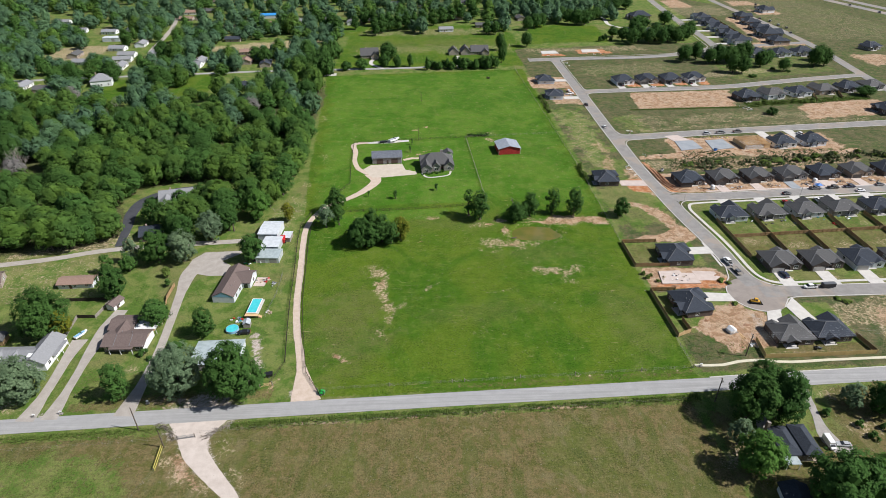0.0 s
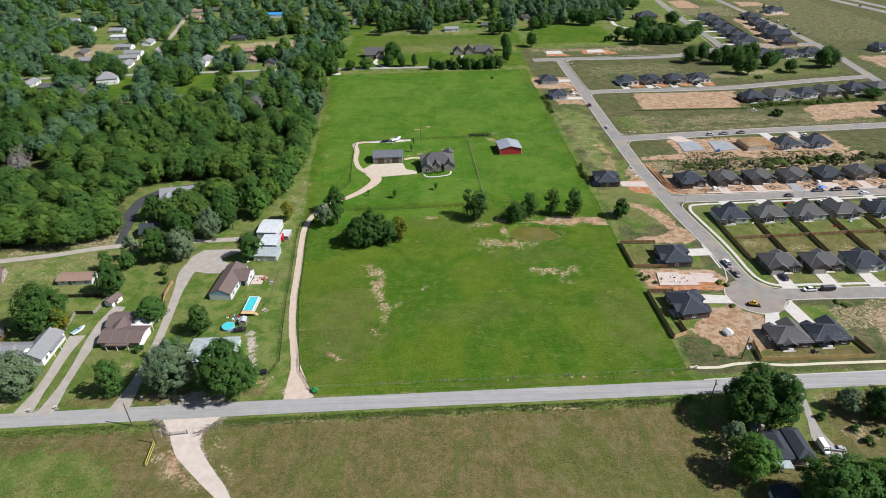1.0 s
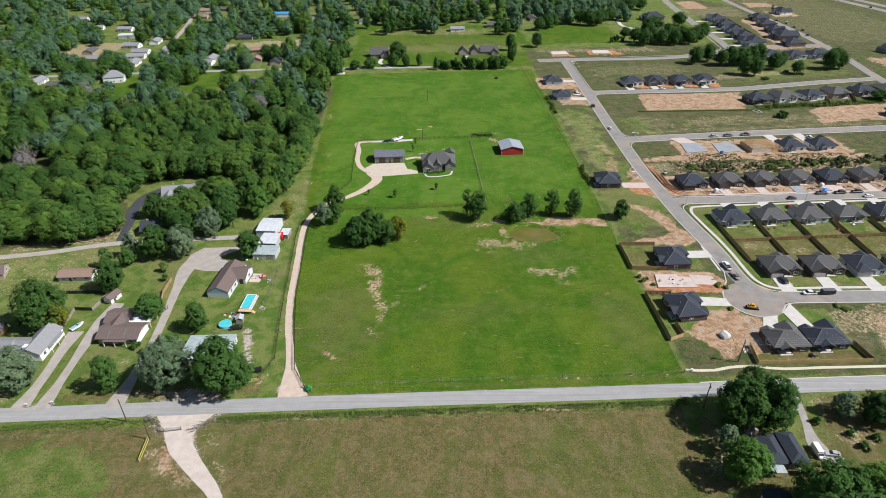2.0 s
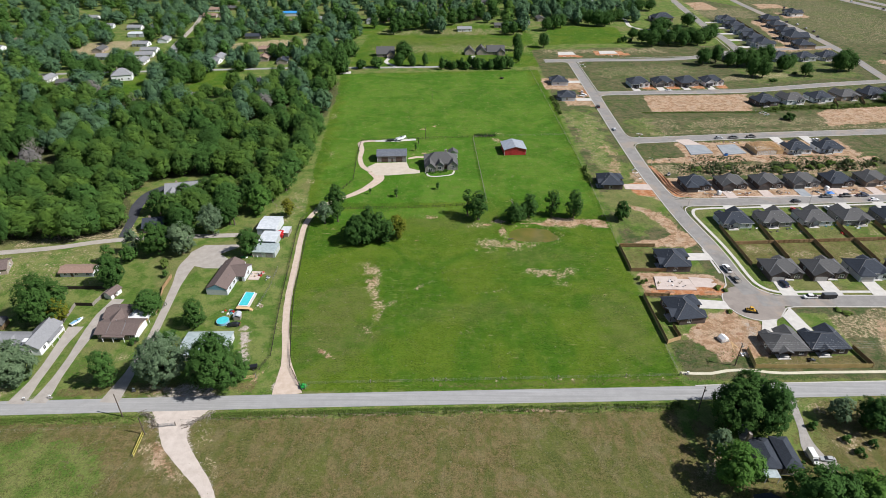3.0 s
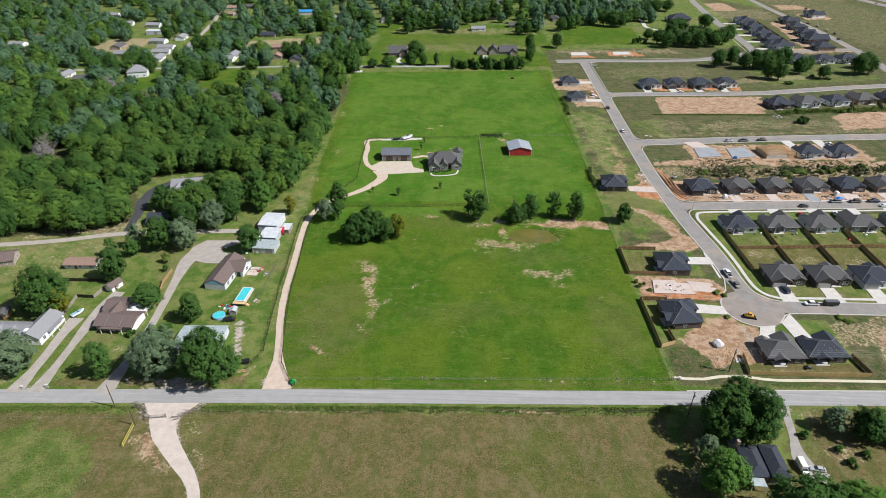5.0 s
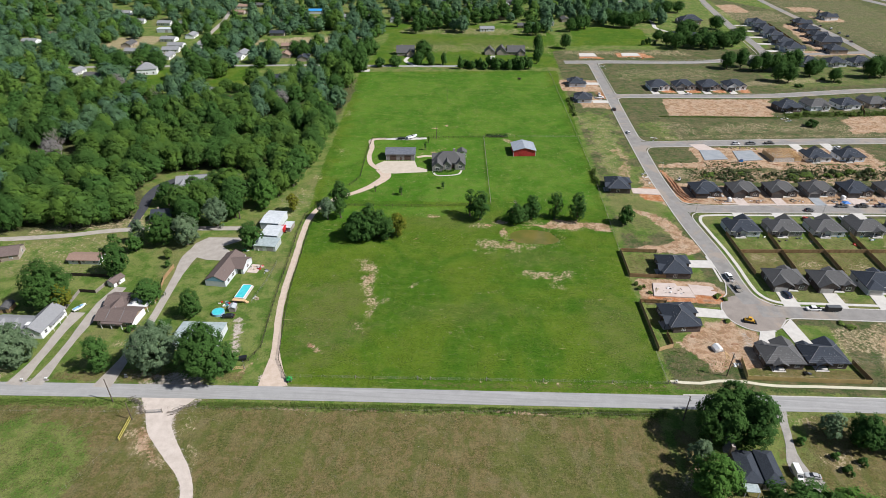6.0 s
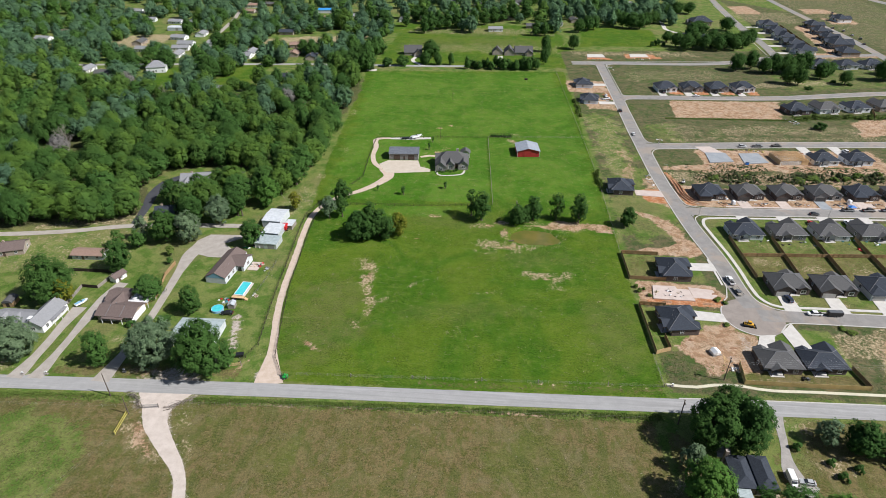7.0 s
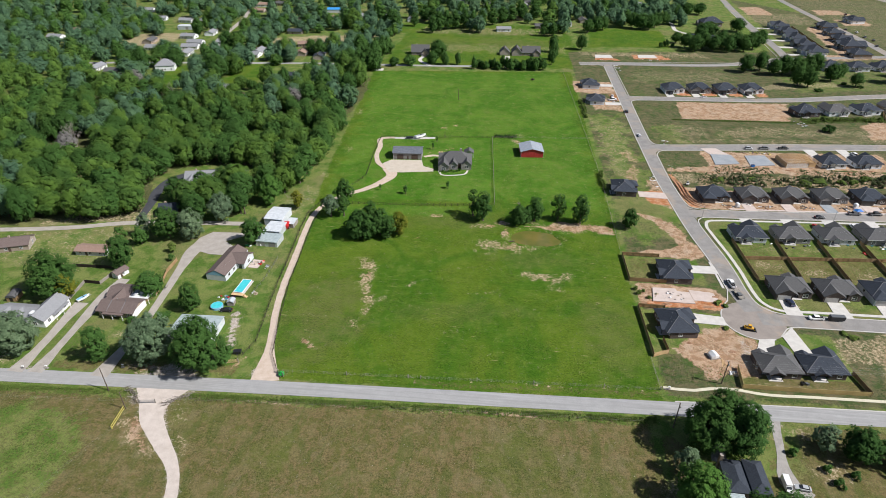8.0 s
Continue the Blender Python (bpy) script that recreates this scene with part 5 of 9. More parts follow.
for i, (rf, wl) in enumerate((("charcoal", "dark_brick"), ("weathered", "white_siding"), ("charcoal", "white_siding"), ("weathered", "tan_brick"), ("charcoal", "gray_brick"), ("weathered", "gray_brick"))):
    larger(estate_house(238.6 + 21.8 * i, 416.6 + 4.6 * i, 191, rf, wl, i % 2 == 1, (0, 2, 1, 0, 2, 1)[i]), 1.14)
estate_house(322, 384, 96, "charcoal", "dark_brick", False, 0)
# west side of the long street
estate_house(97.4, 281.6, 90, "charcoal", "dark_brick", True, 1)
estate_house(106.0, 205.6, 92, "charcoal", "dark_brick", True, 1)
estate_house(99.4, 172.0, 98, "charcoal", "dark_brick", True, 1)
estate_house(98.8, 466.0, 90, "charcoal", "house_wrap", False, 1)
estate_house(99.0, 427.0, 90, "charcoal", "house_wrap", True, 1)
# south of the close street
larger(estate_house(127.0, 153.8, 182, "weathered", "dark_brick", False, 0), 0.92)
larger(estate_house(141.2, 154.8, 182, "charcoal", "dark_brick", False, 2), 0.92)
# upper estate
for i in range(5):
    larger(estate_house(326.6 - 2.9 * i, 709.5 - 29.4 * i, 275, "charcoal", "gray_brick" if i % 2 else "white_siding", False, (0, 1, 2, 0, 1)[i]), 1.28)
    larger(estate_house(377.0 - 6.0 * i, 713.5 - 31.0 * i, 95, "charcoal", "gray_brick" if i % 2 else "tan_brick", False, (0, 1, 2, 0, 1)[i]), 1.28)
larger(estate_house(423, 752, 100, "charcoal", "white_siding", False, 0), 1.28)
for i in range(3):
    larger(estate_house(308 + 22 * i, 540 + 2.0 * i, 188, "charcoal", "pale_siding", False, (0, 1, 2)[i]), 1.22)
estate_house(264, 536, 188, "charcoal", "gray_brick", False, 1)
larger(estate_house(429, 562, 200, "charcoal", "gray_brick", False, 2), 1.15)

larger(estate_house(256, 716, 186, "charcoal", "tan_brick", False, 2, "far homes"), 1.2)

# driveways of the estate
for i in range(6):
    slab("driveway", [(141.6 + 17.6 * i, 183.4), (147.8 + 17.6 * i, 183.4), (147.6 + 17.6 * i, 193.0), (142.2 + 17.6 * i, 193.0)], M_CONC, "pale new concrete driveway")
for i in range(8):
    x = 136.8 + 19.2 * i
    if i:
        slab("driveway", [(x - 2.6, 264.7 + 1.15 * i), (x + 3.0, 265.0 + 1.15 * i), (x + 2.4, 272.6 + 1.42 * i), (x - 2.8, 272.3 + 1.42 * i)], M_SLAB_GRAY if i == 3 else M_CONC_PINK, "gray new concrete driveway" if i == 3 else "dusty pinkish new concrete driveway")
for i in range(7):
    x = 150.4 + 18.95 * i
    slab("driveway", [(x - 3, 246.8 + 1.2 * i), (x + 2.8, 247.1 + 1.2 * i), (x + 2.6, 257.6 + 1.15 * i), (x - 3, 257.3 + 1.15 * i)], M_CONC, "pale new concrete driveway")
for i in range(4):
    x = 156.4 + 19.6 * i
    slab("driveway", [(x - 2.8, 445.0 + 1.5 * i), (x + 2.8, 445.4 + 1.5 * i), (x + 2.4, 453.6 + 1.6 * i), (x - 2.8, 453.3 + 1.6 * i)], M_CONC, "pale new concrete driveway")
slab("driveway", [(112.6, 207.6), (124.4, 208.0), (124.1, 213.6), (112.8, 213.2)], M_CONC, "pale new concrete driveway")
slab("driveway", [(104.8, 174.8), (118.0, 174.2), (117.8, 179.2), (105, 180.6)], M_CONC, "pale new concrete driveway")
slab("driveway", [(104.4, 275.5), (118.4, 274.4), (117.8, 281.2), (104.4, 281.6)], M_CONC_PINK, "dusty pinkish concrete driveway")
slab("driveway", [(105.6, 421), (116.6, 421.4), (116.6, 427.4), (105.6, 427)], M_CONC, "pale new concrete driveway")
slab("driveway", [(105.4, 466), (116.8, 466.4), (116.8, 472.4), (105.4, 472)], M_CONC, "pale new concrete driveway")
slab("driveway", [(123.0, 159.4), (128.6, 159.2), (132.4, 168.6), (126.8, 167.7)], M_CONC, "pale new concrete driveway")
slab("driveway", [(136.6, 160.6), (142.6, 160.8), (140.6, 175.8), (135.4, 170.2)], M_CONC, "pale new concrete driveway")
for i in range(2):
    slab("driveway", [(213 + 19.3 * i, 335 + 1.6 * i), (219 + 19.3 * i, 335.6 + 1.6 * i), (218 + 19.3 * i, 350.4 + 2.0 * i), (212 + 19.3 * i, 349.8 + 2.0 * i)], M_CONC, "pale new concrete driveway")
slab("driveway", [(155, 336), (166, 337), (161, 346), (152, 345)], M_CONC_PINK, "dusty pale new concrete driveway")
for i in range(5):
    slab("driveway", [(303 - 2.6 * i, 703 - 29.4 * i), (319.5 - 2.9 * i, 703 - 29.4 * i), (319.5 - 2.9 * i, 709 - 29.4 * i), (303 - 2.6 * i, 709 - 29.4 * i)], M_CONC, "pale new concrete driveway")

slab("foundation_pad", [(109.9, 188.6), (116.5, 188.2), (119.2, 190.4), (118.4, 194.4), (109.4, 195.4)], M_CONC_PINK, "dusty pale hardcore pad beside the foundation slab", 0.06, "foundation")
drive([(146, 267), (160, 267.4), (191, 268.9), (218, 270.2), (250, 272.2)], 1.3, M_CONC_PINK, "dusty pinkish concrete pavement before the new houses", "pavement_first_street", 0.10, 0.05, "pavement")
slab("concrete_pad", [(207.4, 271.6), (219.6, 272.6), (219.0, 277.0), (207.0, 276.0)], M_CONC_PINK, "dusty pale concrete pad before a new house", 0.07)
# house plots under construction: slabs and a timber frame
slab("foundation_slab", [(94.2, 186.4), (109.8, 186.2), (109.2, 193.4), (104.6, 193.6), (104.4, 195.4), (95.6, 195.2)], M_CONC_PINK, "bare concrete foundation slab with debris", 0.35, "foundation")
slab("foundation_slab", [(154, 321), (168, 323.8), (167, 336.4), (155.3, 336)], M_SLAB_GRAY, "pale gray new foundation slab", 0.3, "foundation")
slab("foundation_slab", [(173.2, 321), (187.6, 324), (186.2, 337.6), (174.6, 336.2)], M_SLAB_GRAY, "pale new foundation slab", 0.3, "foundation")
slab("foundation_slab", [(113, 555), (129, 556), (128, 567), (114, 566)], M_CONC, "pale new foundation slab", 0.3, "foundation")
slab("foundation_slab", [(152, 559), (169, 561), (168, 571), (153, 570)], M_CONC, "pale new foundation slab", 0.3, "foundation")

framed = thing("timber_house", 199.5, 328.6, 6, "raw timber frame of a house with open rafters", "house")
part("floor_slab", Shape().box(-8, -6.5, 0, 8, 6.5, 0.25), M_CONC, framed)
_stud = Shape().box(-0.05, -0.05, 0.25, 0.05, 0.05, 2.8).mesh("stud", M_WOOD_NEW)
for i in range(17):
    for yy in (-6.4, 0.0, 6.4):
        part("stud", _stud, None, framed, at=(-8 + i, yy, 0))
for i in range(1, 13):
    for xx in (-7.95, 7.95):
        part("stud", _stud, None, framed, at=(xx, -6.4 + i, 0))
for yy in (-6.4, 0, 6.4):
    part("top_plate", Shape().box(-8.05, yy - 0.06, 2.8, 8.05, yy + 0.06, 2.95), M_WOOD_NEW, framed)
for i in range(21):
    s = Shape()
    _zt = 3.3 + 2.3 * min(1.0, min(i, 20 - i) / 6)
    for sg in (-1, 1):
        s.tube((0, sg * 6.9, 2.85), (0.25 * math.sin(i * 2.1), sg * 0.02, _zt), 0.13, n=4)
    s.tube((0, -6.6, 2.95), (0, 6.6, 2.95), 0.06, n=4).tube((0, -3, 2.95), (0, 0, _zt - 0.3), 0.05, n=4).tube((0, 3, 2.95), (0, 0, _zt - 0.3), 0.05, n=4)
    s.tube((0.4 * math.sin(i * 1.7), -4, 4.0 * _zt / 5.6), (0.9 * math.cos(i * 2.3), 3, 4.4 * _zt / 5.6), 0.05, n=4)
    part("truss", s, M_WOOD_NEW, framed, at=(-7.6 + 0.76 * i, 0, 0))
part("ridge_board", Shape().box(-3.2, -0.05, 5.45, 3.2, 0.05, 5.7), M_WOOD_NEW, framed)
part("wall_sheathing", Shape().box(4.2, -6.5, 0.25, 8.1, -6.44, 2.7), M_WOOD_NEW, framed)
part("wall_sheathing", Shape().box(-8.12, -6.4, 0.25, -8.06, 6.4, 2.7), M_WOOD_NEW, framed)
part("wall_sheathing", Shape().box(8.06, -6.4, 0.25, 8.12, 6.4, 2.7), M_WOOD_NEW, framed)

# ---------------------------------------------------------------- the farmstead
farm = thing("farmhouse", 7.6, 303.6, 4, "gray stone farmhouse with steep many-gabled charcoal roof", "house")
_w, _r = Shape(), Shape()
_w.box(-8.6, -3.5, 0, 9.4, 8.4, 3.0).box(-8.6, -8.0, 0, -3.0, -3.5, 3.0).box(4.2, -5.6, 0, 9.4, -3.5, 3.0).box(-2.6, -6.2, 0, 1.6, -3.5, 3.0)
hip(_r, -8.6, -3.4, 9.4, 8.4, 3.0, 0.72)
gable(_r, _w, -8.6, -8.0, -3.0, 0.0, 3.0, 0.85, "y", ends=(True, False))
gable(_r, _w, -2.6, -6.2, 1.6, 0.0, 3.2, 1.0, "y", ends=(True, False))
gable(_r, _w, 4.2, -5.6, 9.4, 0.5, 3.0, 0.9, "y", ends=(True, False))
gable(_r, _w, -8.6, 0.5, 2.0, 7.5, 3.0, 0.8, "x", ends=(True, False))
part("wall", _w, WALLS["stone"], farm)
part("roof", _r, ROOFS["weathered"], farm)
for xx, yy in ((-5.8, -8.02), (-0.5, -6.22), (6.8, -5.62)):
    window(farm, xx, yy, 0.9, 1.8, 1.5, "-y", M_TRIM)
for yy in (-5.5, 1.0, 4.5):
    window(farm, -8.62, yy, 0.9, 1.3, 1.3, "-x", M_TRIM)
for yy in (0.5, 4.5):
    window(farm, 9.42, yy, 0.9, 1.3, 1.3, "+x", M_TRIM)
part("front_door", Shape().box(-0.8, -0.06, 0, 0.8, 0.02, 2.3), M_DOOR, farm, at=(2.9, -3.52, 0.05))
for xx in (1.7, 4.0):
    part("porch_column", Shape().box(-0.2, -0.2, 0, 0.2, 0.2, 3.0), WALLS["stone"], farm, at=(xx, -5.4, 0))
part("chimney", Shape().box(-0.7, -0.5, 3, 0.7, 0.5, 8.0), WALLS["stone"], farm, at=(3.5, 5.0, 0))
vents(farm, [(-3, 4, 6.3), (-1.5, 4.5, 6.2), (5.5, 4.4, 5.9)])
pav = thing("garden_pavilion", 14.8, 317.6, 4, "small open garden pavilion with gray shingle roof and white posts", "pavilion")
_r = Shape()
gable(_r, None, -2.6, -2.3, 2.6, 2.3, 3.0, 0.6, "y", 0.35)
part("roof", _r, ROOFS["weathered"], pav)
for xx in (-2.4, 2.4):
    for yy in (-2.1, 2.1):
        part("post", Shape().box(-0.15, -0.15, 0, 0.15, 0.15, 3.0), M_TRIM, pav, at=(xx, yy, 0))
part("back_wall", Shape().box(-2.4, 2.1, 0, 2.4, 2.3, 2.6), WALLS["white_siding"], pav)
shop = open_shed(-20.2, 314.0, 3.6, 16.4, 10.0, 3.9, M_TIN_GRAY, WALLS["gray_brick"], "long gray workshop with slate metal roof and brown doors", "workshop", 0.34, 2, M_DOOR, "x", 0.5, 3.6)
part("side_door", Shape().box(-0.5, -0.06, 0, 0.5, 0.02, 2.1), M_DOOR, shop, at=(0.2, -5.02, 0.05))
barn = open_shed(50.6, 326.2, 5, 12.8, 12.6, 3.5, M_TIN_BARN, M_RED_METAL, "red metal barn with bright galvanised roof", "barn", 0.26, 0, None, "y", 0.45)
part("sliding_door", Shape().box(-2.0, -0.08, 0, 2.0, 0.0, 3.2), M_RED_METAL, barn, at=(-0.6, -6.32, 0.05))
part("door_rail", Shape().box(-4.2, -0.1, 0, 4.2, 0, 0.15), M_RED_METAL, barn, at=(-0.6, -6.32, 3.3))

# ---------------------------------------------------------------- the western homes
brown = thing("house", -103.6, 157.9, -1.0, "low brown-roofed ranch house with pale brick and a white carport", "house", "older houses")
_w, _r = Shape(), Shape()
_w.box(-5.8, -3.0, 0, 7.8, 5.0, 2.6).box(-7.2, 5.0, 0, 0.4, 13.0, 2.6)
gable(_r, _w, -6.0, -3.2, 7.8, 5.2, 2.6, 0.38, "x", 0.5)
gable(_r, _w, -7.6, 5.6, 0.6, 13.2, 2.62, 0.38, "x", 0.5)
gable(_r, _w, -4.6, 1.0, -0.4, 9.0, 3.0, 0.5, "y", ends=(False, False))
part("wall", _w, WALLS["tan_brick"], brown)
part("roof", _r, ROOFS["brown"], brown)
part("gable_wall", Shape().prism([(7.82, -3.6), (7.9, -3.6), (7.9, 5.0), (7.82, 5.0)], 0.0, 2.7), WALLS["white_siding"], brown, "white painted gable wall")
part("carport_roof", Shape().box(0.9, 5.6, 2.5, 8.6, 11.6, 2.66), M_TRIM, brown, "flat white carport roof")
for xx in (1.2, 8.3):
    for yy in (6.0, 11.2):
        part("carport_post", Shape().box(-0.08, -0.08, 0, 0.08, 0.08, 2.5), M_TRIM, brown, at=(xx, yy, 0))
part("porch_roof", Shape().box(-3.4, -4.8, 2.30, 4.6, -3.5, 2.43), ROOFS["brown"], brown)
for xx in (-3.2, 0.4, 4.3):
    part("porch_post", Shape().box(-0.1, -0.1, 0, 0.1, 0.1, 2.32), M_TRIM, brown, at=(xx, -4.6, 0))
for xx in (-2.2, 3.2):
    part("roof_seam", Shape().tube((xx, -3.6, 2.62), (xx, 0.95, 4.38), 0.09, n=5), M_CAP, brown, "pale roof seam")
for xx in (-4.2, -1.5, 2.0, 5.6):
    window(brown, xx, -3.02, 0.9, 1.3, 1.2, "-y", M_TRIM)
part("front_door", Shape().box(-0.5, -0.06, 0, 0.5, 0.02, 2.05), M_TRIM, brown, at=(0.3, -3.02, 0.05))
vents(brown, [(-1, 2.4, 4.2), (2.5, 2.0, 4.3), (-4, 10.5, 4.1)])

white = thing("house", -128.0, 152.6, 0, "white-sided L-shaped house with pale gray roof and dormers", "house", "older houses")
_w, _r = Shape(), Shape()
_w.box(-3.4, -6.2, 0, 3.8, 7.6, 3.0).box(-16.0, -5.0, 0, -3.4, 2.6, 2.7)
gable(_r, _w, -3.4, -6.2, 3.8, 7.6, 3.0, 0.62, "y", 0.35)
gable(_r, _w, -16.0, -5.0, -1.0, 2.6, 2.7, 0.5, "x", 0.35, ends=(True, False))
for xx in (-12.0, -7.0):
    _w.box(xx - 0.9, -4.4, 2.8, xx + 0.9, -1.2, 4.0)
    gable(_r, _w, xx - 0.9, -4.4, xx + 0.9, -0.8, 4.0, 0.7, "y", 0.2, ends=(True, False))
_w.box(-2.2, -4.8, 3.4, -0.4, -3.0, 4.8)
part("wall", _w, WALLS["white_siding"], white)
part("roof", _r, ROOFS["gray"], white)
for yy in (-3.8, 0.4, 4.6):
    window(white, 3.82, yy, 1.0, 1.2, 1.3, "+x", M_TRIM)
window(white, 0.2, -6.22, 1.0, 1.4, 1.3, "-y", M_TRIM)
for xx in (-13.5, -10.5, -6.0):
    window(white, xx, -5.02, 1.0, 1.1, 1.2, "-y", M_TRIM)
part("front_door", Shape().box(-0.06, -0.5, 0, 0.03, 0.5, 2.05), M_TRIM, white, at=(3.84, 2.4, 0.05))
part("porch_roof", Shape().box(3.8, -2.0, 2.5, 5.2, 6.0, 2.62), ROOFS["gray"], white)
for yy in (-1.8, 2.0, 5.8):
    part("porch_post", Shape().box(-0.08, -0.08, 0, 0.08, 0.08, 2.5), M_TRIM, white, at=(5.05, yy, 0))

blue = thing("house", -76.0, 190.6, -4, "brown-shingled house with a pale blue south gable beside the pool", "house", "older houses")
_w, _r = Shape(), Shape()
_w.box(-4.6, -9.4, 0, 4.8, 10.4, 2.7).box(4.8, 0.2, 0, 8.4, 8.6, 2.7)
gable(_r, None, -4.6, -9.4, 4.8, 10.4, 2.7, 0.44, "y", 0.12)
gable(_r, _w, 0.0, 0.2, 8.4, 8.6, 2.72, 0.44, "x", 0.45, ends=(False, True))
part("wall", _w, WALLS["pale_siding"], blue)
part("roof", _r, ROOFS["brown"], blue)
part("gable_siding", Shape().faces([(-4.5, -9.44, 2.5), (4.7, -9.44, 2.5), (0.1, -9.44, 4.72), (-4.6, 10.42, 2.7), (4.8, 10.42, 2.7), (0.1, 10.42, 4.75)], [(0, 1, 2), (5, 4, 3)]), PAINT["sky"], blue, "pale blue gable siding")
garage_door(blue, -4.62, 2.0, 4.8, M_TRIM, face=270)
for yy in (-6.5, -3.0, 7.2):
    window(blue, -4.62, yy, 0.9, 1.2, 1.2, "-x", M_TRIM)
for yy in (-6.5, -2.5):
    window(blue, 4.82, yy, 0.9, 1.4, 1.3, "+x", M_TRIM)
window(blue, 8.42, 4.4, 0.9, 1.6, 1.3, "+x", M_TRIM)
part("patio_door", Shape().box(-0.9, -0.03, 0, 0.9, 0.03, 2.1), M_GLASS, blue, at=(6.4, 0.18, 0.05))
part("patio_slab", Shape().box(8.9, 1.6, 0, 14.0, 7.6, 0.08), M_CONC_PINK, blue)
blue.matrix_basis = blue.matrix_basis @ Matrix.Diagonal((0.88, 1, 1, 1))
vents(blue, [(2.2, -4, 4.1), (2.4, -1.4, 4.0), (-1.8, 6, 4.2)])

cottage(-137.4, 195.6, 2, 13.2, 5.6, "rust", "pale_siding", 0.38, 2.2, label="long low shed with faded rust-brown roof on the lawn", category="long shed")
cottage(-116.6, 180.6, 72, 5.2, 3.4, "brown", "white_siding", 0.5, 2.2, label="small white garden shed with brown roof", category="garden shed")
cottage(-173.5, 196.5, 20, 11.5, 8.5, "brown", "tan_brick", 0.42, 2.6, label="brick house with a dark brown roof beside the back lane", category="house")
barrel = thing("garden_shed", -147.6, 161.4, 8, "small wooden barrel-roofed garden shed", "garden shed")
part("wall", Shape().box(-1.8, -2.2, 0, 1.8, 2.2, 1.9), M_WOOD, barrel)
part("roof", Shape().faces([(1.95 * math.cos(a), yy, 1.9 + 1.1 * math.sin(a)) for yy in (-2.4, 2.4) for a in [math.pi * i / 8 for i in range(9)]], [(i, i + 1, i + 10, i + 9) for i in range(8)] + [tuple(range(9)), tuple(range(17, 8, -1))]), ROOFS["weathered"], barrel)
part("door", Shape().box(-0.6, -2.25, 0, 0.6, -2.2, 1.8), M_WOOD_DARK, barrel)

open_shed(-69.0, 232.2, -3, 8.6, 11.6, 3.4, M_TIN_WHITE, M_TIN_WHITE, "white metal storage building with ribbed roof", "metal shed", 0.10, 1, None, "x", 0.2)
open_shed(-66.2, 220.9, -3, 7.4, 8.8, 2.9, M_TIN_WHITE, M_TIN, "white metal lean-to shed with ribbed roof", "metal shed", 0.08, 1, None, "x", 0.2)
open_shed(-65.6, 211.8, -3, 9.6, 7.2, 2.5, M_TIN_TEAL, M_TIN, "pale blue-gray metal carport shed", "metal shed", 0.08, 2, None, "x", 0.2)
open_shed(-61.0, 228.0, -3, 3.6, 5.6, 2.1, M_TIN_WHITE, M_WOOD_GRAY, "low open lean-to beside the metal sheds", "lean-to", 0.05, 0, None, "x", 0.2)
open_shed(-69.4, 150.0, 2, 15.2, 11.4, 2.9, M_TIN_TEAL, M_TIN_WHITE, "pale metal-roofed garage half hidden by an oak", "garage", 0.09, 2, None, "x", 0.3)
cottage(-122.6, 269.0, 12, 17.0, 11.0, "gray", "tan_brick", 0.55, 2.8, ell=8.0, left=True, label="gray-roofed house in a clearing of the woods", category="house")
cottage(-122.6, 233.4, 12, 9.0, 10.0, "charcoal", "dark_brick", 0.45, 2.7, label="dark-roofed house under the trees beside the lane", category="house")

# southeast home under the trees
se = thing("house", 102.4, 106.6, -1, "dark slate-roofed brick house under big trees", "house", "older houses")
_w, _r = Shape(), Shape()
_w.box(-5.0, -4.6, 0, -0.2, 4.8, 2.7).box(0.2, -4.8, 0, 4.6, 4.8, 3.3)
hip(_r, -5.2, -4.6, 0.0, 4.9, 2.7, 0.42)
hip(_r, 0.5, -4.9, 4.7, 4.9, 3.35, 0.50)
part("wall", _w, WALLS["gray_brick"], se)
part("roof", _r, ROOFS["charcoal"], se)
part("chimney", Shape().box(-0.45, -0.45, 0, 0.45, 0.45, 5.0), WALLS["tan_brick"], se, at=(-5.3, 4.9, 0))
part("porch_roof", Shape().box(-5.6, -7.6, 2.3, -1.8, -4.9, 2.45), M_TIN_TEAL, se, "pale metal porch roof")
part("awning", Shape().box(2.0, -7.0, 2.2, 5.0, -5.4, 2.32), PAINT["tan"], se, "cream awning")
for xx in (-5.4, -2.0):
    part("porch_post", Shape().box(-0.08, -0.08, 0, 0.08, 0.08, 2.3), M_TRIM, se, at=(xx, -7.4, 0))
for yy in (-2, 2):
    window(se, 4.62, yy, 0.9, 1.3, 1.2, "+x", M_TRIM)
window(se, 2.2, -4.82, 0.9, 1.4, 1.2, "-y", M_TRIM)
vents(se, [(2.2, 2.4, 3.9), (-2.4, 1.5, 3.8)])
cottage(93.6, 87.5, 82, 11, 6.5, "charcoal", "white_siding", 0.45, 2.6, label="dark-roofed outbuilding with white gables under the trees", category="outbuilding")

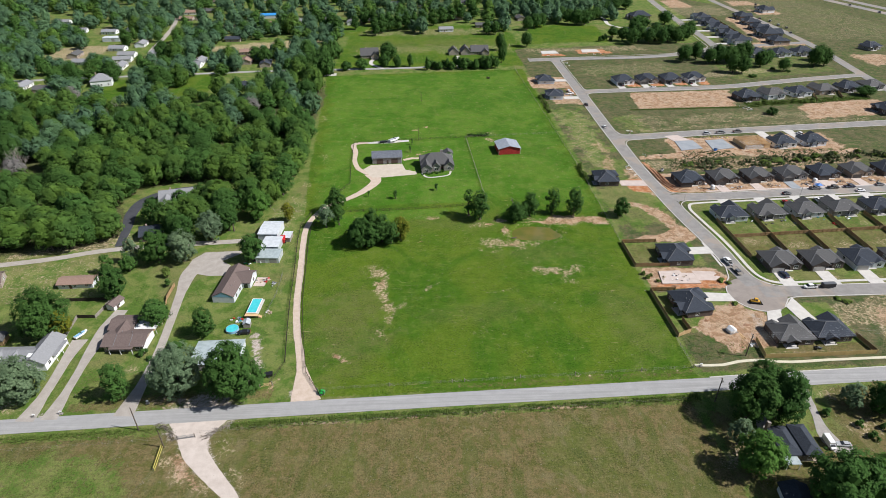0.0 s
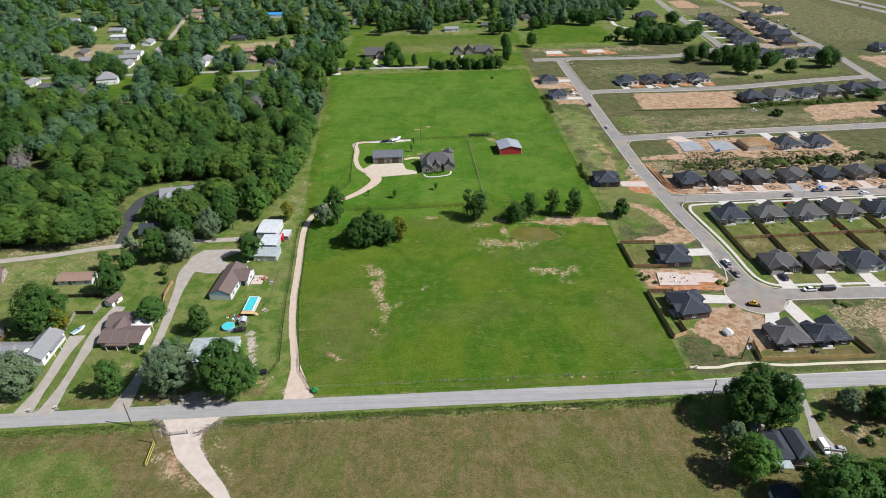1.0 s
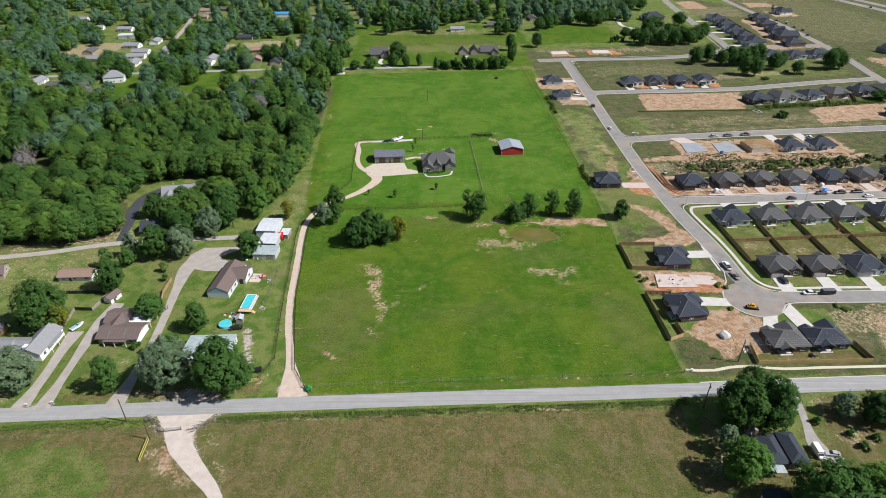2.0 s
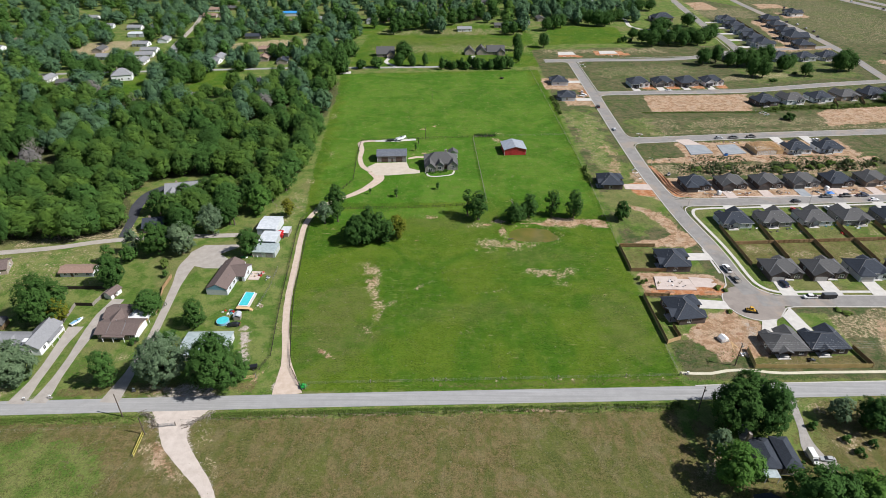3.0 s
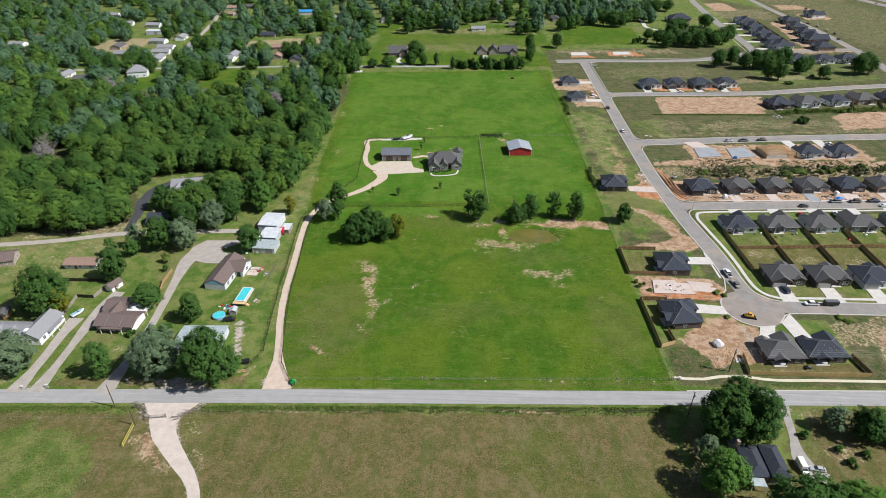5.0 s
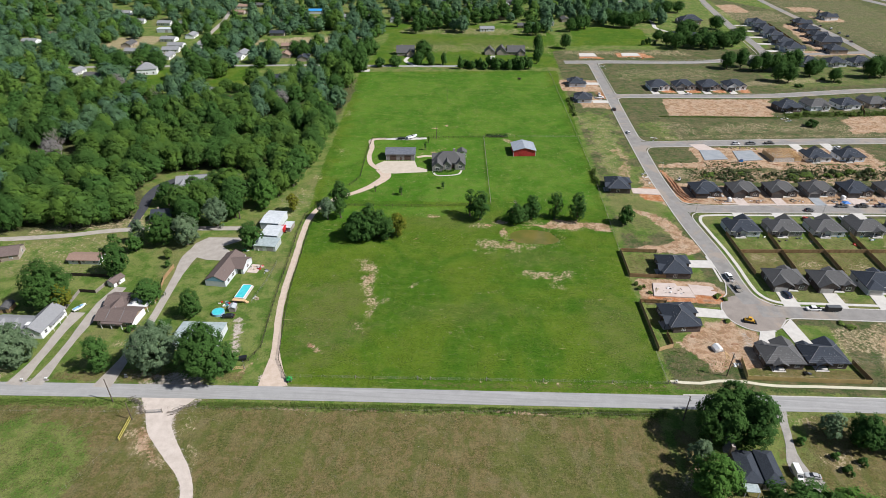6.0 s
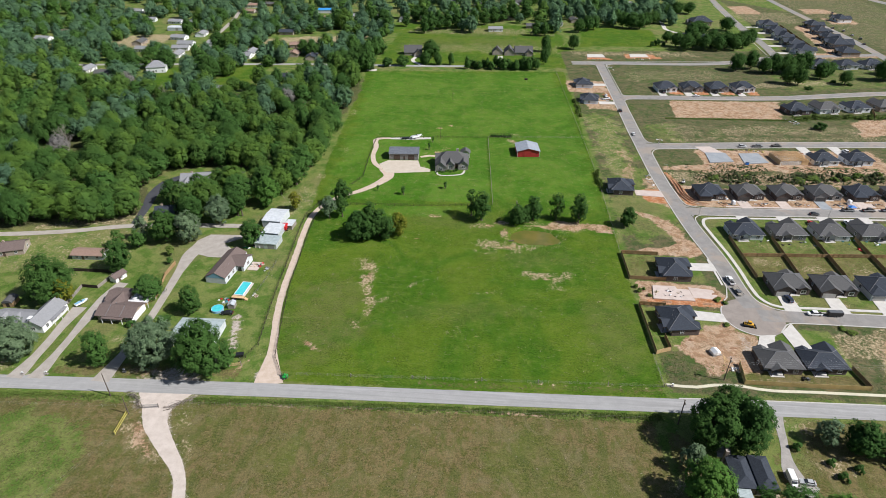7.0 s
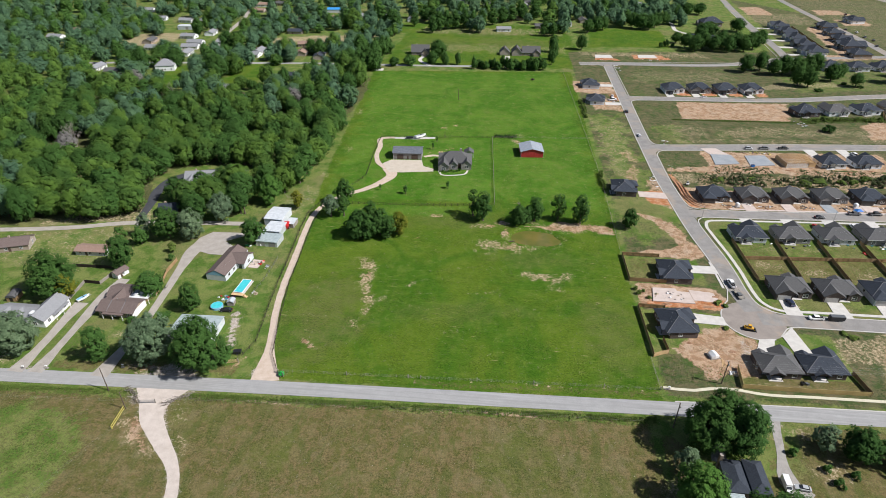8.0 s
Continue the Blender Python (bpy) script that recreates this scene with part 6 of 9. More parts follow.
# ---------------------------------------------------------------- far homes
cottage(-46.4, 552.5, 6, 16, 12, "weathered", "tan_brick", 0.85, 2.9, False, 5.0)
cottage(31.0, 559.0, 93, 9, 9, "weathered", "tan_brick", 0.9, 2.8)
cottage(42.0, 561.0, 92, 13, 9, "weathered", "tan_brick", 0.95, 2.8)
cottage(55.0, 562.0, 3, 16, 11, "weathered", "tan_brick", 0.8, 2.8, False, 4.0)
FAR_HOMES = {
    "gray": [(-288, 588), (-269, 563), (-273, 606), (-241, 568), (-404, 718), (-259, 523), (-266, 546), (-298, 538), (-77, 702), (94, 693), (-30, 821), (-310, 467), (194, 831)],
    "white": [(-418.7, 569), (-178.6, 424), (-106.6, 712), (-363, 670), (-328, 663), (-312, 677), (-134, 714), (-197, 524), (-195, 537), (28, 660)],
    "rust": [(-413.7, 598), (-270, 731), (-256, 737), (-165, 697), (-208, 680), (-154, 537), (-160, 569), (43, 722), (-103, 386), (-223, 296)],
    "charcoal": [(-224, 606), (-188, 622), (-135, 527), (-241, 360), (-134, 462)],
    "weathered": [(-59, 710), (69, 679), (117, 718), (-288, 458), (250, 719), (-317, 565), (58, 825), (-259, 780)],
}
_far = [(x, y, i * 5 % 17 - 4 + (90 if i % 3 == 2 else 0), k) for k, v in FAR_HOMES.items() for i, (x, y) in enumerate(v)]
for _x, _y, _rz, _rf in _far:
    cottage(_x, _y, _rz, 15.0, 9.0, "gray" if _rf == "white" else _rf, "white_siding" if _rf in ("gray", "white") else "tan_brick", 0.42, 2.7)
_rng = random.Random(5)
for i in range(16):
    _x, _y = -480 + 560 * _rng.random(), 740 + 180 * _rng.random()
    cottage(_x, _y, _rng.choice((0, 5, 90, 95)), 15.0, 9.0, _rng.choice(("gray", "weathered", "rust", "brown")), _rng.choice(("white_siding", "tan_brick")), 0.42, 2.7)
cottage(-252, 474, 18, 15, 13, "gray", "white_siding", 0.62, 4.4, True, label="tall white house with a gray hipped roof on a green lawn", category="house")
open_shed(-309, 630, 4, 20, 11, 3.4, M_TIN_WHITE, M_TIN_WHITE, "white metal building among far yards", "metal shed", 0.1, 1)
_t = thing("metal_shed", -176, 744, 5, "bright blue-roofed far metal shed", "metal shed")
part("wall", Shape().box(-11, -6, 0, 11, 6, 3.4), WALLS["pale_siding"], _t)
_r = Shape()
gable(_r, None, -11, -6, 11, 6, 3.4, 0.25, "x", 0.3)
part("roof", _r, PAINT["tarp"], _t)
_t = thing("field_shelter", -75.0, 494.0, 5, "small dark open shelter on a pale concrete pad", "shelter")
part("pad", Shape().box(-5, -3.5, 0, 5, 3.5, 0.12), M_CONC, _t)
part("roof", Shape().box(-3.4, -1.4, 2.4, 3.0, 1.8, 2.6), M_TIN_GRAY, _t)
for _xx in (-3.2, 2.8):
    for _yy in (-1.2, 1.6):
        part("post", Shape().box(-0.1, -0.1, 0.1, 0.1, 0.1, 2.4), M_WOOD_DARK, _t, at=(_xx, _yy, 0))
part("back_wall", Shape().box(-3.2, 1.5, 0.1, 2.8, 1.7, 2.4), M_WOOD_DARK, _t)
cottage(238, 640, 12, 18, 10, "charcoal", "tan_brick", 0.5, 2.8, False, 4.0)

# ---------------------------------------------------------------- trees
_PHI = (1 + 5 ** 0.5) / 2
_ICO_V = np.array([(-1, _PHI, 0), (1, _PHI, 0), (-1, -_PHI, 0), (1, -_PHI, 0), (0, -1, _PHI), (0, 1, _PHI), (0, -1, -_PHI), (0, 1, -_PHI), (_PHI, 0, -1), (_PHI, 0, 1), (-_PHI, 0, -1), (-_PHI, 0, 1)]) / math.hypot(1, _PHI)
_ICO_F = np.array([(0, 11, 5), (0, 5, 1), (0, 1, 7), (0, 7, 10), (0, 10, 11), (1, 5, 9), (5, 11, 4), (11, 10, 2), (10, 7, 6), (7, 1, 8), (3, 9, 4), (3, 4, 2), (3, 2, 6), (3, 6, 8), (3, 8, 9), (4, 9, 5), (2, 4, 11), (6, 2, 10), (8, 6, 7), (9, 8, 1)])


def crown_arrays(rng, radius, low, high, leaves, leaf, gappy=0.0, column=False, tilt=0.5, lobes=0, shaggy=1.0):
    """A crown as triangles: several boughs, each a ragged cloud of leaf sprays round a shaded core."""
    tall = high - low
    n_lobe = lobes or (11 if column else int(np.clip(radius * 1.7, 5, 13)))
    lobe_c, lobe_r = [], []
    for i in range(n_lobe):
        r = rng.uniform(*((0.48, 0.66) if lobes else (0.42, 0.60))) * min(radius, tall * 0.58) * (1.25 if column else 1.0)
        u = 1.0 if i == 0 else (i - 0.5) / (n_lobe - 1) * 0.92
        wide = max(0.0, 1 - abs(1.85 * u - 0.85) ** (3.4 if column else 2.3)) ** 0.5
        a = i * 2.39996 + rng.uniform(-0.5, 0.5)
        out = max(0.0, radius * (0.92 if column else 1.0) * wide * rng.uniform(0.86, 1.04) - r * 0.92)
        lobe_c.append((math.cos(a) * out, math.sin(a) * out, low + r * 0.75 + u * (tall - 1.6 * r) + rng.uniform(-0.25, 0.1) * r))
        lobe_r.append(r)
    lobe_c, lobe_r = np.array(lobe_c), np.array(lobe_r)
    vs, fs, n = [], [], 0
    for c, r in zip(lobe_c, lobe_r):
        v = _ICO_V * (r * (0.52 + 0.34 * (1 - shaggy) - 0.25 * gappy)) * (1 + 0.3 * (rng.random(12) - 0.5))[:, None]
        vs.append(v + c)
        fs.append(_ICO_F + n)
        n += 12
    # clumps over the boughs
    per = 30 if lobes else 44
    which = np.repeat(np.arange(n_lobe), per)
    d = rng.normal(size=(len(which), 3))
    d[:, 2] += 0.35
    d /= np.linalg.norm(d, axis=1)[:, None]
    cc = lobe_c[which] + d * (lobe_r[which] * rng.uniform(0.90 - 0.20 * shaggy, 1.0 + 0.08 * shaggy, len(which)))[:, None]
    free = np.ones(len(which), bool)
    for i in range(n_lobe):
        free &= (np.linalg.norm(cc - lobe_c[i], axis=1) > 0.74 * lobe_r[i]) | (which == i)
    cc, d, cr = cc[free], d[free], (lobe_r[which] * rng.uniform(0.14, 0.34, len(which)) * (1.25 - 0.25 * shaggy))[free]
    # leaf sprays over the clumps
    pick = rng.choice(len(cc), leaves, p=cr ** 2 / (cr ** 2).sum())
    e = rng.normal(size=(leaves, 3))
    e /= np.linalg.norm(e, axis=1)[:, None]
    back = (e * d[pick]).sum(1)
    e = e - np.minimum(back + 0.25, 0)[:, None] * 1.6 * d[pick]
    pos = cc[pick] + e * (cr[pick] * rng.uniform(0.45, 1.12, leaves))[:, None]
    mid = np.array((0, 0, low + tall * 0.4))
    outw = (pos - mid) / np.array((radius, radius, tall * 0.55))
    nrm = (0.25 + 0.30 * shaggy) * e + 0.55 * d[pick] + 0.55 * outw + rng.normal(size=(leaves, 3)) * tilt + np.array((0.12, 0, 0.75))
    nrm /= np.linalg.norm(nrm, axis=1)[:, None]
    side = np.cross(nrm, rng.normal(size=(leaves, 3)))
    side /= np.linalg.norm(side, axis=1)[:, None] + 1e-9
    up = np.cross(nrm, side)
    size = leaf * rng.uniform(0.6, 1.3, leaves)[:, None]
    q = np.stack([pos - side * size * 0.5 - up * size * 0.33, pos + side * size * 0.5 - up * size * 0.25, pos + up * size * 0.55], 1).reshape(-1, 3)
    vs.append(q)
    fs.append(n + np.arange(3 * leaves).reshape(-1, 3))
    return np.concatenate(vs), np.concatenate(fs), lobe_c


def trunk_shape(rng, radius, low, high, centres, limbs):
    s = Shape()
    r = 0.045 * high * 0.6 + 0.06
    lean = rng.uniform(-0.25, 0.25, 2)
    top = (lean[0], lean[1], low + (high - low) * 0.45)
    midp = (lean[0] * 0.4, lean[1] * 0.4, low * 0.7 + 0.3)
    s.tube((0, 0, -0.3), (0, 0, 0.5), r * 1.5, r * 1.05, 8).tube((0, 0, 0.45), midp, r * 1.05, r * 0.8, 8).tube(midp, top, r * 0.8, r * 0.35, 8)
    for c in centres[-limbs:]:
        s.tube(midp, tuple(np.array(midp) * 0.45 + c * 0.55), r * 0.45, r * 0.3, 5).tube(tuple(np.array(midp) * 0.45 + c * 0.55), tuple(c), r * 0.3, r * 0.1, 5)
    return s


_tree_kit = {}


def tree(x, y, radius, height, leafkind="oak", label="", low=None, detail=1.0, seed=None, gappy=0.0, column=False, name="tree", group="", kit=None, category="tree"):
    """One tree: a tapered trunk with limbs and a crown of leaf sprays. With kit, the same mesh serves trees of one kind, turned and scaled."""
    if kit is not None and kit in _tree_kit:
        src, r0, h0 = _tree_kit[kit]
        rr = random.Random(int(x * 31 + y * 17))
        m = pose(x, y, 0, 0, 0, rr.uniform(0, 360)) @ Matrix.Diagonal((radius / r0, radius / r0, height / h0, 1))
        ob = copy_thing(src, m)
        ob.matrix_basis = m
        return ob
    rng = np.random.default_rng(int(abs(x) * 13 + abs(y) * 7) if seed is None else seed)
    low = 0.16 * height if low is None else low
    ob = thing(name, x, y, 0, label or "broad leafy green shade tree", category, group)
    area_m = 4 * math.pi * radius * radius * 0.9
    leaf = min(0.52, 0.10 + 0.16 * radius) * (1.1 if radius > 7.5 else 1.0) if detail >= 0.9 else 0.72
    leaves = int(min(11500, area_m * 1.5 * min(1.0, detail + 0.1) / (0.41 * leaf * leaf)) * (1 - 0.45 * gappy))
    v, f, c = crown_arrays(rng, radius * 0.98, low, height, leaves, leaf, gappy, column, 0.34 if detail >= 0.9 else 0.15, shaggy=1.0 if detail >= 0.9 else 0.3)
    part("trunk", trunk_shape(rng, radius, low, height, c, 6 if detail >= 0.9 else 3), M_BARK, ob)
    part("crown", fast_mesh("crown", v, f, LEAVES[leafkind]), None, ob)
    if kit is not None:
        _tree_kit[kit] = (ob, radius, height)
    return ob


# big trees near the country road
tree(94.6, 117.4, 7.8, 17.8, "deep", "huge dense green oak beside the country road", 1.6)
tree(103.8, 117.0, 7.4, 17.4, "deep", "huge dense green oak beside the country road", 1.6)
tree(99.8, 121.2, 7.4, 17.8, "deep", "tall dense green oak beside the country road", 2.0)
tree(88.4, 99.2, 6.6, 13.8, "bright", "tall bright green shade tree beside the dark-roofed house", 1.0)
tree(87.6, 108.4, 4.2, 9.0, "silver", "thin gray-green tree at the meadow's edge", 1.4, gappy=0.6)
tree(104.5, 87.7, 9.5, 18.4, "oak", "large shade tree behind the dark-roofed house", 1.6)
tree(114.4, 88.1, 9.0, 17.2, "bright", "large shade tree behind the dark-roofed house", 1.6)
tree(124.3, 83.2, 9.0, 17.2, "oak", "large shade tree behind the dark-roofed house", 1.6)
tree(128.6, 121.4, 4.2, 8.6, "silver", "loose gray-green tree beside the road", 1.2, gappy=0.5)
tree(136.4, 118.8, 6.0, 10.4, "deep", "dark rounded tree beside the road", 1.2)
tree(146.5, 117.2, 6.0, 10.4, "deep", "dark rounded tree beside the road", 1.2)
tree(-125.2, 134.5, 8.0, 14.4, "silver", "silvery maple before the white house", 1.2)
tree(-133.0, 165.1, 9.4, 17.8, "deep", "dark dense maple turning yellow on one side", 1.2)
tree(-126.8, 163.6, 4.2, 10.9, "yellow", "yellowing maple beside the white house", 1.2)
tree(-119.3, 187.0, 5.8, 13.2, "deep", "dark green yard tree beside a small shed", 1.0)
tree(-129.0, 203.4, 3.0, 8.6, "oak", "small leafy green yard tree", 0.8)
tree(-121.1, 204.5, 3.9, 8.0, "oak", "small leafy green yard tree", 0.6)
tree(-95.0, 133.2, 4.2, 13.6, "oak", "dense egg-shaped pear tree on the lawn", 0.6, 1.9, column=True)
tree(-77.2, 135.3, 8.6, 17.2, "silver", "silvery maple beside the long driveway", 1.6)
tree(-59.9, 133.5, 9.2, 19.0, "deep", "great dense green oak overhanging the road", 1.2)
tree(-53.0, 136.4, 3.4, 7.5, "oak", "low bushy tree beside the oak", 0.3)
tree(-77.5, 162.4, 4.4, 11.5, "deep", "dark conical green yard tree", 0.6, column=True)
tree(-96.8, 168.9, 5.8, 10.3, "oak", "round green tree behind the brown house", 0.8)
tree(-83.8, 153.8, 3.2, 4.6, "deep", "dark round garden shrub", 0.1, name="shrub", category="shrub")
tree(-95.5, 152.8, 1.8, 2.5, "oak", "clipped green foundation shrub", 0.1, name="shrub", category="shrub")
tree(-92.5, 150.3, 1.2, 1.8, "oak", "clipped green foundation shrub", 0.1, name="shrub", category="shrub")
tree(-101.2, 211.3, 6.4, 14.4, "silver", "silvery maple beside the turning court", 1.2)
tree(-111.2, 210.7, 6.8, 15.5, "deep", "dark shade tree beside the lane", 1.2)
tree(-121.6, 210.6, 4.0, 11.5, "silver", "pale slender tree beside the lane", 1.0)
tree(-71.9, 210.2, 5.4, 13.2, "oak", "green tree before the metal sheds", 1.6)
tree(-104.1, 199.5, 2.2, 4.8, "weed", "small round ornamental tree", 0.4)
tree(-101.4, 193.0, 1.5, 3.4, "oak", "small thin ornamental tree", 0.4, gappy=0.4)
for _x, _y, _r, _h, _k in ((-94.6, 228.4, 6.2, 14, "silver"), (-105.4, 243.0, 8.0, 15, "wood"), (-93.0, 248.4, 8.0, 15.5, "oak"), (-110.4, 231, 6.0, 13, "deep"), (-99.8, 259, 7.6, 15, "wood"), (-84, 262, 7.0, 14, "oak"), (-78.2, 247.8, 7.0, 14.5, "bright"), (-105.4, 226.4, 6.0, 13, "deep"), (-89.1, 236.2, 5.6, 13, "deep"), (-115.7, 238.1, 7.0, 14.5, "wood"), (-75.6, 260.4, 6.4, 14, "wood"), (-71.4, 271.7, 6.6, 15, "oak"), (-114.5, 252, 6.6, 13, "oak"), (-108, 262, 6.4, 12, "wood"), (-90, 272, 7, 14, "wood"), (-79, 279, 7, 15, "wood"), (-126, 246, 5.6, 12, "deep")):
    tree(_x, _y, _r, _h, _k, "tall leafy woodland-edge tree", 1.6)
tree(-86.9, 235.8, 3.2, 10.3, "deep", "slender tree with a bare trunk on the grass", 3.2)
tree(-63.5, 244.4, 3.4, 9.2, "yellow", "small yellow-green tree at the lane", 0.9)
for _x, _y, _r, _h, _k in ((-150, 250, 6.6, 14, "wood"), (-151, 263, 7.0, 14.5, "wood"), (-149, 276, 6.8, 14, "oak"), (-141, 286, 7.0, 15, "wood"), (-131, 290, 7.2, 15, "wood"), (-120, 292, 7.0, 14.5, "oak"), (-109, 291, 7.0, 14, "wood"), (-98, 290, 7.2, 15, "wood"), (-147, 238, 6.4, 13.5, "wood"), (-148, 228, 6.0, 13, "oak")):
    tree(_x, _y, _r, _h, _k, "tall leafy woodland-edge tree", 1.6, 0.6, kit="clearing" + _k)
# trees of the pasture
tree(-41.9, 251.5, 5.4, 13.2, "deep", "dark pasture tree beside the lane", 2.0)
tree(-45.1, 237.6, 4.8, 10.9, "silver", "loose gray-green open pasture tree", 2.2, gappy=0.5)
tree(-39.4, 239.6, 4.2, 10.3, "deep", "loose gray-green open pasture tree", 2.2, gappy=0.4)
tree(-27.0, 221.0, 6.4, 13.2, "deep", "dark tree of the pasture clump", 0.6)
tree(-18.5, 224.0, 6.0, 12.6, "deep", "dark tree of the pasture clump", 0.6)
tree(-22.8, 220.0, 5.2, 11.0, "deep", "dark tree of the pasture clump", 0.3)
tree(-22.6, 225.0, 5.2, 15.8, "deep", "dark tree of the pasture clump", 0.4)
tree(-14.6, 221.6, 4.6, 10.4, "deep", "dark tree of the pasture clump", 0.3)
tree(-30.4, 222.6, 4.4, 9.4, "deep", "dark tree of the pasture clump", 0.3)
tree(-10.4, 225.0, 4.8, 11.6, "yellow", "yellow-green tree of the pasture clump", 0.6, gappy=0.1)
tree(26.6, 242.3, 5.6, 14.9, "deep", "open-crowned dark pasture tree", 0.9, gappy=0.25)
tree(21.6, 246.5, 3.2, 13.8, "deep", "narrow pasture tree with gaps", 1.2, gappy=0.3)
tree(43.4, 240.6, 5.0, 9.2, "deep", "low dark tree beside the pond", 0.5)
tree(50.7, 244.9, 4.8, 12.1, "deep", "dark tree beside the pond", 1.0)
tree(61.5, 246.3, 4.0, 13.6, "deep", "tall dark tree beside the pond", 0.8, gappy=0.15)
tree(71.8, 244.6, 5.0, 14.5, "deep", "tall dark tree beside the pond", 0.7, gappy=0.1)
tree(93.9, 242.7, 4.6, 9.9, "deep", "rounded dark tree on the rough lot", 0.6)
tree(47.4, 242.6, 3.8, 8.0, "deep", "low dark tree beside the pond", 0.4)
for _x, _y, _r, _h in ((-27.6, 268.5, 0.9, 3.2), (-13.9, 265.5, 1.5, 4.6), (6.9, 274.2, 1.3, 4.0), (-6.1, 337.0, 0.9, 4.0), (-7.1, 325.4, 1.0, 4.2)):
    tree(_x, _y, _r, _h, "deep", "young dark staked lawn tree", 0.9)
# shrubs near the southeast home
for _x, _y, _r in ((119.4, 118.2, 1.7), (126.4, 113.4, 1.5), (127.6, 108.8, 1.9), (133.0, 112, 1.6)):
    tree(_x, _y, _r, 2.2, "oak", "low dark ornamental shrub", 0.1, name="shrub", category="shrub")
# planting along the farmhouse front
for i in range(8):
    tree(0.6 + 1.5 * i, 293.6 + 0.35 * i + 0.7 * math.sin(i * 2.1), 0.75, 1.1, "deep", "clipped dark foundation shrub", 0.05, 0.9, name="shrub", category="shrub", group="farmhouse shrubs", kit="clip")
# the scrub strip between the estate rows
_rng = random.Random(11)
for i in range(74):
    _u = _rng.random()
    _x = 146 + 124 * _u
    _d = _rng.gauss(0, 3.0)
    tree(_x, 300.5 + 0.075 * (_x - 150) + _d, _rng.uniform(1.5, 3.6), _rng.uniform(1.0, 2.3) * (1.25 if _u > 0.55 else 0.85), ("thicket", "weed", "thicket", "thicket")[i % 4], "low scrubby thicket bush on bare soil", 0.05, 0.9, name="shrub", category="shrub", group="thicket bushes", kit="thicket%d" % (i % 4))
for i in range(24):
    _x = 232 + 75 * _rng.random()
    tree(_x, 402 + 0.13 * (_x - 232) + _rng.uniform(-3, 3), _rng.uniform(1.4, 2.6), _rng.uniform(1.4, 2.4), "weed", "low weedy bush behind the back yards", 0.1, 0.9, gappy=0.3, name="shrub", category="shrub", group="thicket bushes", kit="weedy%d" % (i % 2))
for i in range(10):
    tree(88.6 + _rng.uniform(-0.8, 1.2), 392 + 4.2 * i * 0.9, _rng.uniform(1.2, 2.2), _rng.uniform(1.6, 3.2), "deep", "scrubby bush along the pasture fence", 0.1, 0.9, name="shrub", category="shrub", group="fence bushes", kit="weedy0")
for i in range(9):
    tree(87.4 + _rng.uniform(-0.8, 0.8), 283 + 2.2 * i, _rng.uniform(1.0, 1.8), _rng.uniform(1.6, 2.8), "oak", "scrubby bush along the pasture fence", 0.1, 0.9, name="shrub", category="shrub", group="fence bushes", kit="weedy0")
tree(240.6, 383, 4.6, 4.6, "deep", "dark wild bush on the rough lot", 0.1, 0.9, name="shrub", category="shrub", group="wild bushes", kit="wild")
for _x, _y, _r, _h in ((88.8, 193.5, 1.2, 2.2), (89.6, 190.6, 1.4, 2.4), (91.6, 192.4, 1.0, 1.4), (93.0, 188.2, 1.2, 1.3), (118, 187.4, 1.6, 1.3), (120.6, 185.9, 1.5, 1.2), (119.2, 188.6, 1.2, 1.0), (117, 172.6, 1.6, 1.2), (160, 172, 2.2, 1.4), (157.6, 174, 1.8, 1.2)):
    tree(_x, _y, _r * 0.9, _h * 0.75, "weed", "low green wild bush on the building lot", 0.05, 0.9, name="shrub", category="shrub", group="wild bushes", kit="wildweed")

# tree-free lanes to lawns and far homes: x, y, half width, reach towards the camera
SIGHT_LANES = [(-252, 576, 8, 36), (-325, 575, 22, 44), (-176, 598, 24, 42), (-130, 612, 16, 40), (-239, 470, 12, 58), (-228, 462, 10, 44), (-250, 466, 8, 24), (-184, 488, 15, 58), (-168, 486, 12, 54), (-320, 640, 20, 60), (-300, 600, 20, 60), (-285, 566, 12, 40), (-252, 566, 9, 40), (-258, 610, 9, 60), (-266, 670, 9, 60), (-272, 720, 9, 60), (-190, 600, 12, 48), (-168, 612, 16, 56), (-146, 634, 16, 56), (-146, 510, 14, 34), (-124, 508, 10, 24), (-176, 750, 16, 56), (-76, 494, 8, 30), (-225, 308, 12, 22), (-70, 690, 14, 50), (40, 690, 24, 50), (-178, 421, 6, 12), (-109, 393, 8, 10), (-350, 668, 9, 40), (-404, 718, 9, 40), (-300, 478, 12, 20), (-420, 566, 9, 24)]
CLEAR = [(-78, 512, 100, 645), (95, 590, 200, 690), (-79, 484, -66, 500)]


def in_sight_lane(x, y):
    """Whether a tree here would hide a lawn or a far home from the camera."""
    for hx, hy, wide, reach in SIGHT_LANES + [(h[0], h[1], 6, (44 if -335 < h[0] < -240 and h[1] < 690 else 26) if h[1] > 430 else 9) for h in _far]:
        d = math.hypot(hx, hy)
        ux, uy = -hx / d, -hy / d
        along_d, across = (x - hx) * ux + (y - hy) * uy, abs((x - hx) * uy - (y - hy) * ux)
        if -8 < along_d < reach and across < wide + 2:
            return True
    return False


def in_low_sight_lane(x, y):
    """Where trees are lowered or left out so the camera sees two village lawns."""
    for hx, hy, wide in ((-238, 440, 15), (-178, 460, 17)):
        d = math.hypot(hx, hy)
        ux, uy = -hx / d, -hy / d
        if 0 < (x - hx) * ux + (y - hy) * uy < 75 and abs((x - hx) * uy - (y - hy) * ux) < wide:
            return True
    return False


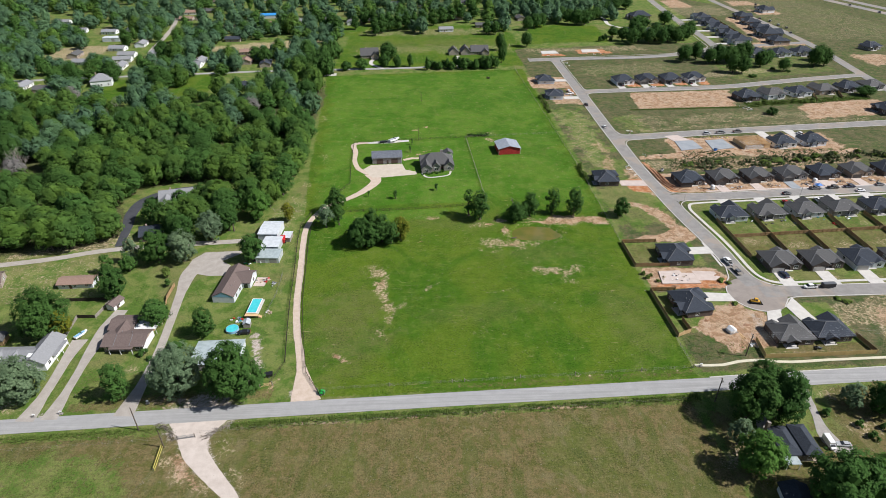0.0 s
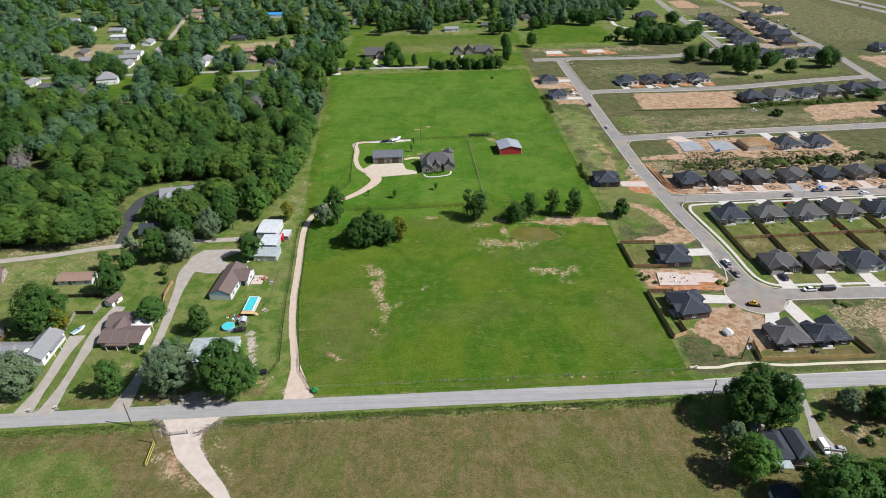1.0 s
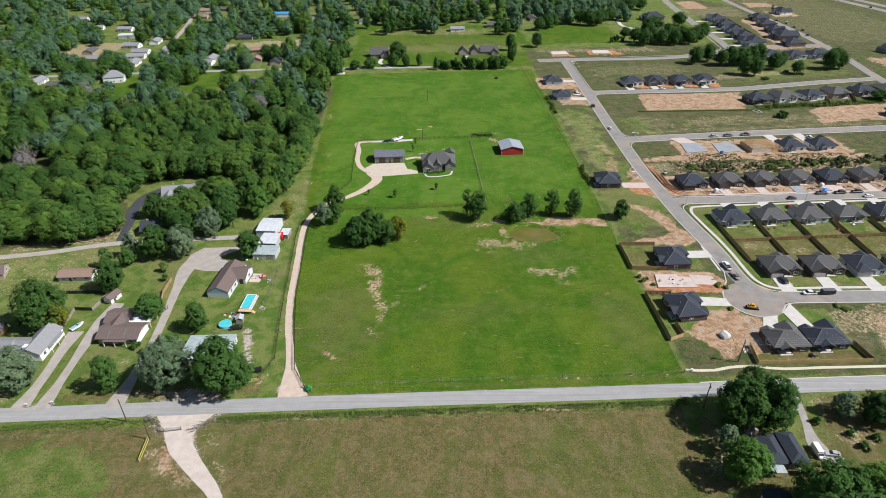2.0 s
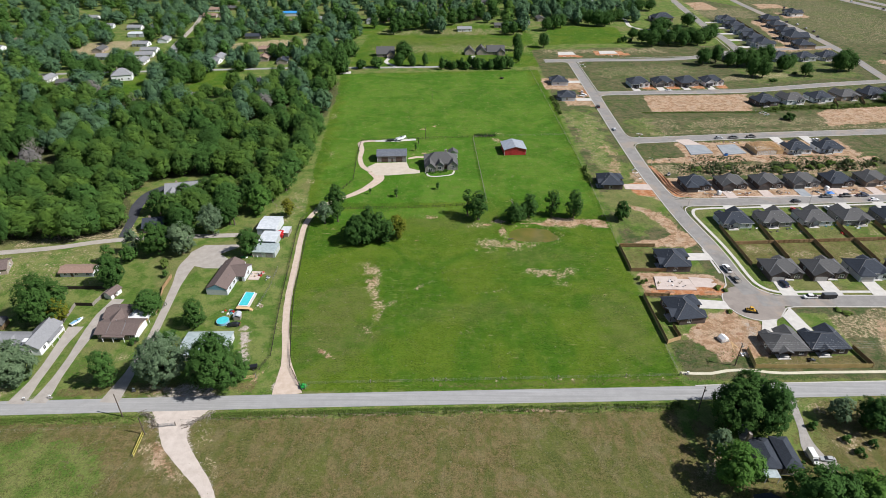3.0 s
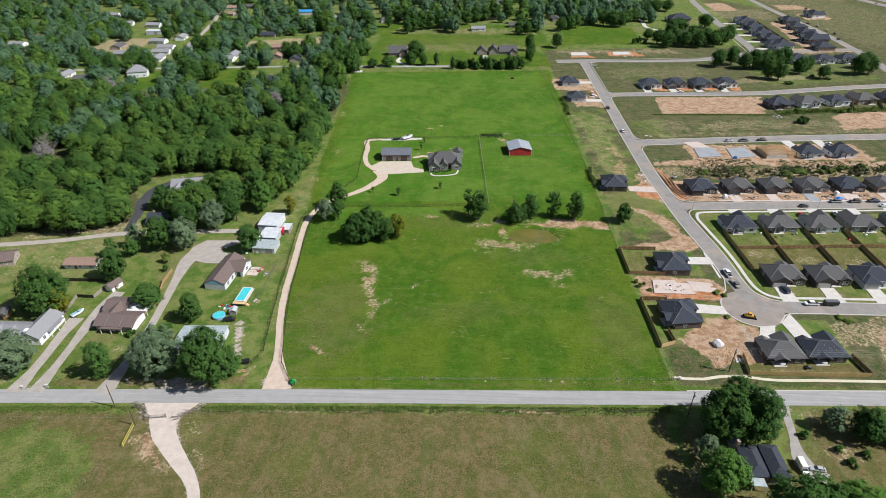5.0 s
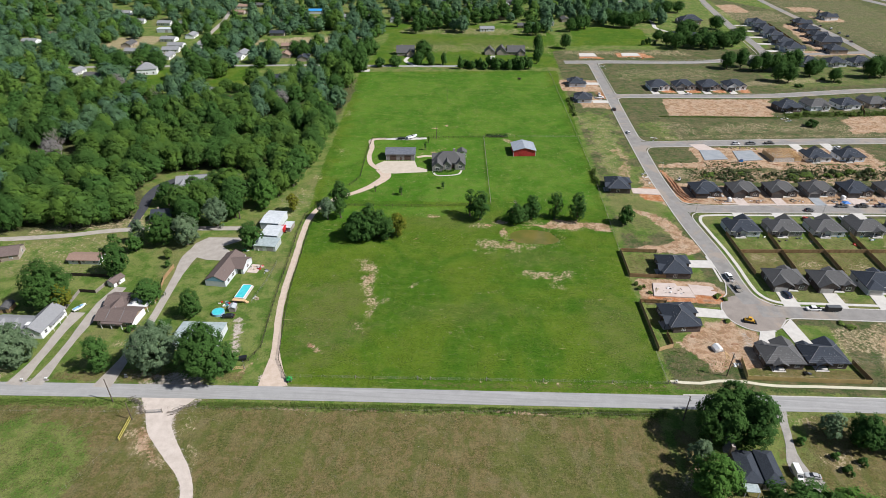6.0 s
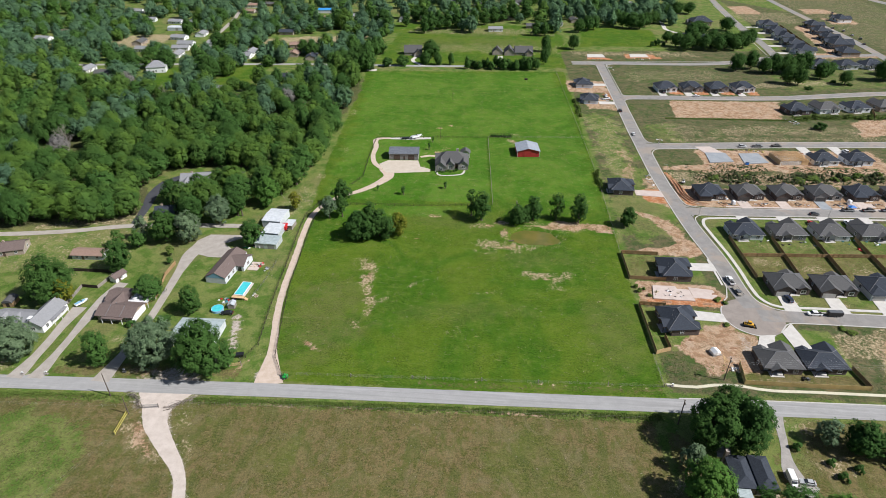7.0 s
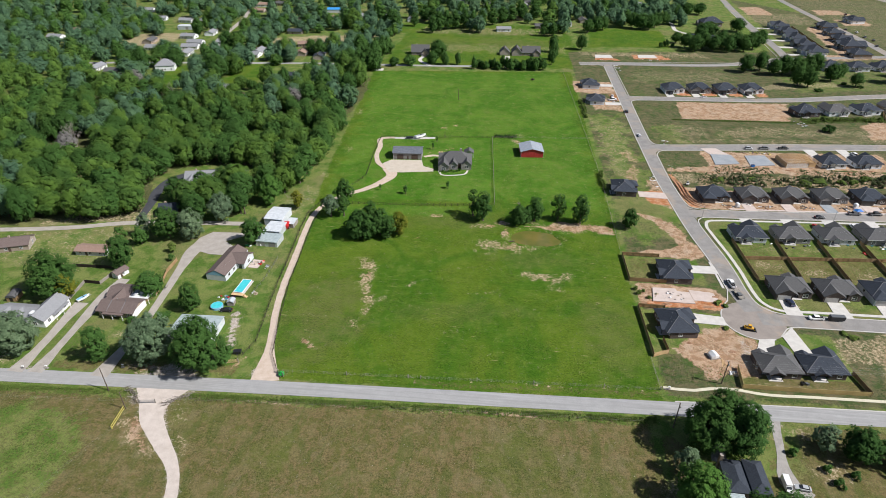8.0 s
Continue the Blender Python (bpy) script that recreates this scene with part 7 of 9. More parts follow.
# the woods: single trees up to the far edge, sharing a few crowns
WOOD = [(-215, 205), (-176, 216), (-142, 224), (-137, 243), (-150, 262), (-152, 284), (-134, 290), (-108, 290), (-84, 280), (-70, 282), (-68, 310), (-70, 370), (-73, 430), (-77, 484), (-110, 478), (-135, 455), (-180, 440), (-250, 432), (-330, 410), (-330, 330)]
_rng = random.Random(3)
_spots = []
_tries = 0
while len(_spots) < 262 and _tries < 30000:
    _tries += 1
    _x, _y = _rng.uniform(-300, -66), _rng.uniform(205, 486)
    if _x < -205 - (_y - 205) * 0.62 or polygon_distance(np.array([_x]), np.array([_y]), WOOD)[0] < 1.5:
        continue
    if in_sight_lane(_x, _y) or any(a < _x < c and b < _y < d for a, b, c, d in CLEAR):
        continue
    _gap = 7.6 if _y < 330 else 8.6
    if all((_x - a) ** 2 + (_y - b) ** 2 > _gap * _gap for a, b in _spots):
        _spots.append((_x, _y))
_deep_wood = {k: [] for k in ("wood", "oak", "deep", "far")}
for i, (_x, _y) in enumerate(_spots):
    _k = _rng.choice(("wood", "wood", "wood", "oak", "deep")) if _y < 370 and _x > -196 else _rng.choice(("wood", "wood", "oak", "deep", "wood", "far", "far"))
    if _y > 345 and not in_low_sight_lane(_x, _y):
        _deep_wood[_k].append((_x, _y))
    else:
        tree(_x, _y, _rng.uniform(5.4, 8.2) * (0.8 if in_low_sight_lane(_x, _y) else 1.0), _rng.uniform(12.0, 18.0) * (0.55 if in_low_sight_lane(_x, _y) else 1.0), _k, "tall leafy woodland tree among dense neighbours", 2.0, 0.6, seed=100 + i, group="woodland trees", kit=_k + str(i % 3))


def far_spots(n, x0, x1, y0, y1, gap, seed, keep=lambda x, y: True):
    r = random.Random(seed)
    out = []
    for _ in range(n * 30):
        if len(out) >= n:
            break
        x, y = r.uniform(x0, x1), r.uniform(y0, y1)
        if not keep(x, y) or in_low_sight_lane(x, y) or any(a < x < c and b < y < d for a, b, c, d in CLEAR) or in_sight_lane(x, y) or abs(y - (502 + 0.1 * (x + 190))) < 5 and x < 90:
            continue
        if all((x - a) ** 2 + (y - b) ** 2 > gap * gap for a, b in out):
            out.append((x, y))
    return out


def joined_trees(name, spots, mat, label, rmin, rmax, hmin, hmax, seed, protos=6, leaves=500, leaf=1.25):
    rng = np.random.default_rng(seed)
    kits = [crown_arrays(np.random.default_rng(seed + i), 6.5, 0.8, 13.0, leaves, leaf, tilt=0.15, lobes=6 + i % 3, shaggy=0.3)[:2] for i in range(protos)]
    vs, fs, n = [], [], 0
    trunks = Shape()
    for x, y in spots:
        v, f = kits[rng.integers(protos)]
        a, r, h = rng.uniform(0, 6.28), rng.uniform(rmin, rmax) / 6.5, rng.uniform(hmin, hmax) / 13.0
        c, s = math.cos(a), math.sin(a)
        vs.append(np.stack([(v[:, 0] * c - v[:, 1] * s) * r + x, (v[:, 0] * s + v[:, 1] * c) * r + y, v[:, 2] * h], -1))
        fs.append(f + n)
        n += len(v)
        trunks.tube((x, y, -0.2), (x, y, 6 * h), 0.3, 0.2, 5)
    ob = tagged(new(name), label, "woods", kind="stuff")
    part("crowns", fast_mesh("crowns", np.concatenate(vs), np.concatenate(fs), mat), None, ob)
    part("trunks", trunks, M_BARK, ob)
    return ob


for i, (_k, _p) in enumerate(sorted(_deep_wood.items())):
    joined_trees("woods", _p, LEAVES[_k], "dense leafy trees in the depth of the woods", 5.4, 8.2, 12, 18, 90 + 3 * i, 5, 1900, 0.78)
_near = far_spots(330, -560, -80, 400, 660, 10.2, 1, lambda x, y: x > -150 - (y - 200) * 1.05 and (y > 486 or x < -140 and y > 440))
_back = far_spots(370, -660, 170, 645, 900, 12.5, 2, lambda x, y: x > -180 - (y - 200) * 0.85)
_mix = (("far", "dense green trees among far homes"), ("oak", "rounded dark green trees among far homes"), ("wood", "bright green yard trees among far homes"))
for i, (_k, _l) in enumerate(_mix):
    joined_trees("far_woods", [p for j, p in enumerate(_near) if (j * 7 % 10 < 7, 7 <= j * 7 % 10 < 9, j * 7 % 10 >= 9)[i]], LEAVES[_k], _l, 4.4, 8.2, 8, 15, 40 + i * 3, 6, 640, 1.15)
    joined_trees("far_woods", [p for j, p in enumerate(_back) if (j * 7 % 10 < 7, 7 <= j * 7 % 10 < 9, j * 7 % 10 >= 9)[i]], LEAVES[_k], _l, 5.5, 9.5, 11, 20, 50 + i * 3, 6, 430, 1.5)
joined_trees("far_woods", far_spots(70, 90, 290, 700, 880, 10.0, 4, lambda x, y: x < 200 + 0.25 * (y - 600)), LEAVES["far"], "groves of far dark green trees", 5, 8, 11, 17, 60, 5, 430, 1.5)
joined_trees("far_woods", far_spots(60, -430, -285, 380, 492, 9.5, 7), LEAVES["wood"], "bright green trees at the edge of the woods", 5, 8.5, 11, 17, 80, 5, 640, 1.1)
joined_trees("field_hedge", [(6 + 2.3 * i + (i % 3), 505 + (i * 7) % 9) for i in range(26)], LEAVES["deep"], "dense dark windbreak behind the pasture", 2.6, 4.4, 6, 11, 70, 6, 560, 1.0)
joined_trees("lane_hedge", [(-100 + 2.5 * i, 486 + (i * 5) % 14) for i in range(11)] + [(-92 + 4 * i, 520 + (i * 7) % 30) for i in range(5)], LEAVES["deep"], "tall dark trees at the pasture corner", 4.5, 6.5, 13, 19, 75, 6, 700, 1.0)
for i, (_x, _y, _r, _h) in enumerate(((-46, 640, 6, 18), (-40, 652, 7, 20), (-33, 660, 7, 20), (-24, 664, 7, 19), (-14, 668, 7, 20), (-5, 670, 7, 18), (4, 676, 7, 19), (15, 690, 8, 18), (26, 704, 8, 17), (70, 640, 6, 15), (-86, 646, 7, 18), (-94, 664, 8, 19), (-70, 672, 6, 15), (-62, 700, 8, 18), (-50, 690, 8, 18), (36, 712, 8, 18), (48, 720, 8, 18), (62, 724, 8, 18))):
    tree(_x, _y, _r, _h, "deep", "tall dark tree behind the far lawns", 1.0, 0.55, group="far lawn trees", kit="lawn%d" % (i % 3))
# large yard trees that stand out among the far homes
for i, (_x, _y, _r, _h) in enumerate(((-281.6, 464.5, 8, 17), (-272, 473, 9, 18), (-263, 484, 8, 16), (-216.5, 459, 9, 18), (-206, 464, 10, 19), (-197, 455, 9, 18), (-188, 467, 8.5, 17), (-206, 437, 7, 13), (-259, 486, 9, 17), (-247, 484, 8, 16), (-299, 661, 9, 17), (-288, 660, 10, 18), (-277, 668, 9, 17), (-286.5, 605, 7, 16), (-240, 617, 8, 15), (-218, 580, 7, 15), (-326, 604, 6, 12), (-232, 553, 8, 16), (-219, 544, 8, 16), (-203, 582, 8, 17), (-211, 598, 8, 18), (-203, 624, 8, 16), (-163, 521, 8, 18), (-156, 510, 7, 15), (-182, 646, 8, 16), (-160, 653, 7, 14), (-133, 652, 10, 20), (-117, 666, 9, 18), (-147, 544, 7, 13), (-137, 535, 7, 14), (-127, 548, 8, 17), (-113, 562, 8, 17), (-101, 546, 8, 18), (-84, 522, 5, 16))):
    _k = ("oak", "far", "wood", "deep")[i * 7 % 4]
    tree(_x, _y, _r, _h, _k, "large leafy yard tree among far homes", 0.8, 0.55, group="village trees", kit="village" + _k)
# single trees near the pasture's far edge and in the upper estate
for _x, _y, _r, _h, _k in ((-29, 544, 8.6, 15, "deep"), (-50, 511, 6.4, 9, "oak"), (-63, 507, 5.0, 8, "deep"), (-31, 518, 5.6, 11, "deep"), (-20, 516, 4.0, 11, "deep"), (-8.7, 517, 3.2, 11, "oak")):
    tree(_x, _y, _r, _h, _k, "broad dark tree by the field's edge", 0.5, 0.55, group="field-edge trees", kit="edge" + _k)
for i, (_x, _y, _r, _h) in enumerate(((208.6, 590, 8, 17), (218, 600, 8, 18), (226, 594, 7.5, 16), (236, 605, 9, 19), (238, 591, 7, 16), (248, 601, 8, 18), (255, 596, 8, 17), (266, 606, 8.5, 18), (277, 621, 8, 17), (239, 651, 8, 16), (238, 664, 8, 15), (275, 684, 9, 16), (226, 640, 8, 17), (203, 604, 7, 15), (199, 624, 6, 12),
                                   (233, 522, 7.2, 16.5), (247, 529, 7.4, 17), (253, 515, 6.5, 15), (261, 517, 7.5, 18), (270, 516, 8, 18), (261, 486, 7, 16), (268, 484, 7, 15), (279, 519, 7.5, 18), (288, 524, 8, 19), (293, 503, 7, 15), (303, 511, 6, 13), (305, 488, 6, 12.5), (340, 502, 8, 18.5), (350, 504, 7, 16), (355, 521, 7, 15), (331, 420, 7.5, 8),
                                   (72, 527, 4.4, 16), (75, 545, 4.6, 17), (75.7, 572, 5, 17), (79, 640, 6, 15), (86, 659, 6, 15), (103, 585, 6.6, 15), (116, 660, 7, 15), (126, 669, 7, 17), (134, 676, 7, 16), (93, 674, 7, 17), (157, 768, 9, 16), (163, 713, 8, 17), (167, 690, 8, 18), (175, 684, 8.5, 18), (184, 684, 8, 17), (192, 696, 8, 17), (205, 715, 8, 15), (227, 760, 9, 16), (244, 771, 9, 16), (260, 779, 9, 15))):
    tree(_x, _y, _r * 0.99, _h * 0.93, "deep", "broad dark tree by the field's edge", 2.8, 0.55, gappy=0.2, group="field-edge trees", kit="edgedeep%d" % (i % 4))
for _x, _y, _r, _h in ((271.6, 472.4, 3.4, 2.6), (299.6, 494, 2.4, 2), (308, 486, 2.6, 2), (186, 608, 3, 7), (180, 604, 2.5, 5), (192, 606, 2.2, 4)):
    tree(_x, _y, _r, _h, "deep", "low dark bush on the rough field", 0.1, 0.9, name="shrub", category="shrub", group="wild bushes", kit="wild")

# ---------------------------------------------------------------- fences


def fence_panel(mat, h=1.8, w=2.4):
    key = ("panel", mat.name, h)
    if key not in _kit:
        n, outline = 14, []
        for i in range(n):
            a, o = i * w / n, 0.014 * (i % 2)
            outline += [(a, 0.012), (a + 0.012, -0.016 + o), (a + w / n - 0.012, -0.016 + o)]
        s = Shape().prism(outline + [(w, 0.012), (w, 0.022), (0, 0.022)], 0.05, h)
        _kit[key] = s.mesh("panel", mat)
        _kit[("post", mat.name, h)] = Shape().box(-0.07, 0.03, -0.3, 0.07, 0.17, h + 0.03).mesh("post", mat)
    return _kit[key], _kit[("post", mat.name, h)]


def board_fence(pts, mat, label, h=1.8):
    """A privacy fence along straight legs: panels of boards between posts."""
    ob = thing("board_fence", *pts[0], 0, label, "fence", "board fences")
    panel, post = fence_panel(mat, h)
    ox, oy = pts[0]
    for (x0, y0), (x1, y1) in zip(pts, pts[1:]):
        d = math.hypot(x1 - x0, y1 - y0)
        n = max(1, round(d / 2.4))
        a = math.atan2(y1 - y0, x1 - x0)
        for i in range(n):
            px, py = x0 - ox + (x1 - x0) * i / n, y0 - oy + (y1 - y0) * i / n
            p = part("panel", panel, None, ob)
            p.matrix_basis = pose(px, py, 0, 0, 0, math.degrees(a)) @ Matrix.Diagonal((d / n / 2.4, 1, 1, 1))
            part("post", post, None, ob, at=(px, py, 0), rz=math.degrees(a))
        for z in (0.35, h - 0.4):
            part("rail", Shape().box(0, 0.024, z, d, 0.08, z + 0.1), mat, ob, at=(x0 - ox, y0 - oy, 0), rz=math.degrees(a))
    return ob


CEDAR = "cedar board privacy fence of the estate yards"
board_fence([(102.5, 218.4), (87.2, 218.4)], M_WOOD, CEDAR)
board_fence([(87.2, 218.4), (87.4, 199.2)], M_WOOD, CEDAR)
board_fence([(87.4, 199.2), (104.5, 199.0)], M_WOOD, CEDAR)
board_fence([(97.5, 182.0), (87.7, 182.2)], M_WOOD, CEDAR)
board_fence([(87.7, 182.2), (88.4, 154.6)], M_WOOD, CEDAR)
board_fence([(88.4, 154.6), (90.8, 155.8), (93.8, 157.0)], M_WOOD_NEW, "bright new pine board fence")
board_fence([(93.8, 157.0), (93.2, 164.0)], M_WOOD, CEDAR)
board_fence([(137.6, 236.4), (138.0, 222.6), (138.6, 204.0)], M_WOOD, CEDAR)
for _i in range(8):
    _x = 156.4 + 18.3 * _i
    board_fence([(_x, 237.2 + 1.1 * _i), (_x - 0.2, 222.0 + 1.25 * _i)], M_WOOD, CEDAR)
    board_fence([(_x - 0.2, 222.0 + 1.25 * _i), (_x - 0.4, 206.0)], M_WOOD, CEDAR)
board_fence([(290, 231), (229.4, 227.0), (211.1, 225.7), (192.8, 224.5), (174.5, 223.2), (156.2, 222.0), (138.0, 220.8)], M_WOOD, CEDAR)
board_fence([(114.6, 152.0), (113.4, 142.9), (132, 143.0), (152.2, 143.6)], M_WOOD_OLIVE, "sun-bleached cedar privacy fence along the roadside path")
board_fence([(152.2, 143.6), (150.6, 153.0)], M_WOOD, CEDAR)
board_fence([(343, 716), (336, 640), (332, 600)], M_WOOD, CEDAR)
for _i in range(3):
    board_fence([(294 + 21.8 * _i, 424 + 4.6 * _i), (288 + 21.8 * _i, 409 + 4.6 * _i)], M_WOOD, CEDAR)
board_fence([(-97.0, 164.6), (-95.2, 170.2)], M_WOOD_NEW, "orange cedar board fence beside the brown house")
board_fence([(-95.3, 170.6), (-98.8, 184.0)], M_WOOD, "cedar board fence along the long driveway", 1.4)
board_fence([(-98.8, 184.0), (-98.9, 193.0)], M_WOOD, "cedar board fence along the long driveway")
board_fence([(-139.4, 184.2), (-121.0, 184.4)], M_WOOD_DARK, "dark board yard fence", 1.5)
board_fence([(-127.6, 173.8), (-120.9, 173.6)], M_WOOD_DARK, "dark board yard fence", 1.5)
board_fence([(-126.4, 163.0), (-127.6, 173.8)], M_WOOD_GRAY, "gray weathered board yard fence", 1.5)
board_fence([(-120.9, 173.6), (-119.6, 182.6)], M_WOOD_GRAY, "gray weathered board yard fence", 1.5)


def rail_fence(pts, mat, label, h=1.3, rails=3, gap=3.0, r=0.042):
    """A post-and-rail fence along straight legs."""
    ob = thing("rail_fence", *pts[0], 0, label, "fence", "pasture fences")
    ox, oy = pts[0]
    key = ("railpost", mat.name, h, r)
    if key not in _kit:
        _kit[key] = Shape().box(-r * 1.5, -r * 1.5, -0.3, r * 1.5, r * 1.5, h + 0.1).mesh("post", mat)
    for (x0, y0), (x1, y1) in zip(pts, pts[1:]):
        d = math.hypot(x1 - x0, y1 - y0)
        n = max(1, round(d / gap))
        for i in range(n):
            part("post", _kit[key], None, ob, at=(x0 - ox + (x1 - x0) * i / n, y0 - oy + (y1 - y0) * i / n, 0))
        for k in range(rails):
            z = h * (k + 0.8) / rails
            part("rail", Shape().tube((x0 - ox, y0 - oy, z), (x1 - ox, y1 - oy, z), r, n=4), mat, ob)
    return ob


BLACK = "dark stained post-and-rail pasture fence"
rail_fence([(-50.0, 137.2), (-47.0, 147.0), (-49.4, 164), (-51.6, 182), (-53.4, 201), (-56.2, 226), (-57.0, 240), (-53.6, 252)], M_WOOD_DARK, BLACK)
rail_fence([(-34.6, 133.6), (-39.2, 141.5), (-41.0, 150), (-44.0, 165), (-46.8, 181), (-48.8, 201), (-51.4, 226), (-51.8, 236), (-49.2, 249)], M_WOOD_DARK, BLACK)
rail_fence([(-38.4, 251.8), (-4.0, 253.4), (31.0, 257.4)], M_WOOD_DARK, BLACK)
rail_fence([(31.6, 258.6), (27.3, 347.6)], M_WOOD_GRAY, "weathered gray rail fence beside the paddock", 1.4, 3)
rail_fence([(27.3, 347.6), (-7, 344.8), (-41.4, 340.6), (-41.0, 318), (-38.6, 284), (-43.6, 271.5)], M_WOOD_DARK, BLACK)
rail_fence([(27.3, 348.0), (58, 350.4), (87.4, 352.6)], M_WOOD_GRAY, "thin wire and post paddock fence", 1.2, 2, 4.0, 0.03)
rail_fence([(-57.6, 252.4), (-72, 254), (-78, 262)], M_WOOD_GRAY, "thin wire and post paddock fence", 1.2, 2, 4.0, 0.03)
rail_fence([(-33.0, 134.0), (28, 136.6), (87.6, 139.2)], M_WOOD_GRAY, "thin wire and post roadside fence", 1.2, 3, 3.4, 0.014)
rail_fence([(87.6, 139.2), (87.2, 153.8)], M_WOOD_GRAY, "thin wire and post pasture fence", 1.2, 3, 3.4, 0.025)
rail_fence([(86.9, 219), (87.4, 300), (85.6, 360), (80.6, 505)], M_WOOD_GRAY, "thin wire and post pasture fence", 1.2, 2, 4.5, 0.03)
rail_fence([(-76.0, 116.0), (-125, 113.4), (-190, 110.2)], M_WOOD_GRAY, "thin wire and post meadow fence", 1.2, 2, 4.0, 0.012)
rail_fence([(-66.0, 118.2), (-27, 120.6), (44, 124.0), (80, 125.4)], M_WOOD_GRAY, "thin wire and post meadow fence", 1.2, 2, 4.0, 0.012)
rail_fence([(-74.4, 105.6), (-80.0, 90), (-88, 66)], M_WOOD_GRAY, "thin wire and post meadow fence", 1.2, 2, 4.0, 0.012)
rail_fence([(-59.0, 172), (-57.6, 186), (-57.8, 200)], M_STEEL, "thin chain-link yard fence", 1.2, 2, 3.0, 0.025)
# stout pale brace posts along the roadside fence
for _x, _y in ((-12, 134.9), (8, 135.8), (12, 135.9), (30, 136.8), (48, 137.5), (70, 138.5), (87.6, 139.4)):
    _p = thing("brace_post", _x, _y, 0, "stout pale wooden brace post of the roadside fence", "fence post", "brace posts")
    part("shaft", Shape().tube((0, 0, -0.3), (0, 0, 1.5), 0.14, 0.13, 8), M_WOOD_GRAY, _p)
    part("brace", Shape().tube((0, 0, 1.1), (1.8, 0.06, 0.1), 0.05, n=5), M_WOOD_GRAY, _p)


def tube_gate(x, y, rz, w, mat, label):
    ob = thing("tube_gate", x, y, rz, label, "gate", "farm gates")
    part("frame", Shape().tube((0, 0, 0.25), (w, 0, 0.25), 0.05).tube((0, 0, 1.3), (w, 0, 1.3), 0.05).tube((0, 0, 0.25), (0, 0, 1.3), 0.05).tube((w, 0, 0.25), (w, 0, 1.3), 0.05), mat, ob)
    for k in range(4):
        part("bar", Shape().tube((0.05, 0, 0.46 + 0.2 * k), (w - 0.05, 0, 0.46 + 0.2 * k), 0.03), mat, ob)
    for xx in (-0.2, w + 0.2):
        part("gate_post", Shape().tube((xx, 0, -0.3), (xx, 0, 1.7), 0.13, n=8), M_WOOD_GRAY, ob)
    return ob


tube_gate(-71.6, 116.2, 8, 4.4, M_STEEL, "gray tube gate across the meadow track")
tube_gate(-34.2, 133.2, -30, 2.2, PAINT["green"], "green tube gate beside the farm lane")
tube_gate(-52.6, 136.0, 12, 3.4, M_WOOD_NEW, "pale yellow timber side gate beside the lane")
_g = thing("pipe_barrier", -75.3, 113.8, 275, "long bright yellow pipe barrier on short posts", "barrier")
part("rail", Shape().tube((0, 0, 1.0), (8.0, 0, 1.0), 0.10, n=8), PAINT["brightyellow"], _g)
part("rail", Shape().tube((0, 0.3, 0.55), (8.0, 0.3, 0.55), 0.10, n=8), PAINT["brightyellow"], _g)
for _xx in (0.1, 7.9):
    part("post", Shape().tube((_xx, 0.15, -0.2), (_xx, 0.15, 1.25), 0.14, n=8), PAINT["brightyellow"], _g)

# ---------------------------------------------------------------- poles and wires


def utility_pole(x, y, h, arm=True, label="weathered wooden utility pole beside the road", rz=0.0):
    ob = thing("utility_pole", x, y, rz, label, "utility pole", "utility poles")
    part("pole", Shape().tube((0, 0, -0.4), (0, 0, h), 0.19, 0.12, 8), M_BARK, ob)
    if arm:
        part("crossarm", Shape().box(-1.1, -0.08, h - 0.75, 1.1, 0.08, h - 0.6), M_WOOD_GRAY, ob)
        for xx in (-1.0, 0.0, 1.0):
            part("insulator", Shape().tube((xx, 0, h - 0.6), (xx, 0, h - 0.35), 0.06, n=6), M_TRIM, ob)
        part("transformer", Shape().tube((0.3, -0.3, h - 2.2), (0.3, -0.3, h - 1.3), 0.25, n=8), M_STEEL, ob)
    return ob


utility_pole(-84.4, 120.2, 9.2, False)
utility_pole(-74.8, 113.6, 7.0, False, "thin leaning stub pole in the meadow")
utility_pole(88.2, 124.4, 10.0, rz=90)
utility_pole(107.4, 144.2, 9.6, rz=90)
utility_pole(178.0, 147.6, 9.6, rz=90)
utility_pole(-1.9, 343.8, 8.0, False, "tall thin yard light pole")
utility_pole(0.0, 420.3, 8.0, False, "tall thin pole in the far pasture")


def wire(a, b, sag, label="thin sagging overhead power wire"):
    p = [Vector(a).lerp(Vector(b), i / 12) - Vector((0, 0, sag * 4 * (i / 12) * (1 - i / 12))) for i in range(13)]
    side = (p[12] - p[0]).cross(Vector((0, 0, 1))).normalized() * 0.010
    rise = Vector((0, 0, 0.010))
    v = [tuple(q + d) for q in p for d in (side, rise, -side, -rise)]
    s = Shape().faces(v, [(i * 4 + j, i * 4 + (j + 1) % 4, i * 4 + 4 + (j + 1) % 4, i * 4 + 4 + j) for i in range(12) for j in range(4)] + [(3, 2, 1, 0), (48, 49, 50, 51)])
    return tagged(new("power_wire", s.mesh("power_wire", M_STEEL)), label, "wire", "power wires")


for _dy, _z in ((-1.0, 9.25), (0.0, 9.25), (1.0, 9.25), (0.2, 7.4)):
    wire((107.4, 144.2 + _dy, _z), (178, 147.6 + _dy, _z), 1.2)
    wire((178, 147.6 + _dy, _z), (255, 151.5 + _dy, _z), 1.2)


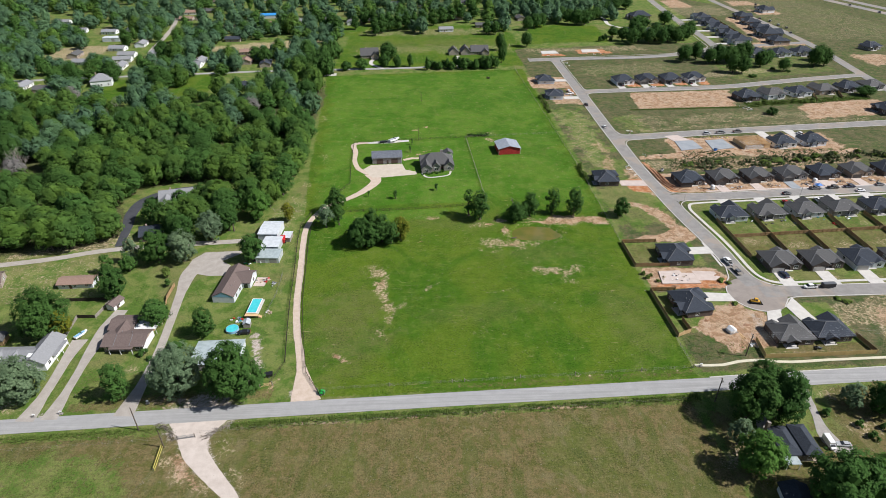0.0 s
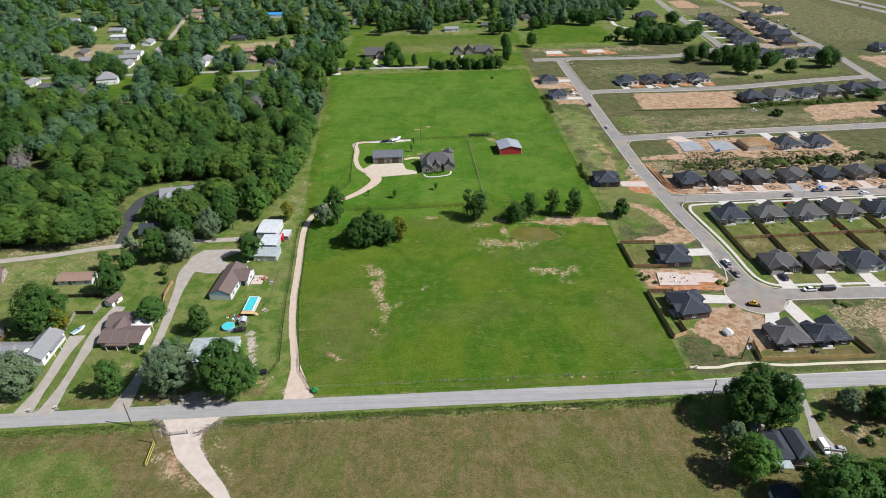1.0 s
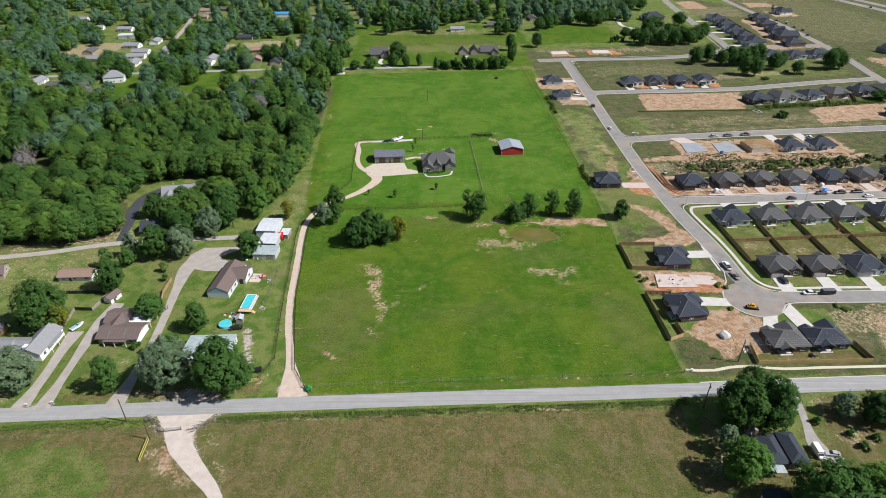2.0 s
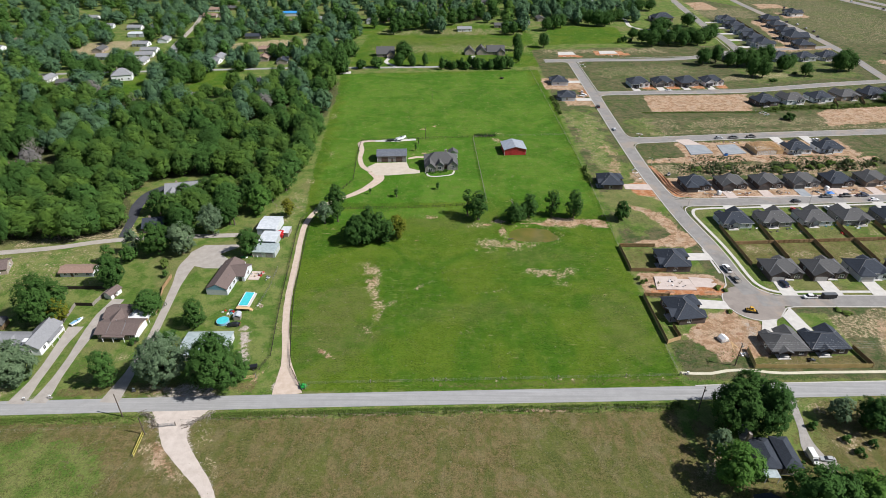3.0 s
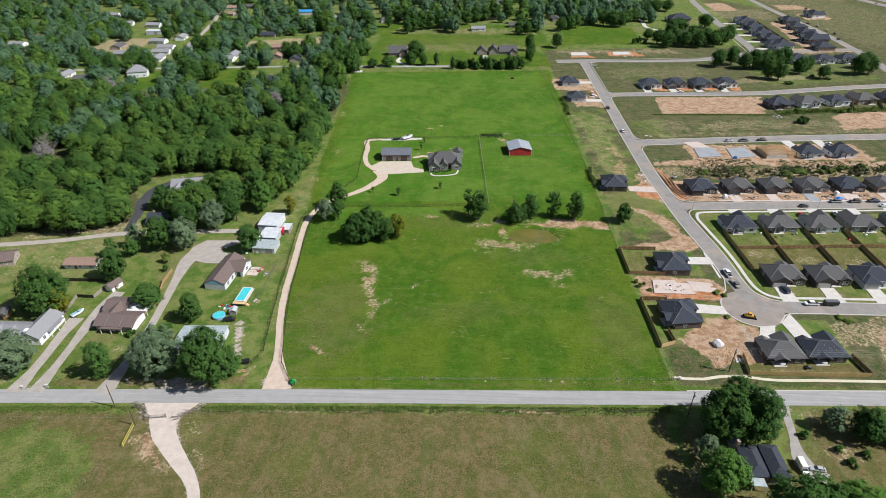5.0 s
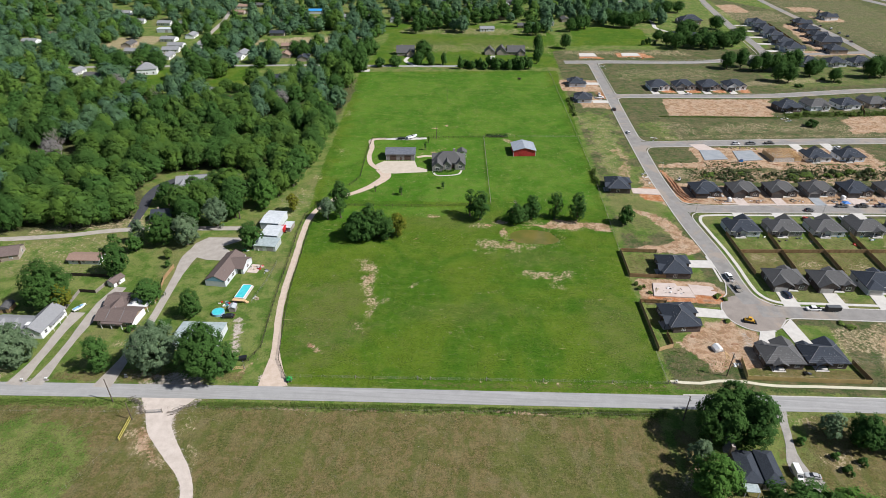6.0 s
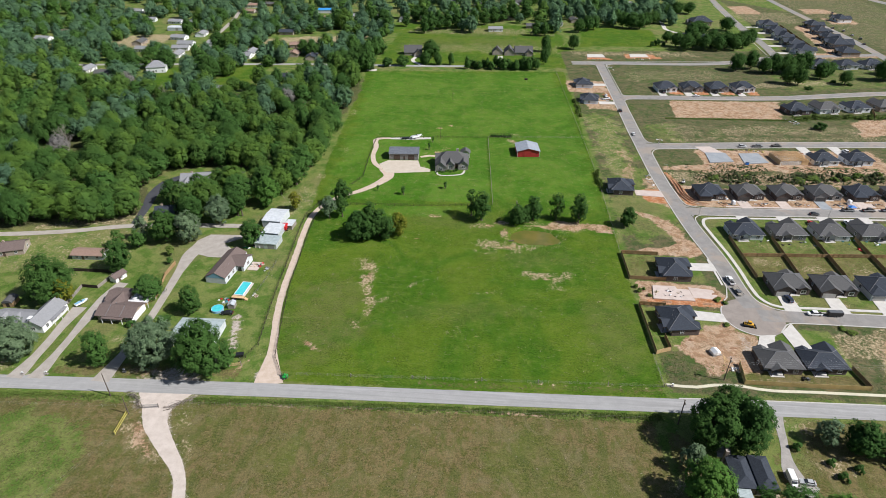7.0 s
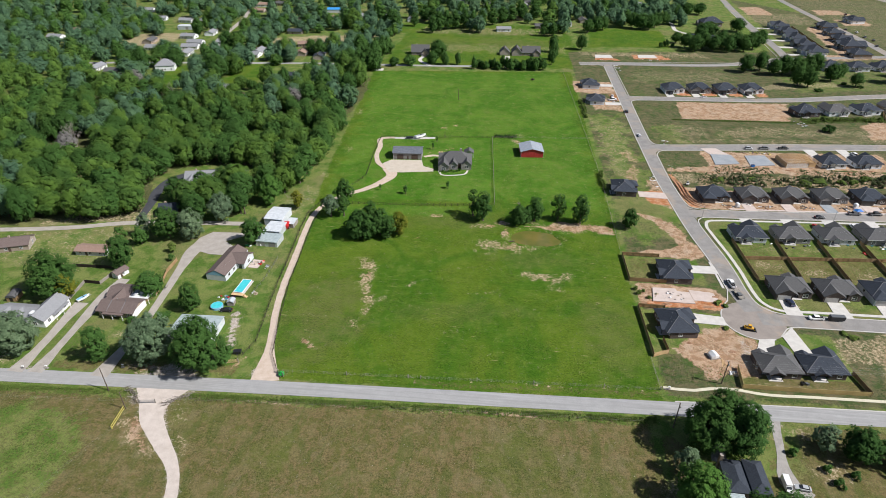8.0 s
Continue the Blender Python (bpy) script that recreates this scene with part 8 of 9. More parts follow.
def street_lamp(x, y, rz):
    ob = thing("street_lamp", x, y, rz, "slim street lamp at the estate corner", "street lamp", "street lamps")
    part("pole", Shape().tube((0, 0, -0.2), (0, 0, 6.2), 0.09, 0.06, 8), M_STEEL, ob)
    part("arm", Shape().tube((0, 0, 6.1), (1.6, 0, 6.4), 0.05), M_STEEL, ob)
    part("lamp_head", Shape().box(1.4, -0.14, 6.34, 2.1, 0.14, 6.48), M_STEEL, ob)


street_lamp(130.0, 256.2, 180)
street_lamp(125.0, 302, 180)
street_lamp(190, 258.2, 90)

# ---------------------------------------------------------------- vehicles


def loft(sections, c=0.08):
    """A body through chamfered rectangles: (x, half width, low, high)."""
    s = Shape()
    pts, n = [], 8
    for x, hw, a, b in sections:
        k = min(c, (b - a) * 0.3, hw * 0.3)
        pts += [(x, -hw + k, a), (x, hw - k, a), (x, hw, a + k), (x, hw, b - k), (x, hw - k, b), (x, -hw + k, b), (x, -hw, b - k), (x, -hw, a + k)]
    m = len(sections)
    idx = [(i * n + j, (i + 1) * n + j, (i + 1) * n + (j + 1) % n, i * n + (j + 1) % n) for i in range(m - 1) for j in range(n)]
    idx += [tuple(range(n)), tuple(range((m - 1) * n + n - 1, (m - 1) * n - 1, -1))]
    return s.faces(pts, idx)


def wheels(ob, xs, hw, r=0.35):
    if ("wheel", r) not in _kit:
        _kit[("wheel", r)] = (Shape().tube((0, -0.12, 0), (0, 0.12, 0), r, n=14).mesh("wheel", M_BLACK), Shape().tube((0, -0.13, 0), (0, 0.13, 0), r * 0.6, n=10).mesh("rim", M_RIM))
    a, b = _kit[("wheel", r)]
    for x in xs:
        for y in (-hw, hw):
            part("rim", b, None, part("wheel", a, None, ob, at=(x, y, r)))


def vehicle(x, y, rz, kind, colour, label, z=0.07):
    """A parked car, nose towards +x at rz 0."""
    ob = thing({"pickup": "pickup_truck", "van": "box_van", "suv": "suv"}.get(kind, "car"), x, y, rz, label, {"pickup": "truck", "van": "van"}.get(kind, "car"), "parked vehicles", z)
    p = PAINT[colour]
    if kind == "pickup":
        part("body", loft([(-2.9, 0.92, 0.45, 1.05), (-2.8, 0.97, 0.4, 1.1), (1.6, 0.97, 0.4, 1.12), (2.7, 0.93, 0.42, 1.08), (2.9, 0.85, 0.5, 0.9)]), p, ob)
        part("cabin_glass", loft([(-0.9, 0.82, 1.1, 1.75), (1.1, 0.80, 1.1, 1.8), (1.75, 0.78, 1.08, 1.2)]), M_GLASS, ob)
        part("cabin_roof", loft([(-0.95, 0.76, 1.74, 1.86), (1.05, 0.74, 1.76, 1.9)]), p, ob)
        part("cargo_bed", Shape().box(-2.75, -0.82, 1.08, -1.0, 0.82, 1.13), M_BLACK, ob)
        wheels(ob, (-1.85, 1.9), 0.86, 0.4)
        nose, tail, zz = 2.86, -2.92, 0.85
    elif kind == "van":
        part("body", loft([(-3.0, 1.0, 0.5, 2.6), (-2.9, 1.05, 0.45, 2.7), (1.5, 1.05, 0.45, 2.7), (1.6, 1.0, 0.45, 2.55)]), p, ob)
        part("cab", loft([(1.55, 0.98, 0.45, 2.05), (2.3, 0.96, 0.45, 1.6), (3.0, 0.92, 0.45, 1.15), (3.1, 0.85, 0.5, 1.0)]), p, ob)
        part("windscreen", loft([(1.7, 0.9, 1.3, 2.0), (2.45, 0.86, 1.2, 1.62)]), M_GLASS, ob)
        wheels(ob, (-2.0, 2.2), 0.92, 0.38)
        nose, tail, zz = 3.08, -3.02, 0.8
    else:
        tall = 1.72 if kind == "suv" else 1.42
        belt = 1.05 if kind == "suv" else 0.92
        part("body", loft([(-2.3, 0.82, 0.45, belt - 0.1), (-2.2, 0.9, 0.35, belt), (1.0, 0.92, 0.32, belt + 0.02), (2.1, 0.88, 0.35, belt - 0.14), (2.35, 0.75, 0.45, belt - 0.3)]), p, ob)
        back = -2.0 if kind == "suv" else -1.75
        part("cabin_glass", loft([(back, 0.76, belt - 0.02, belt + 0.12), (back + 0.4, 0.72, belt - 0.02, tall - 0.04), (0.3, 0.70, belt - 0.02, tall - 0.04), (1.15, 0.72, belt - 0.04, belt + 0.08)]), M_GLASS, ob)
        part("roof_panel", loft([(back + 0.45, 0.68, tall - 0.06, tall), (0.25, 0.66, tall - 0.06, tall)]), p, ob)
        wheels(ob, (-1.45, 1.4), 0.8, 0.34)
        nose, tail, zz = 2.3, -2.32, 0.68
    for sy in (-0.6, 0.6):
        part("headlight", Shape().box(nose - 0.1, sy - 0.16, zz - 0.09, nose + 0.05, sy + 0.16, zz + 0.07), M_TRIM, ob)
        part("tail_light", Shape().box(tail - 0.03, sy - 0.14, zz, tail + 0.12, sy + 0.14, zz + 0.2), PAINT["red"], ob)
    return ob


vehicle(127.0, 200.8, 95, "pickup", "white", "white pickup hitched to a flatbed trailer")
_t = thing("flatbed_trailer", 127.6, 193.8, 98, "black flatbed trailer with timber deck and loose cargo", "trailer", z=0.07)
part("deck", Shape().box(-3.0, -1.0, 0.65, 2.6, 1.0, 0.75), M_WOOD_GRAY, _t)
part("side_rail", Shape().tube((-3, -1, 1.15), (2.6, -1, 1.15), 0.04).tube((-3, -1, 0.7), (-3, -1, 1.15), 0.04).tube((2.6, -1, 0.7), (2.6, -1, 1.15), 0.04), M_BLACK, _t)
part("side_rail", Shape().tube((-3, 1, 1.15), (2.6, 1, 1.15), 0.04).tube((-3, 1, 0.7), (-3, 1, 1.15), 0.04).tube((2.6, 1, 0.7), (2.6, 1, 1.15), 0.04), M_BLACK, _t)
part("hitch", Shape().tube((2.6, 0, 0.6), (4.0, 0, 0.55), 0.06), M_BLACK, _t)
part("cargo", Shape().box(-1.6, -0.7, 0.75, 0.4, 0.6, 1.3), PAINT["gray"], _t)
wheels(_t, (-0.8, 0.1), 1.05, 0.34)
vehicle(145.4, 190.2, 95, "suv", "navy", "dark blue car parked on a concrete driveway", 0.11)
larger(vehicle(151.2, 181.7, 182, "pickup", "white", "white pickup hitched to a black box trailer"), 0.9)
_t = thing("box_trailer", 158.2, 181.8, 182, "black enclosed cargo trailer behind a pickup", "trailer", z=0.07)
part("body", loft([(-3.0, 1.0, 0.45, 2.3), (2.6, 1.0, 0.45, 2.3), (3.1, 0.5, 0.5, 2.1)]), PAINT["black"], _t)
part("roof", Shape().box(-2.9, -0.9, 2.28, 2.5, 0.9, 2.33), PAINT["gray"], _t)
part("hitch", Shape().tube((3.0, 0, 0.5), (4.2, 0, 0.5), 0.06), M_BLACK, _t)
wheels(_t, (-0.7, 0.2), 0.98, 0.34)
larger(_t, 0.9)
_t = thing("loader", 124.8, 172.9, 350, "orange-yellow compact construction loader on the asphalt bend", "loader", z=0.07)
part("chassis", loft([(-1.6, 0.6, 0.5, 1.2), (0.6, 0.65, 0.45, 1.3), (1.5, 0.6, 0.5, 1.1)]), PAINT["yellow"], _t)
part("cab", loft([(-0.5, 0.55, 1.2, 2.2), (0.7, 0.5, 1.2, 2.1)]), PAINT["yellow"], _t)
part("cab_glass", Shape().box(-0.3, -0.57, 1.4, 0.5, 0.57, 2.0), M_GLASS, _t)
for _yy in (-0.75, 0.75):
    part("track", loft([(-1.9, 0.18, 0.15, 0.6), (-1.6, 0.22, 0.0, 0.8), (1.3, 0.22, 0.0, 0.8), (1.6, 0.18, 0.15, 0.6)]), M_BLACK, _t, at=(0, _yy, 0))
    part("lift_arm", Shape().tube((-1.4, _yy * 0.8, 1.3), (1.9, _yy * 0.8, 0.5), 0.1), PAINT["yellow"], _t)
part("bucket", loft([(1.9, 1.0, 0.1, 0.75), (2.6, 1.0, 0.05, 0.2)]), M_BLACK, _t)
vehicle(185.6, 262.0, 3, "car", "black", "black car on the estate street")
vehicle(225.4, 264.0, 3, "car", "white", "white car on the estate street")
vehicle(203.6, 267.4, 3, "pickup", "gray", "gray work truck parked beside the lots")
vehicle(213.4, 268.0, 3, "pickup", "black", "dark pickup parked beside the lots")
vehicle(222.6, 268.8, 3, "pickup", "navy", "dark pickup parked beside the lots")
vehicle(240.0, 270.6, 3, "car", "gray", "gray car parked beside the lots")
vehicle(179.8, 252.4, 92, "car", "red", "red car on a pale concrete driveway", 0.14)
vehicle(196.8, 254.0, 92, "suv", "white", "white car on a pale concrete driveway", 0.14)
vehicle(200.4, 255.0, 92, "car", "silver", "silver car on a pale concrete driveway", 0.14)
vehicle(180.2, 347.0, 6, "suv", "silver", "silver car parked at the building plots")
vehicle(189.4, 348.0, 6, "pickup", "gray", "gray pickup parked at the building plots")
vehicle(200.9, 349.4, 6, "pickup", "black", "dark pickup parked at the building plots")
vehicle(238.4, 343.2, 100, "pickup", "white", "white work truck beside the new house")
vehicle(117.8, 406.4, 95, "suv", "black", "dark car on the long estate street")
vehicle(118.8, 361.6, 92, "car", "white", "white car on the long estate street")
vehicle(113.0, 441.0, 80, "car", "white", "white car beside a new house")
vehicle(112.0, 432.6, 20, "pickup", "white", "white pickup beside a new house")
vehicle(157.2, 452.4, 95, "suv", "black", "black car before a new house", 0.14)
vehicle(196.4, 455.2, 95, "suv", "black", "black car before a new house", 0.14)
vehicle(180.0, 446.0, 5, "car", "white", "white car on the third estate street")
vehicle(213.6, 456.0, 95, "car", "black", "black car before a new house", 0.14)
for _x, _y, _c in ((396, 708, "black"), (401, 694, "white"), (399, 672, "silver"), (400, 657, "gray"), (391, 632, "black"), (437, 800, "black"), (430, 786, "gray"), (556, 790, "black"), (561, 740, "navy"), (548, 845, "white")):
    vehicle(_x, _y, 80, "suv", _c, "car parked along a far estate street")
larger(vehicle(113.4, 107.2, 268, "van", "white", "white box van on the gravel drive"), 0.78)
larger(vehicle(117.4, 106.7, 172, "car", "silver", "silver-white sedan on the gravel drive"), 0.86)
vehicle(-64.4, 162.6, 185, "car", "black", "black car beside the round pool")
vehicle(-43.6, 549.0, 100, "suv", "gray", "dark car before a far house")


def boat(x, y, rz, label, tarp=False):
    ob = thing("motor_boat", x, y, rz, label, "boat")
    part("hull", loft([(-2.8, 0.95, 0.7, 1.35), (0.5, 1.05, 0.6, 1.4), (2.0, 0.7, 0.75, 1.45), (3.0, 0.12, 1.15, 1.5)]), PAINT["white"], ob)
    part("deck", loft([(-2.6, 0.8, 1.34, 1.42), (0.4, 0.85, 1.38, 1.46), (1.9, 0.5, 1.42, 1.5)]), PAINT["sky"] if not tarp else PAINT["silver"], ob)
    part("windscreen", loft([(0.1, 0.7, 1.4, 1.9), (0.6, 0.6, 1.4, 1.5)]), M_GLASS, ob)
    part("trailer_frame", Shape().tube((-2.6, -0.6, 0.55), (3.6, 0, 0.5), 0.06).tube((-2.6, 0.6, 0.55), (3.6, 0, 0.5), 0.06), M_STEEL, ob)
    wheels(ob, (-1.2,), 0.9, 0.33)
    return ob


larger(boat(-121.4, 163.6, 62, "white and blue motor boat on its trailer"), 0.84)
larger(boat(-17.2, 343.2, 40, "white motor boat on its trailer behind the workshop", True), 1.3)
_t = thing("utility_trailer", -23.6, 341.2, 10, "dark utility trailer on the gravel strip", "trailer")
part("bed", Shape().box(-2.2, -1.0, 0.5, 2.2, 1.0, 1.1), PAINT["black"], _t)
wheels(_t, (0.0,), 1.1, 0.34)
_t = thing("dump_trailer", -51.0, 141.0, 10, "small black dump trailer on the grass", "trailer")
part("bed", loft([(-1.4, 0.8, 0.5, 1.2), (1.2, 0.85, 0.5, 1.35)]), PAINT["black"], _t)
wheels(_t, (0.0,), 0.95, 0.3)
_t = thing("garden_tractor", -62.6, 225.6, 95, "red tarpaulin-covered tractor beside the sheds", "tractor")
part("body", loft([(-1.6, 0.7, 0.5, 1.5), (0.4, 0.8, 0.5, 1.9), (1.8, 0.5, 0.5, 1.2)]), PAINT["red"], _t)
larger(_t, 1.5)
wheels(_t, (-1.0, 1.2), 0.8, 0.45)

# ---------------------------------------------------------------- pools and yard clutter
_t = thing("swimming_pool", -63.9, 177.2, -3, "rectangular above-ground pool of bright turquoise water", "pool")
_t.matrix_basis = _t.matrix_basis @ Matrix.Diagonal((0.78, 0.95, 1, 1))
part("shell", Shape().box(-2.4, -4.6, 0, -2.15, 4.6, 1.3).box(2.15, -4.6, 0, 2.4, 4.6, 1.3).box(-2.15, -4.6, 0, 2.15, -4.35, 1.3).box(-2.15, 4.35, 0, 2.15, 4.6, 1.3), M_TRIM, _t)
part("water", Shape().box(-2.15, -4.35, 0.1, 2.15, 4.35, 1.2), M_POOL, _t)
part("deck", Shape().box(2.45, -4.8, 1.0, 3.6, 4.2, 1.15), M_CONC, _t)
part("deck", Shape().box(-2.6, -6.4, 1.0, 3.6, -4.85, 1.15), M_WOOD_NEW, _t, "new pine pool deck")
part("steps", Shape().box(3.7, -6.2, 0, 5.2, -5.0, 0.4).box(3.65, -6.2, 0.4, 4.4, -5.0, 0.8), M_WOOD_NEW, _t)
_t = thing("swimming_pool", -68.9, 164.6, 0, "round above-ground pool of bright blue water", "pool")
_ring = arc(0, 0, 2.75, 0, 351, 30)
part("shell", Shape().prism(_ring, 0, 1.15), PAINT["sky"], _t)
part("water", Shape().prism(arc(0, 0, 2.55, 0, 351, 30), 0.2, 1.17), M_POOL, _t)
part("ladder", Shape().tube((-2.4, -1.6, 0), (-2.0, -1.3, 1.6), 0.04).tube((-2.8, -1.2, 0), (-2.4, -0.9, 1.6), 0.04).tube((-2.3, -1.5, 0.6), (-2.7, -1.1, 0.6), 0.03).tube((-2.15, -1.4, 1.1), (-2.55, -1.0, 1.1), 0.03), M_STEEL, _t)
larger(_t, 0.82)
_t = thing("pump_shed", -64.2, 167.0, 5, "small gray hut beside the pool", "garden shed")
part("wall", Shape().box(-1.2, -1.3, 0, 1.2, 1.3, 1.7), M_WOOD_GRAY, _t)
_r = Shape()
gable(_r, None, -1.2, -1.3, 1.2, 1.3, 1.7, 0.5, "y", 0.15)
part("roof", _r, M_TIN, _t)


def clutter(x, y, w, d, n, seed, label, cols):
    """Yard toys, chairs and boxes, each a thing of its own."""
    r = random.Random(seed)
    for i in range(n):
        ob = thing("yard_item", x + r.uniform(-w, w), y + r.uniform(-d, d), r.uniform(0, 180), label, "yard clutter", "yard clutter")
        a, b, c = r.uniform(0.25, 0.7), r.uniform(0.2, 0.5), r.uniform(0.3, 0.9)
        m = PAINT[r.choice(cols)]
        part("base", loft([(-a, b * 0.9, 0.0, c * 0.45), (a, b, 0.0, c * 0.5)]), m, ob)
        part("back", loft([(-a, b * 0.8, c * 0.45, c), (-a * 0.6, b * 0.7, c * 0.45, c * 0.9)]), m, ob)


clutter(-68.0, 170.2, 3.0, 1.6, 16, 1, "heap of bright garden toys beside the pool", ("white", "pink", "silver", "navy", "teal", "red"))
clutter(-65.2, 195.0, 2.6, 1.8, 14, 2, "outdoor chairs and toys on the patio", ("pink", "tan", "tan", "white", "gray", "red"))
clutter(-58.4, 174.6, 1.2, 1.0, 6, 3, "pale garden furniture beside the deck", ("white", "tan"))
clutter(-60.0, 192.6, 0.8, 1.6, 5, 4, "gray garden gear by the fence", ("gray", "silver"))
clutter(-72.0, 208.4, 5.0, 0.8, 8, 5, "planters along the shed wall", ("tan", "white", "green"))
clutter(-131.0, 160.2, 1.8, 1.0, 4, 6, "chairs on the white house terrace", ("white", "gray"))
clutter(101.2, 190.8, 6.4, 3.0, 26, 7, "building debris on the foundation slab", ("black", "gray", "tan", "white"))
clutter(112.6, 149.4, 1.2, 1.2, 8, 8, "stacked building leftovers on the lot", ("silver", "white", "tan"))
clutter(156.0, 273.0, 1.4, 2.0, 8, 9, "bags and barrels on a building plot", ("white", "silver", "gray"))
clutter(205.0, 271.4, 3.0, 0.9, 8, 10, "covered stacks of building material", ("tarp", "white", "tarp"))
clutter(120.0, 549.0, 5.0, 2.0, 8, 21, "building supplies beside a new slab", ("white", "tan", "orange"))
clutter(162.0, 553.0, 8.0, 2.0, 10, 22, "building supplies beside a new slab", ("white", "tan", "orange"))
clutter(148.0, 275.5, 1.2, 1.2, 5, 23, "pale plastic tanks and pallets on a plot", ("white", "silver"))
clutter(207.0, 274.5, 1.2, 0.8, 3, 24, "white tanks before a new house", ("white",))
clutter(133.0, 352.0, 2.0, 3.0, 8, 25, "pale rubble scattered on the verge", ("white", "tan"))
clutter(128.5, 520.0, 2.0, 10.0, 10, 26, "pale rubble scattered on the verge", ("white", "tan"))
clutter(228.0, 396.0, 4.0, 5.0, 14, 27, "pale rubble scattered beside the houses", ("white", "tan", "silver"))
clutter(182.0, 341.5, 8.0, 1.6, 22, 11, "stacked lumber and building supplies", ("brightyellow", "tan", "tan", "white"))
clutter(240.0, 341.0, 4.0, 1.2, 6, 12, "building supplies near a new house", ("white", "gray", "red"))
clutter(111.5, 432.0, 4.0, 4.0, 18, 13, "building waste beside a new house", ("white", "tan", "gray"))
clutter(114.8, 292.0, 1.4, 10.0, 12, 14, "scattered building waste on the verge", ("white", "tan"))
clutter(131.4, 154.0, 3.0, 0.2, 1, 15, "garden gear on the lawn", ("gray",))
clutter(134.0, 147.0, 2.0, 0.6, 4, 16, "heap of garden gear in the back yard", ("tan", "gray", "black"))
clutter(197.0, 236.5, 14.0, 2.5, 8, 17, "patio chairs and toys behind the house", ("white", "gray", "teal"))
clutter(160.0, 233.5, 14.0, 2.0, 8, 18, "patio chairs and toys behind the house", ("white", "gray", "black"))
clutter(191.0, 231.0, 0.6, 0.6, 3, 19, "bright red play toy on grass", ("red",))
for _i in range(7):
    clutter(145.6 + 19.2 * _i, 270.0 + 1.35 * _i, 3.4, 1.8, 7, 60 + _i, "building rubble before a new house", ("tan", "gray", "white", "silver", "black"))
# tarped pallet on the dirt lot
_t = thing("tarped_pallet", 108.4, 157.0, 20, "white plastic-wrapped pallet of bricks on bare soil", "pallet")
part("stack", loft([(-1.6, 1.2, 0.15, 1.2), (-0.4, 1.5, 0.15, 2.0), (0.8, 1.3, 0.15, 1.7), (1.6, 0.9, 0.15, 0.8)], 0.3), PAINT["white"], _t)
part("pallet", Shape().box(-1.8, -1.5, 0, 1.8, 1.5, 0.15), M_WOOD_GRAY, _t)
for _i in range(4):
    _p = thing("plank", 110.4 + 0.3 * _i, 153.8 + 0.2 * _i, 80 + 9 * _i, "loose timber plank on bare soil", "plank", "loose planks")
    part("board", Shape().box(-1.8, -0.1, 0.02 + 0.04 * _i, 1.8, 0.1, 0.06 + 0.04 * _i), M_WOOD_NEW, _p)
# tent, tanks and machines of the building plots
_t = thing("canopy_tent", 205.6, 268.4, 4, "blue pop-up canopy tent before the new houses", "tent")
part("canopy", Shape().poly([(-1.7, -1.5, 2.1), (1.7, -1.5, 2.1), (0, 0, 2.9)]).poly([(1.7, -1.5, 2.1), (1.7, 1.5, 2.1), (0, 0, 2.9)]).poly([(1.7, 1.5, 2.1), (-1.7, 1.5, 2.1), (0, 0, 2.9)]).poly([(-1.7, 1.5, 2.1), (-1.7, -1.5, 2.1), (0, 0, 2.9)]), PAINT["blue"], _t)
for _x, _y in ((-1.6, -1.4), (1.6, -1.4), (1.6, 1.4), (-1.6, 1.4)):
    part("leg", Shape().tube((_x, _y, 0), (_x, _y, 2.15), 0.04), M_STEEL, _t)
for _x, _y, _rz in ((150.3, 269.7, 8), (208.0, 275.6, 15)):
    _t = thing("water_tank", _x, _y, _rz, "white plastic water tank on a timber pallet", "tank", "water tanks")
    part("tank", loft([(-0.9, 0.75, 0.15, 1.9), (-0.6, 0.95, 0.15, 2.2), (0.6, 0.95, 0.15, 2.2), (0.9, 0.75, 0.15, 1.9)], 0.25), PAINT["white"], _t)
    part("pallet", Shape().box(-1.0, -1.0, 0, 1.0, 1.0, 0.15), M_WOOD_GRAY, _t)
_t = thing("loader", 132.0, 292.7, 60, "small white and gray loader on bare soil", "loader")
part("chassis", loft([(-1.3, 0.55, 0.4, 1.1), (0.6, 0.6, 0.35, 1.2), (1.2, 0.5, 0.4, 0.9)]), PAINT["white"], _t)
part("cab", loft([(-0.6, 0.5, 1.1, 2.0), (0.5, 0.45, 1.1, 1.9)]), PAINT["gray"], _t)
part("bucket", loft([(1.5, 0.9, 0.1, 0.65), (2.1, 0.9, 0.05, 0.2)]), M_BLACK, _t)
for _yy in (-0.65, 0.65):
    part("lift_arm", Shape().tube((-1.0, _yy, 1.2), (1.6, _yy, 0.45), 0.08), PAINT["white"], _t)
wheels(_t, (-0.8, 0.7), 0.68, 0.36)
_t = thing("waste_bin", 174.0, 320.4, 10, "blue waste bin beside a new slab", "bin")
part("body", loft([(-0.8, 0.55, 0.1, 1.3), (0.8, 0.6, 0.1, 1.4)], 0.1), PAINT["blue"], _t)
part("lid", Shape().box(-0.85, -0.6, 1.4, 0.85, 0.6, 1.48), PAINT["navy"], _t)
# heaps and ridges of dug soil on the building plots


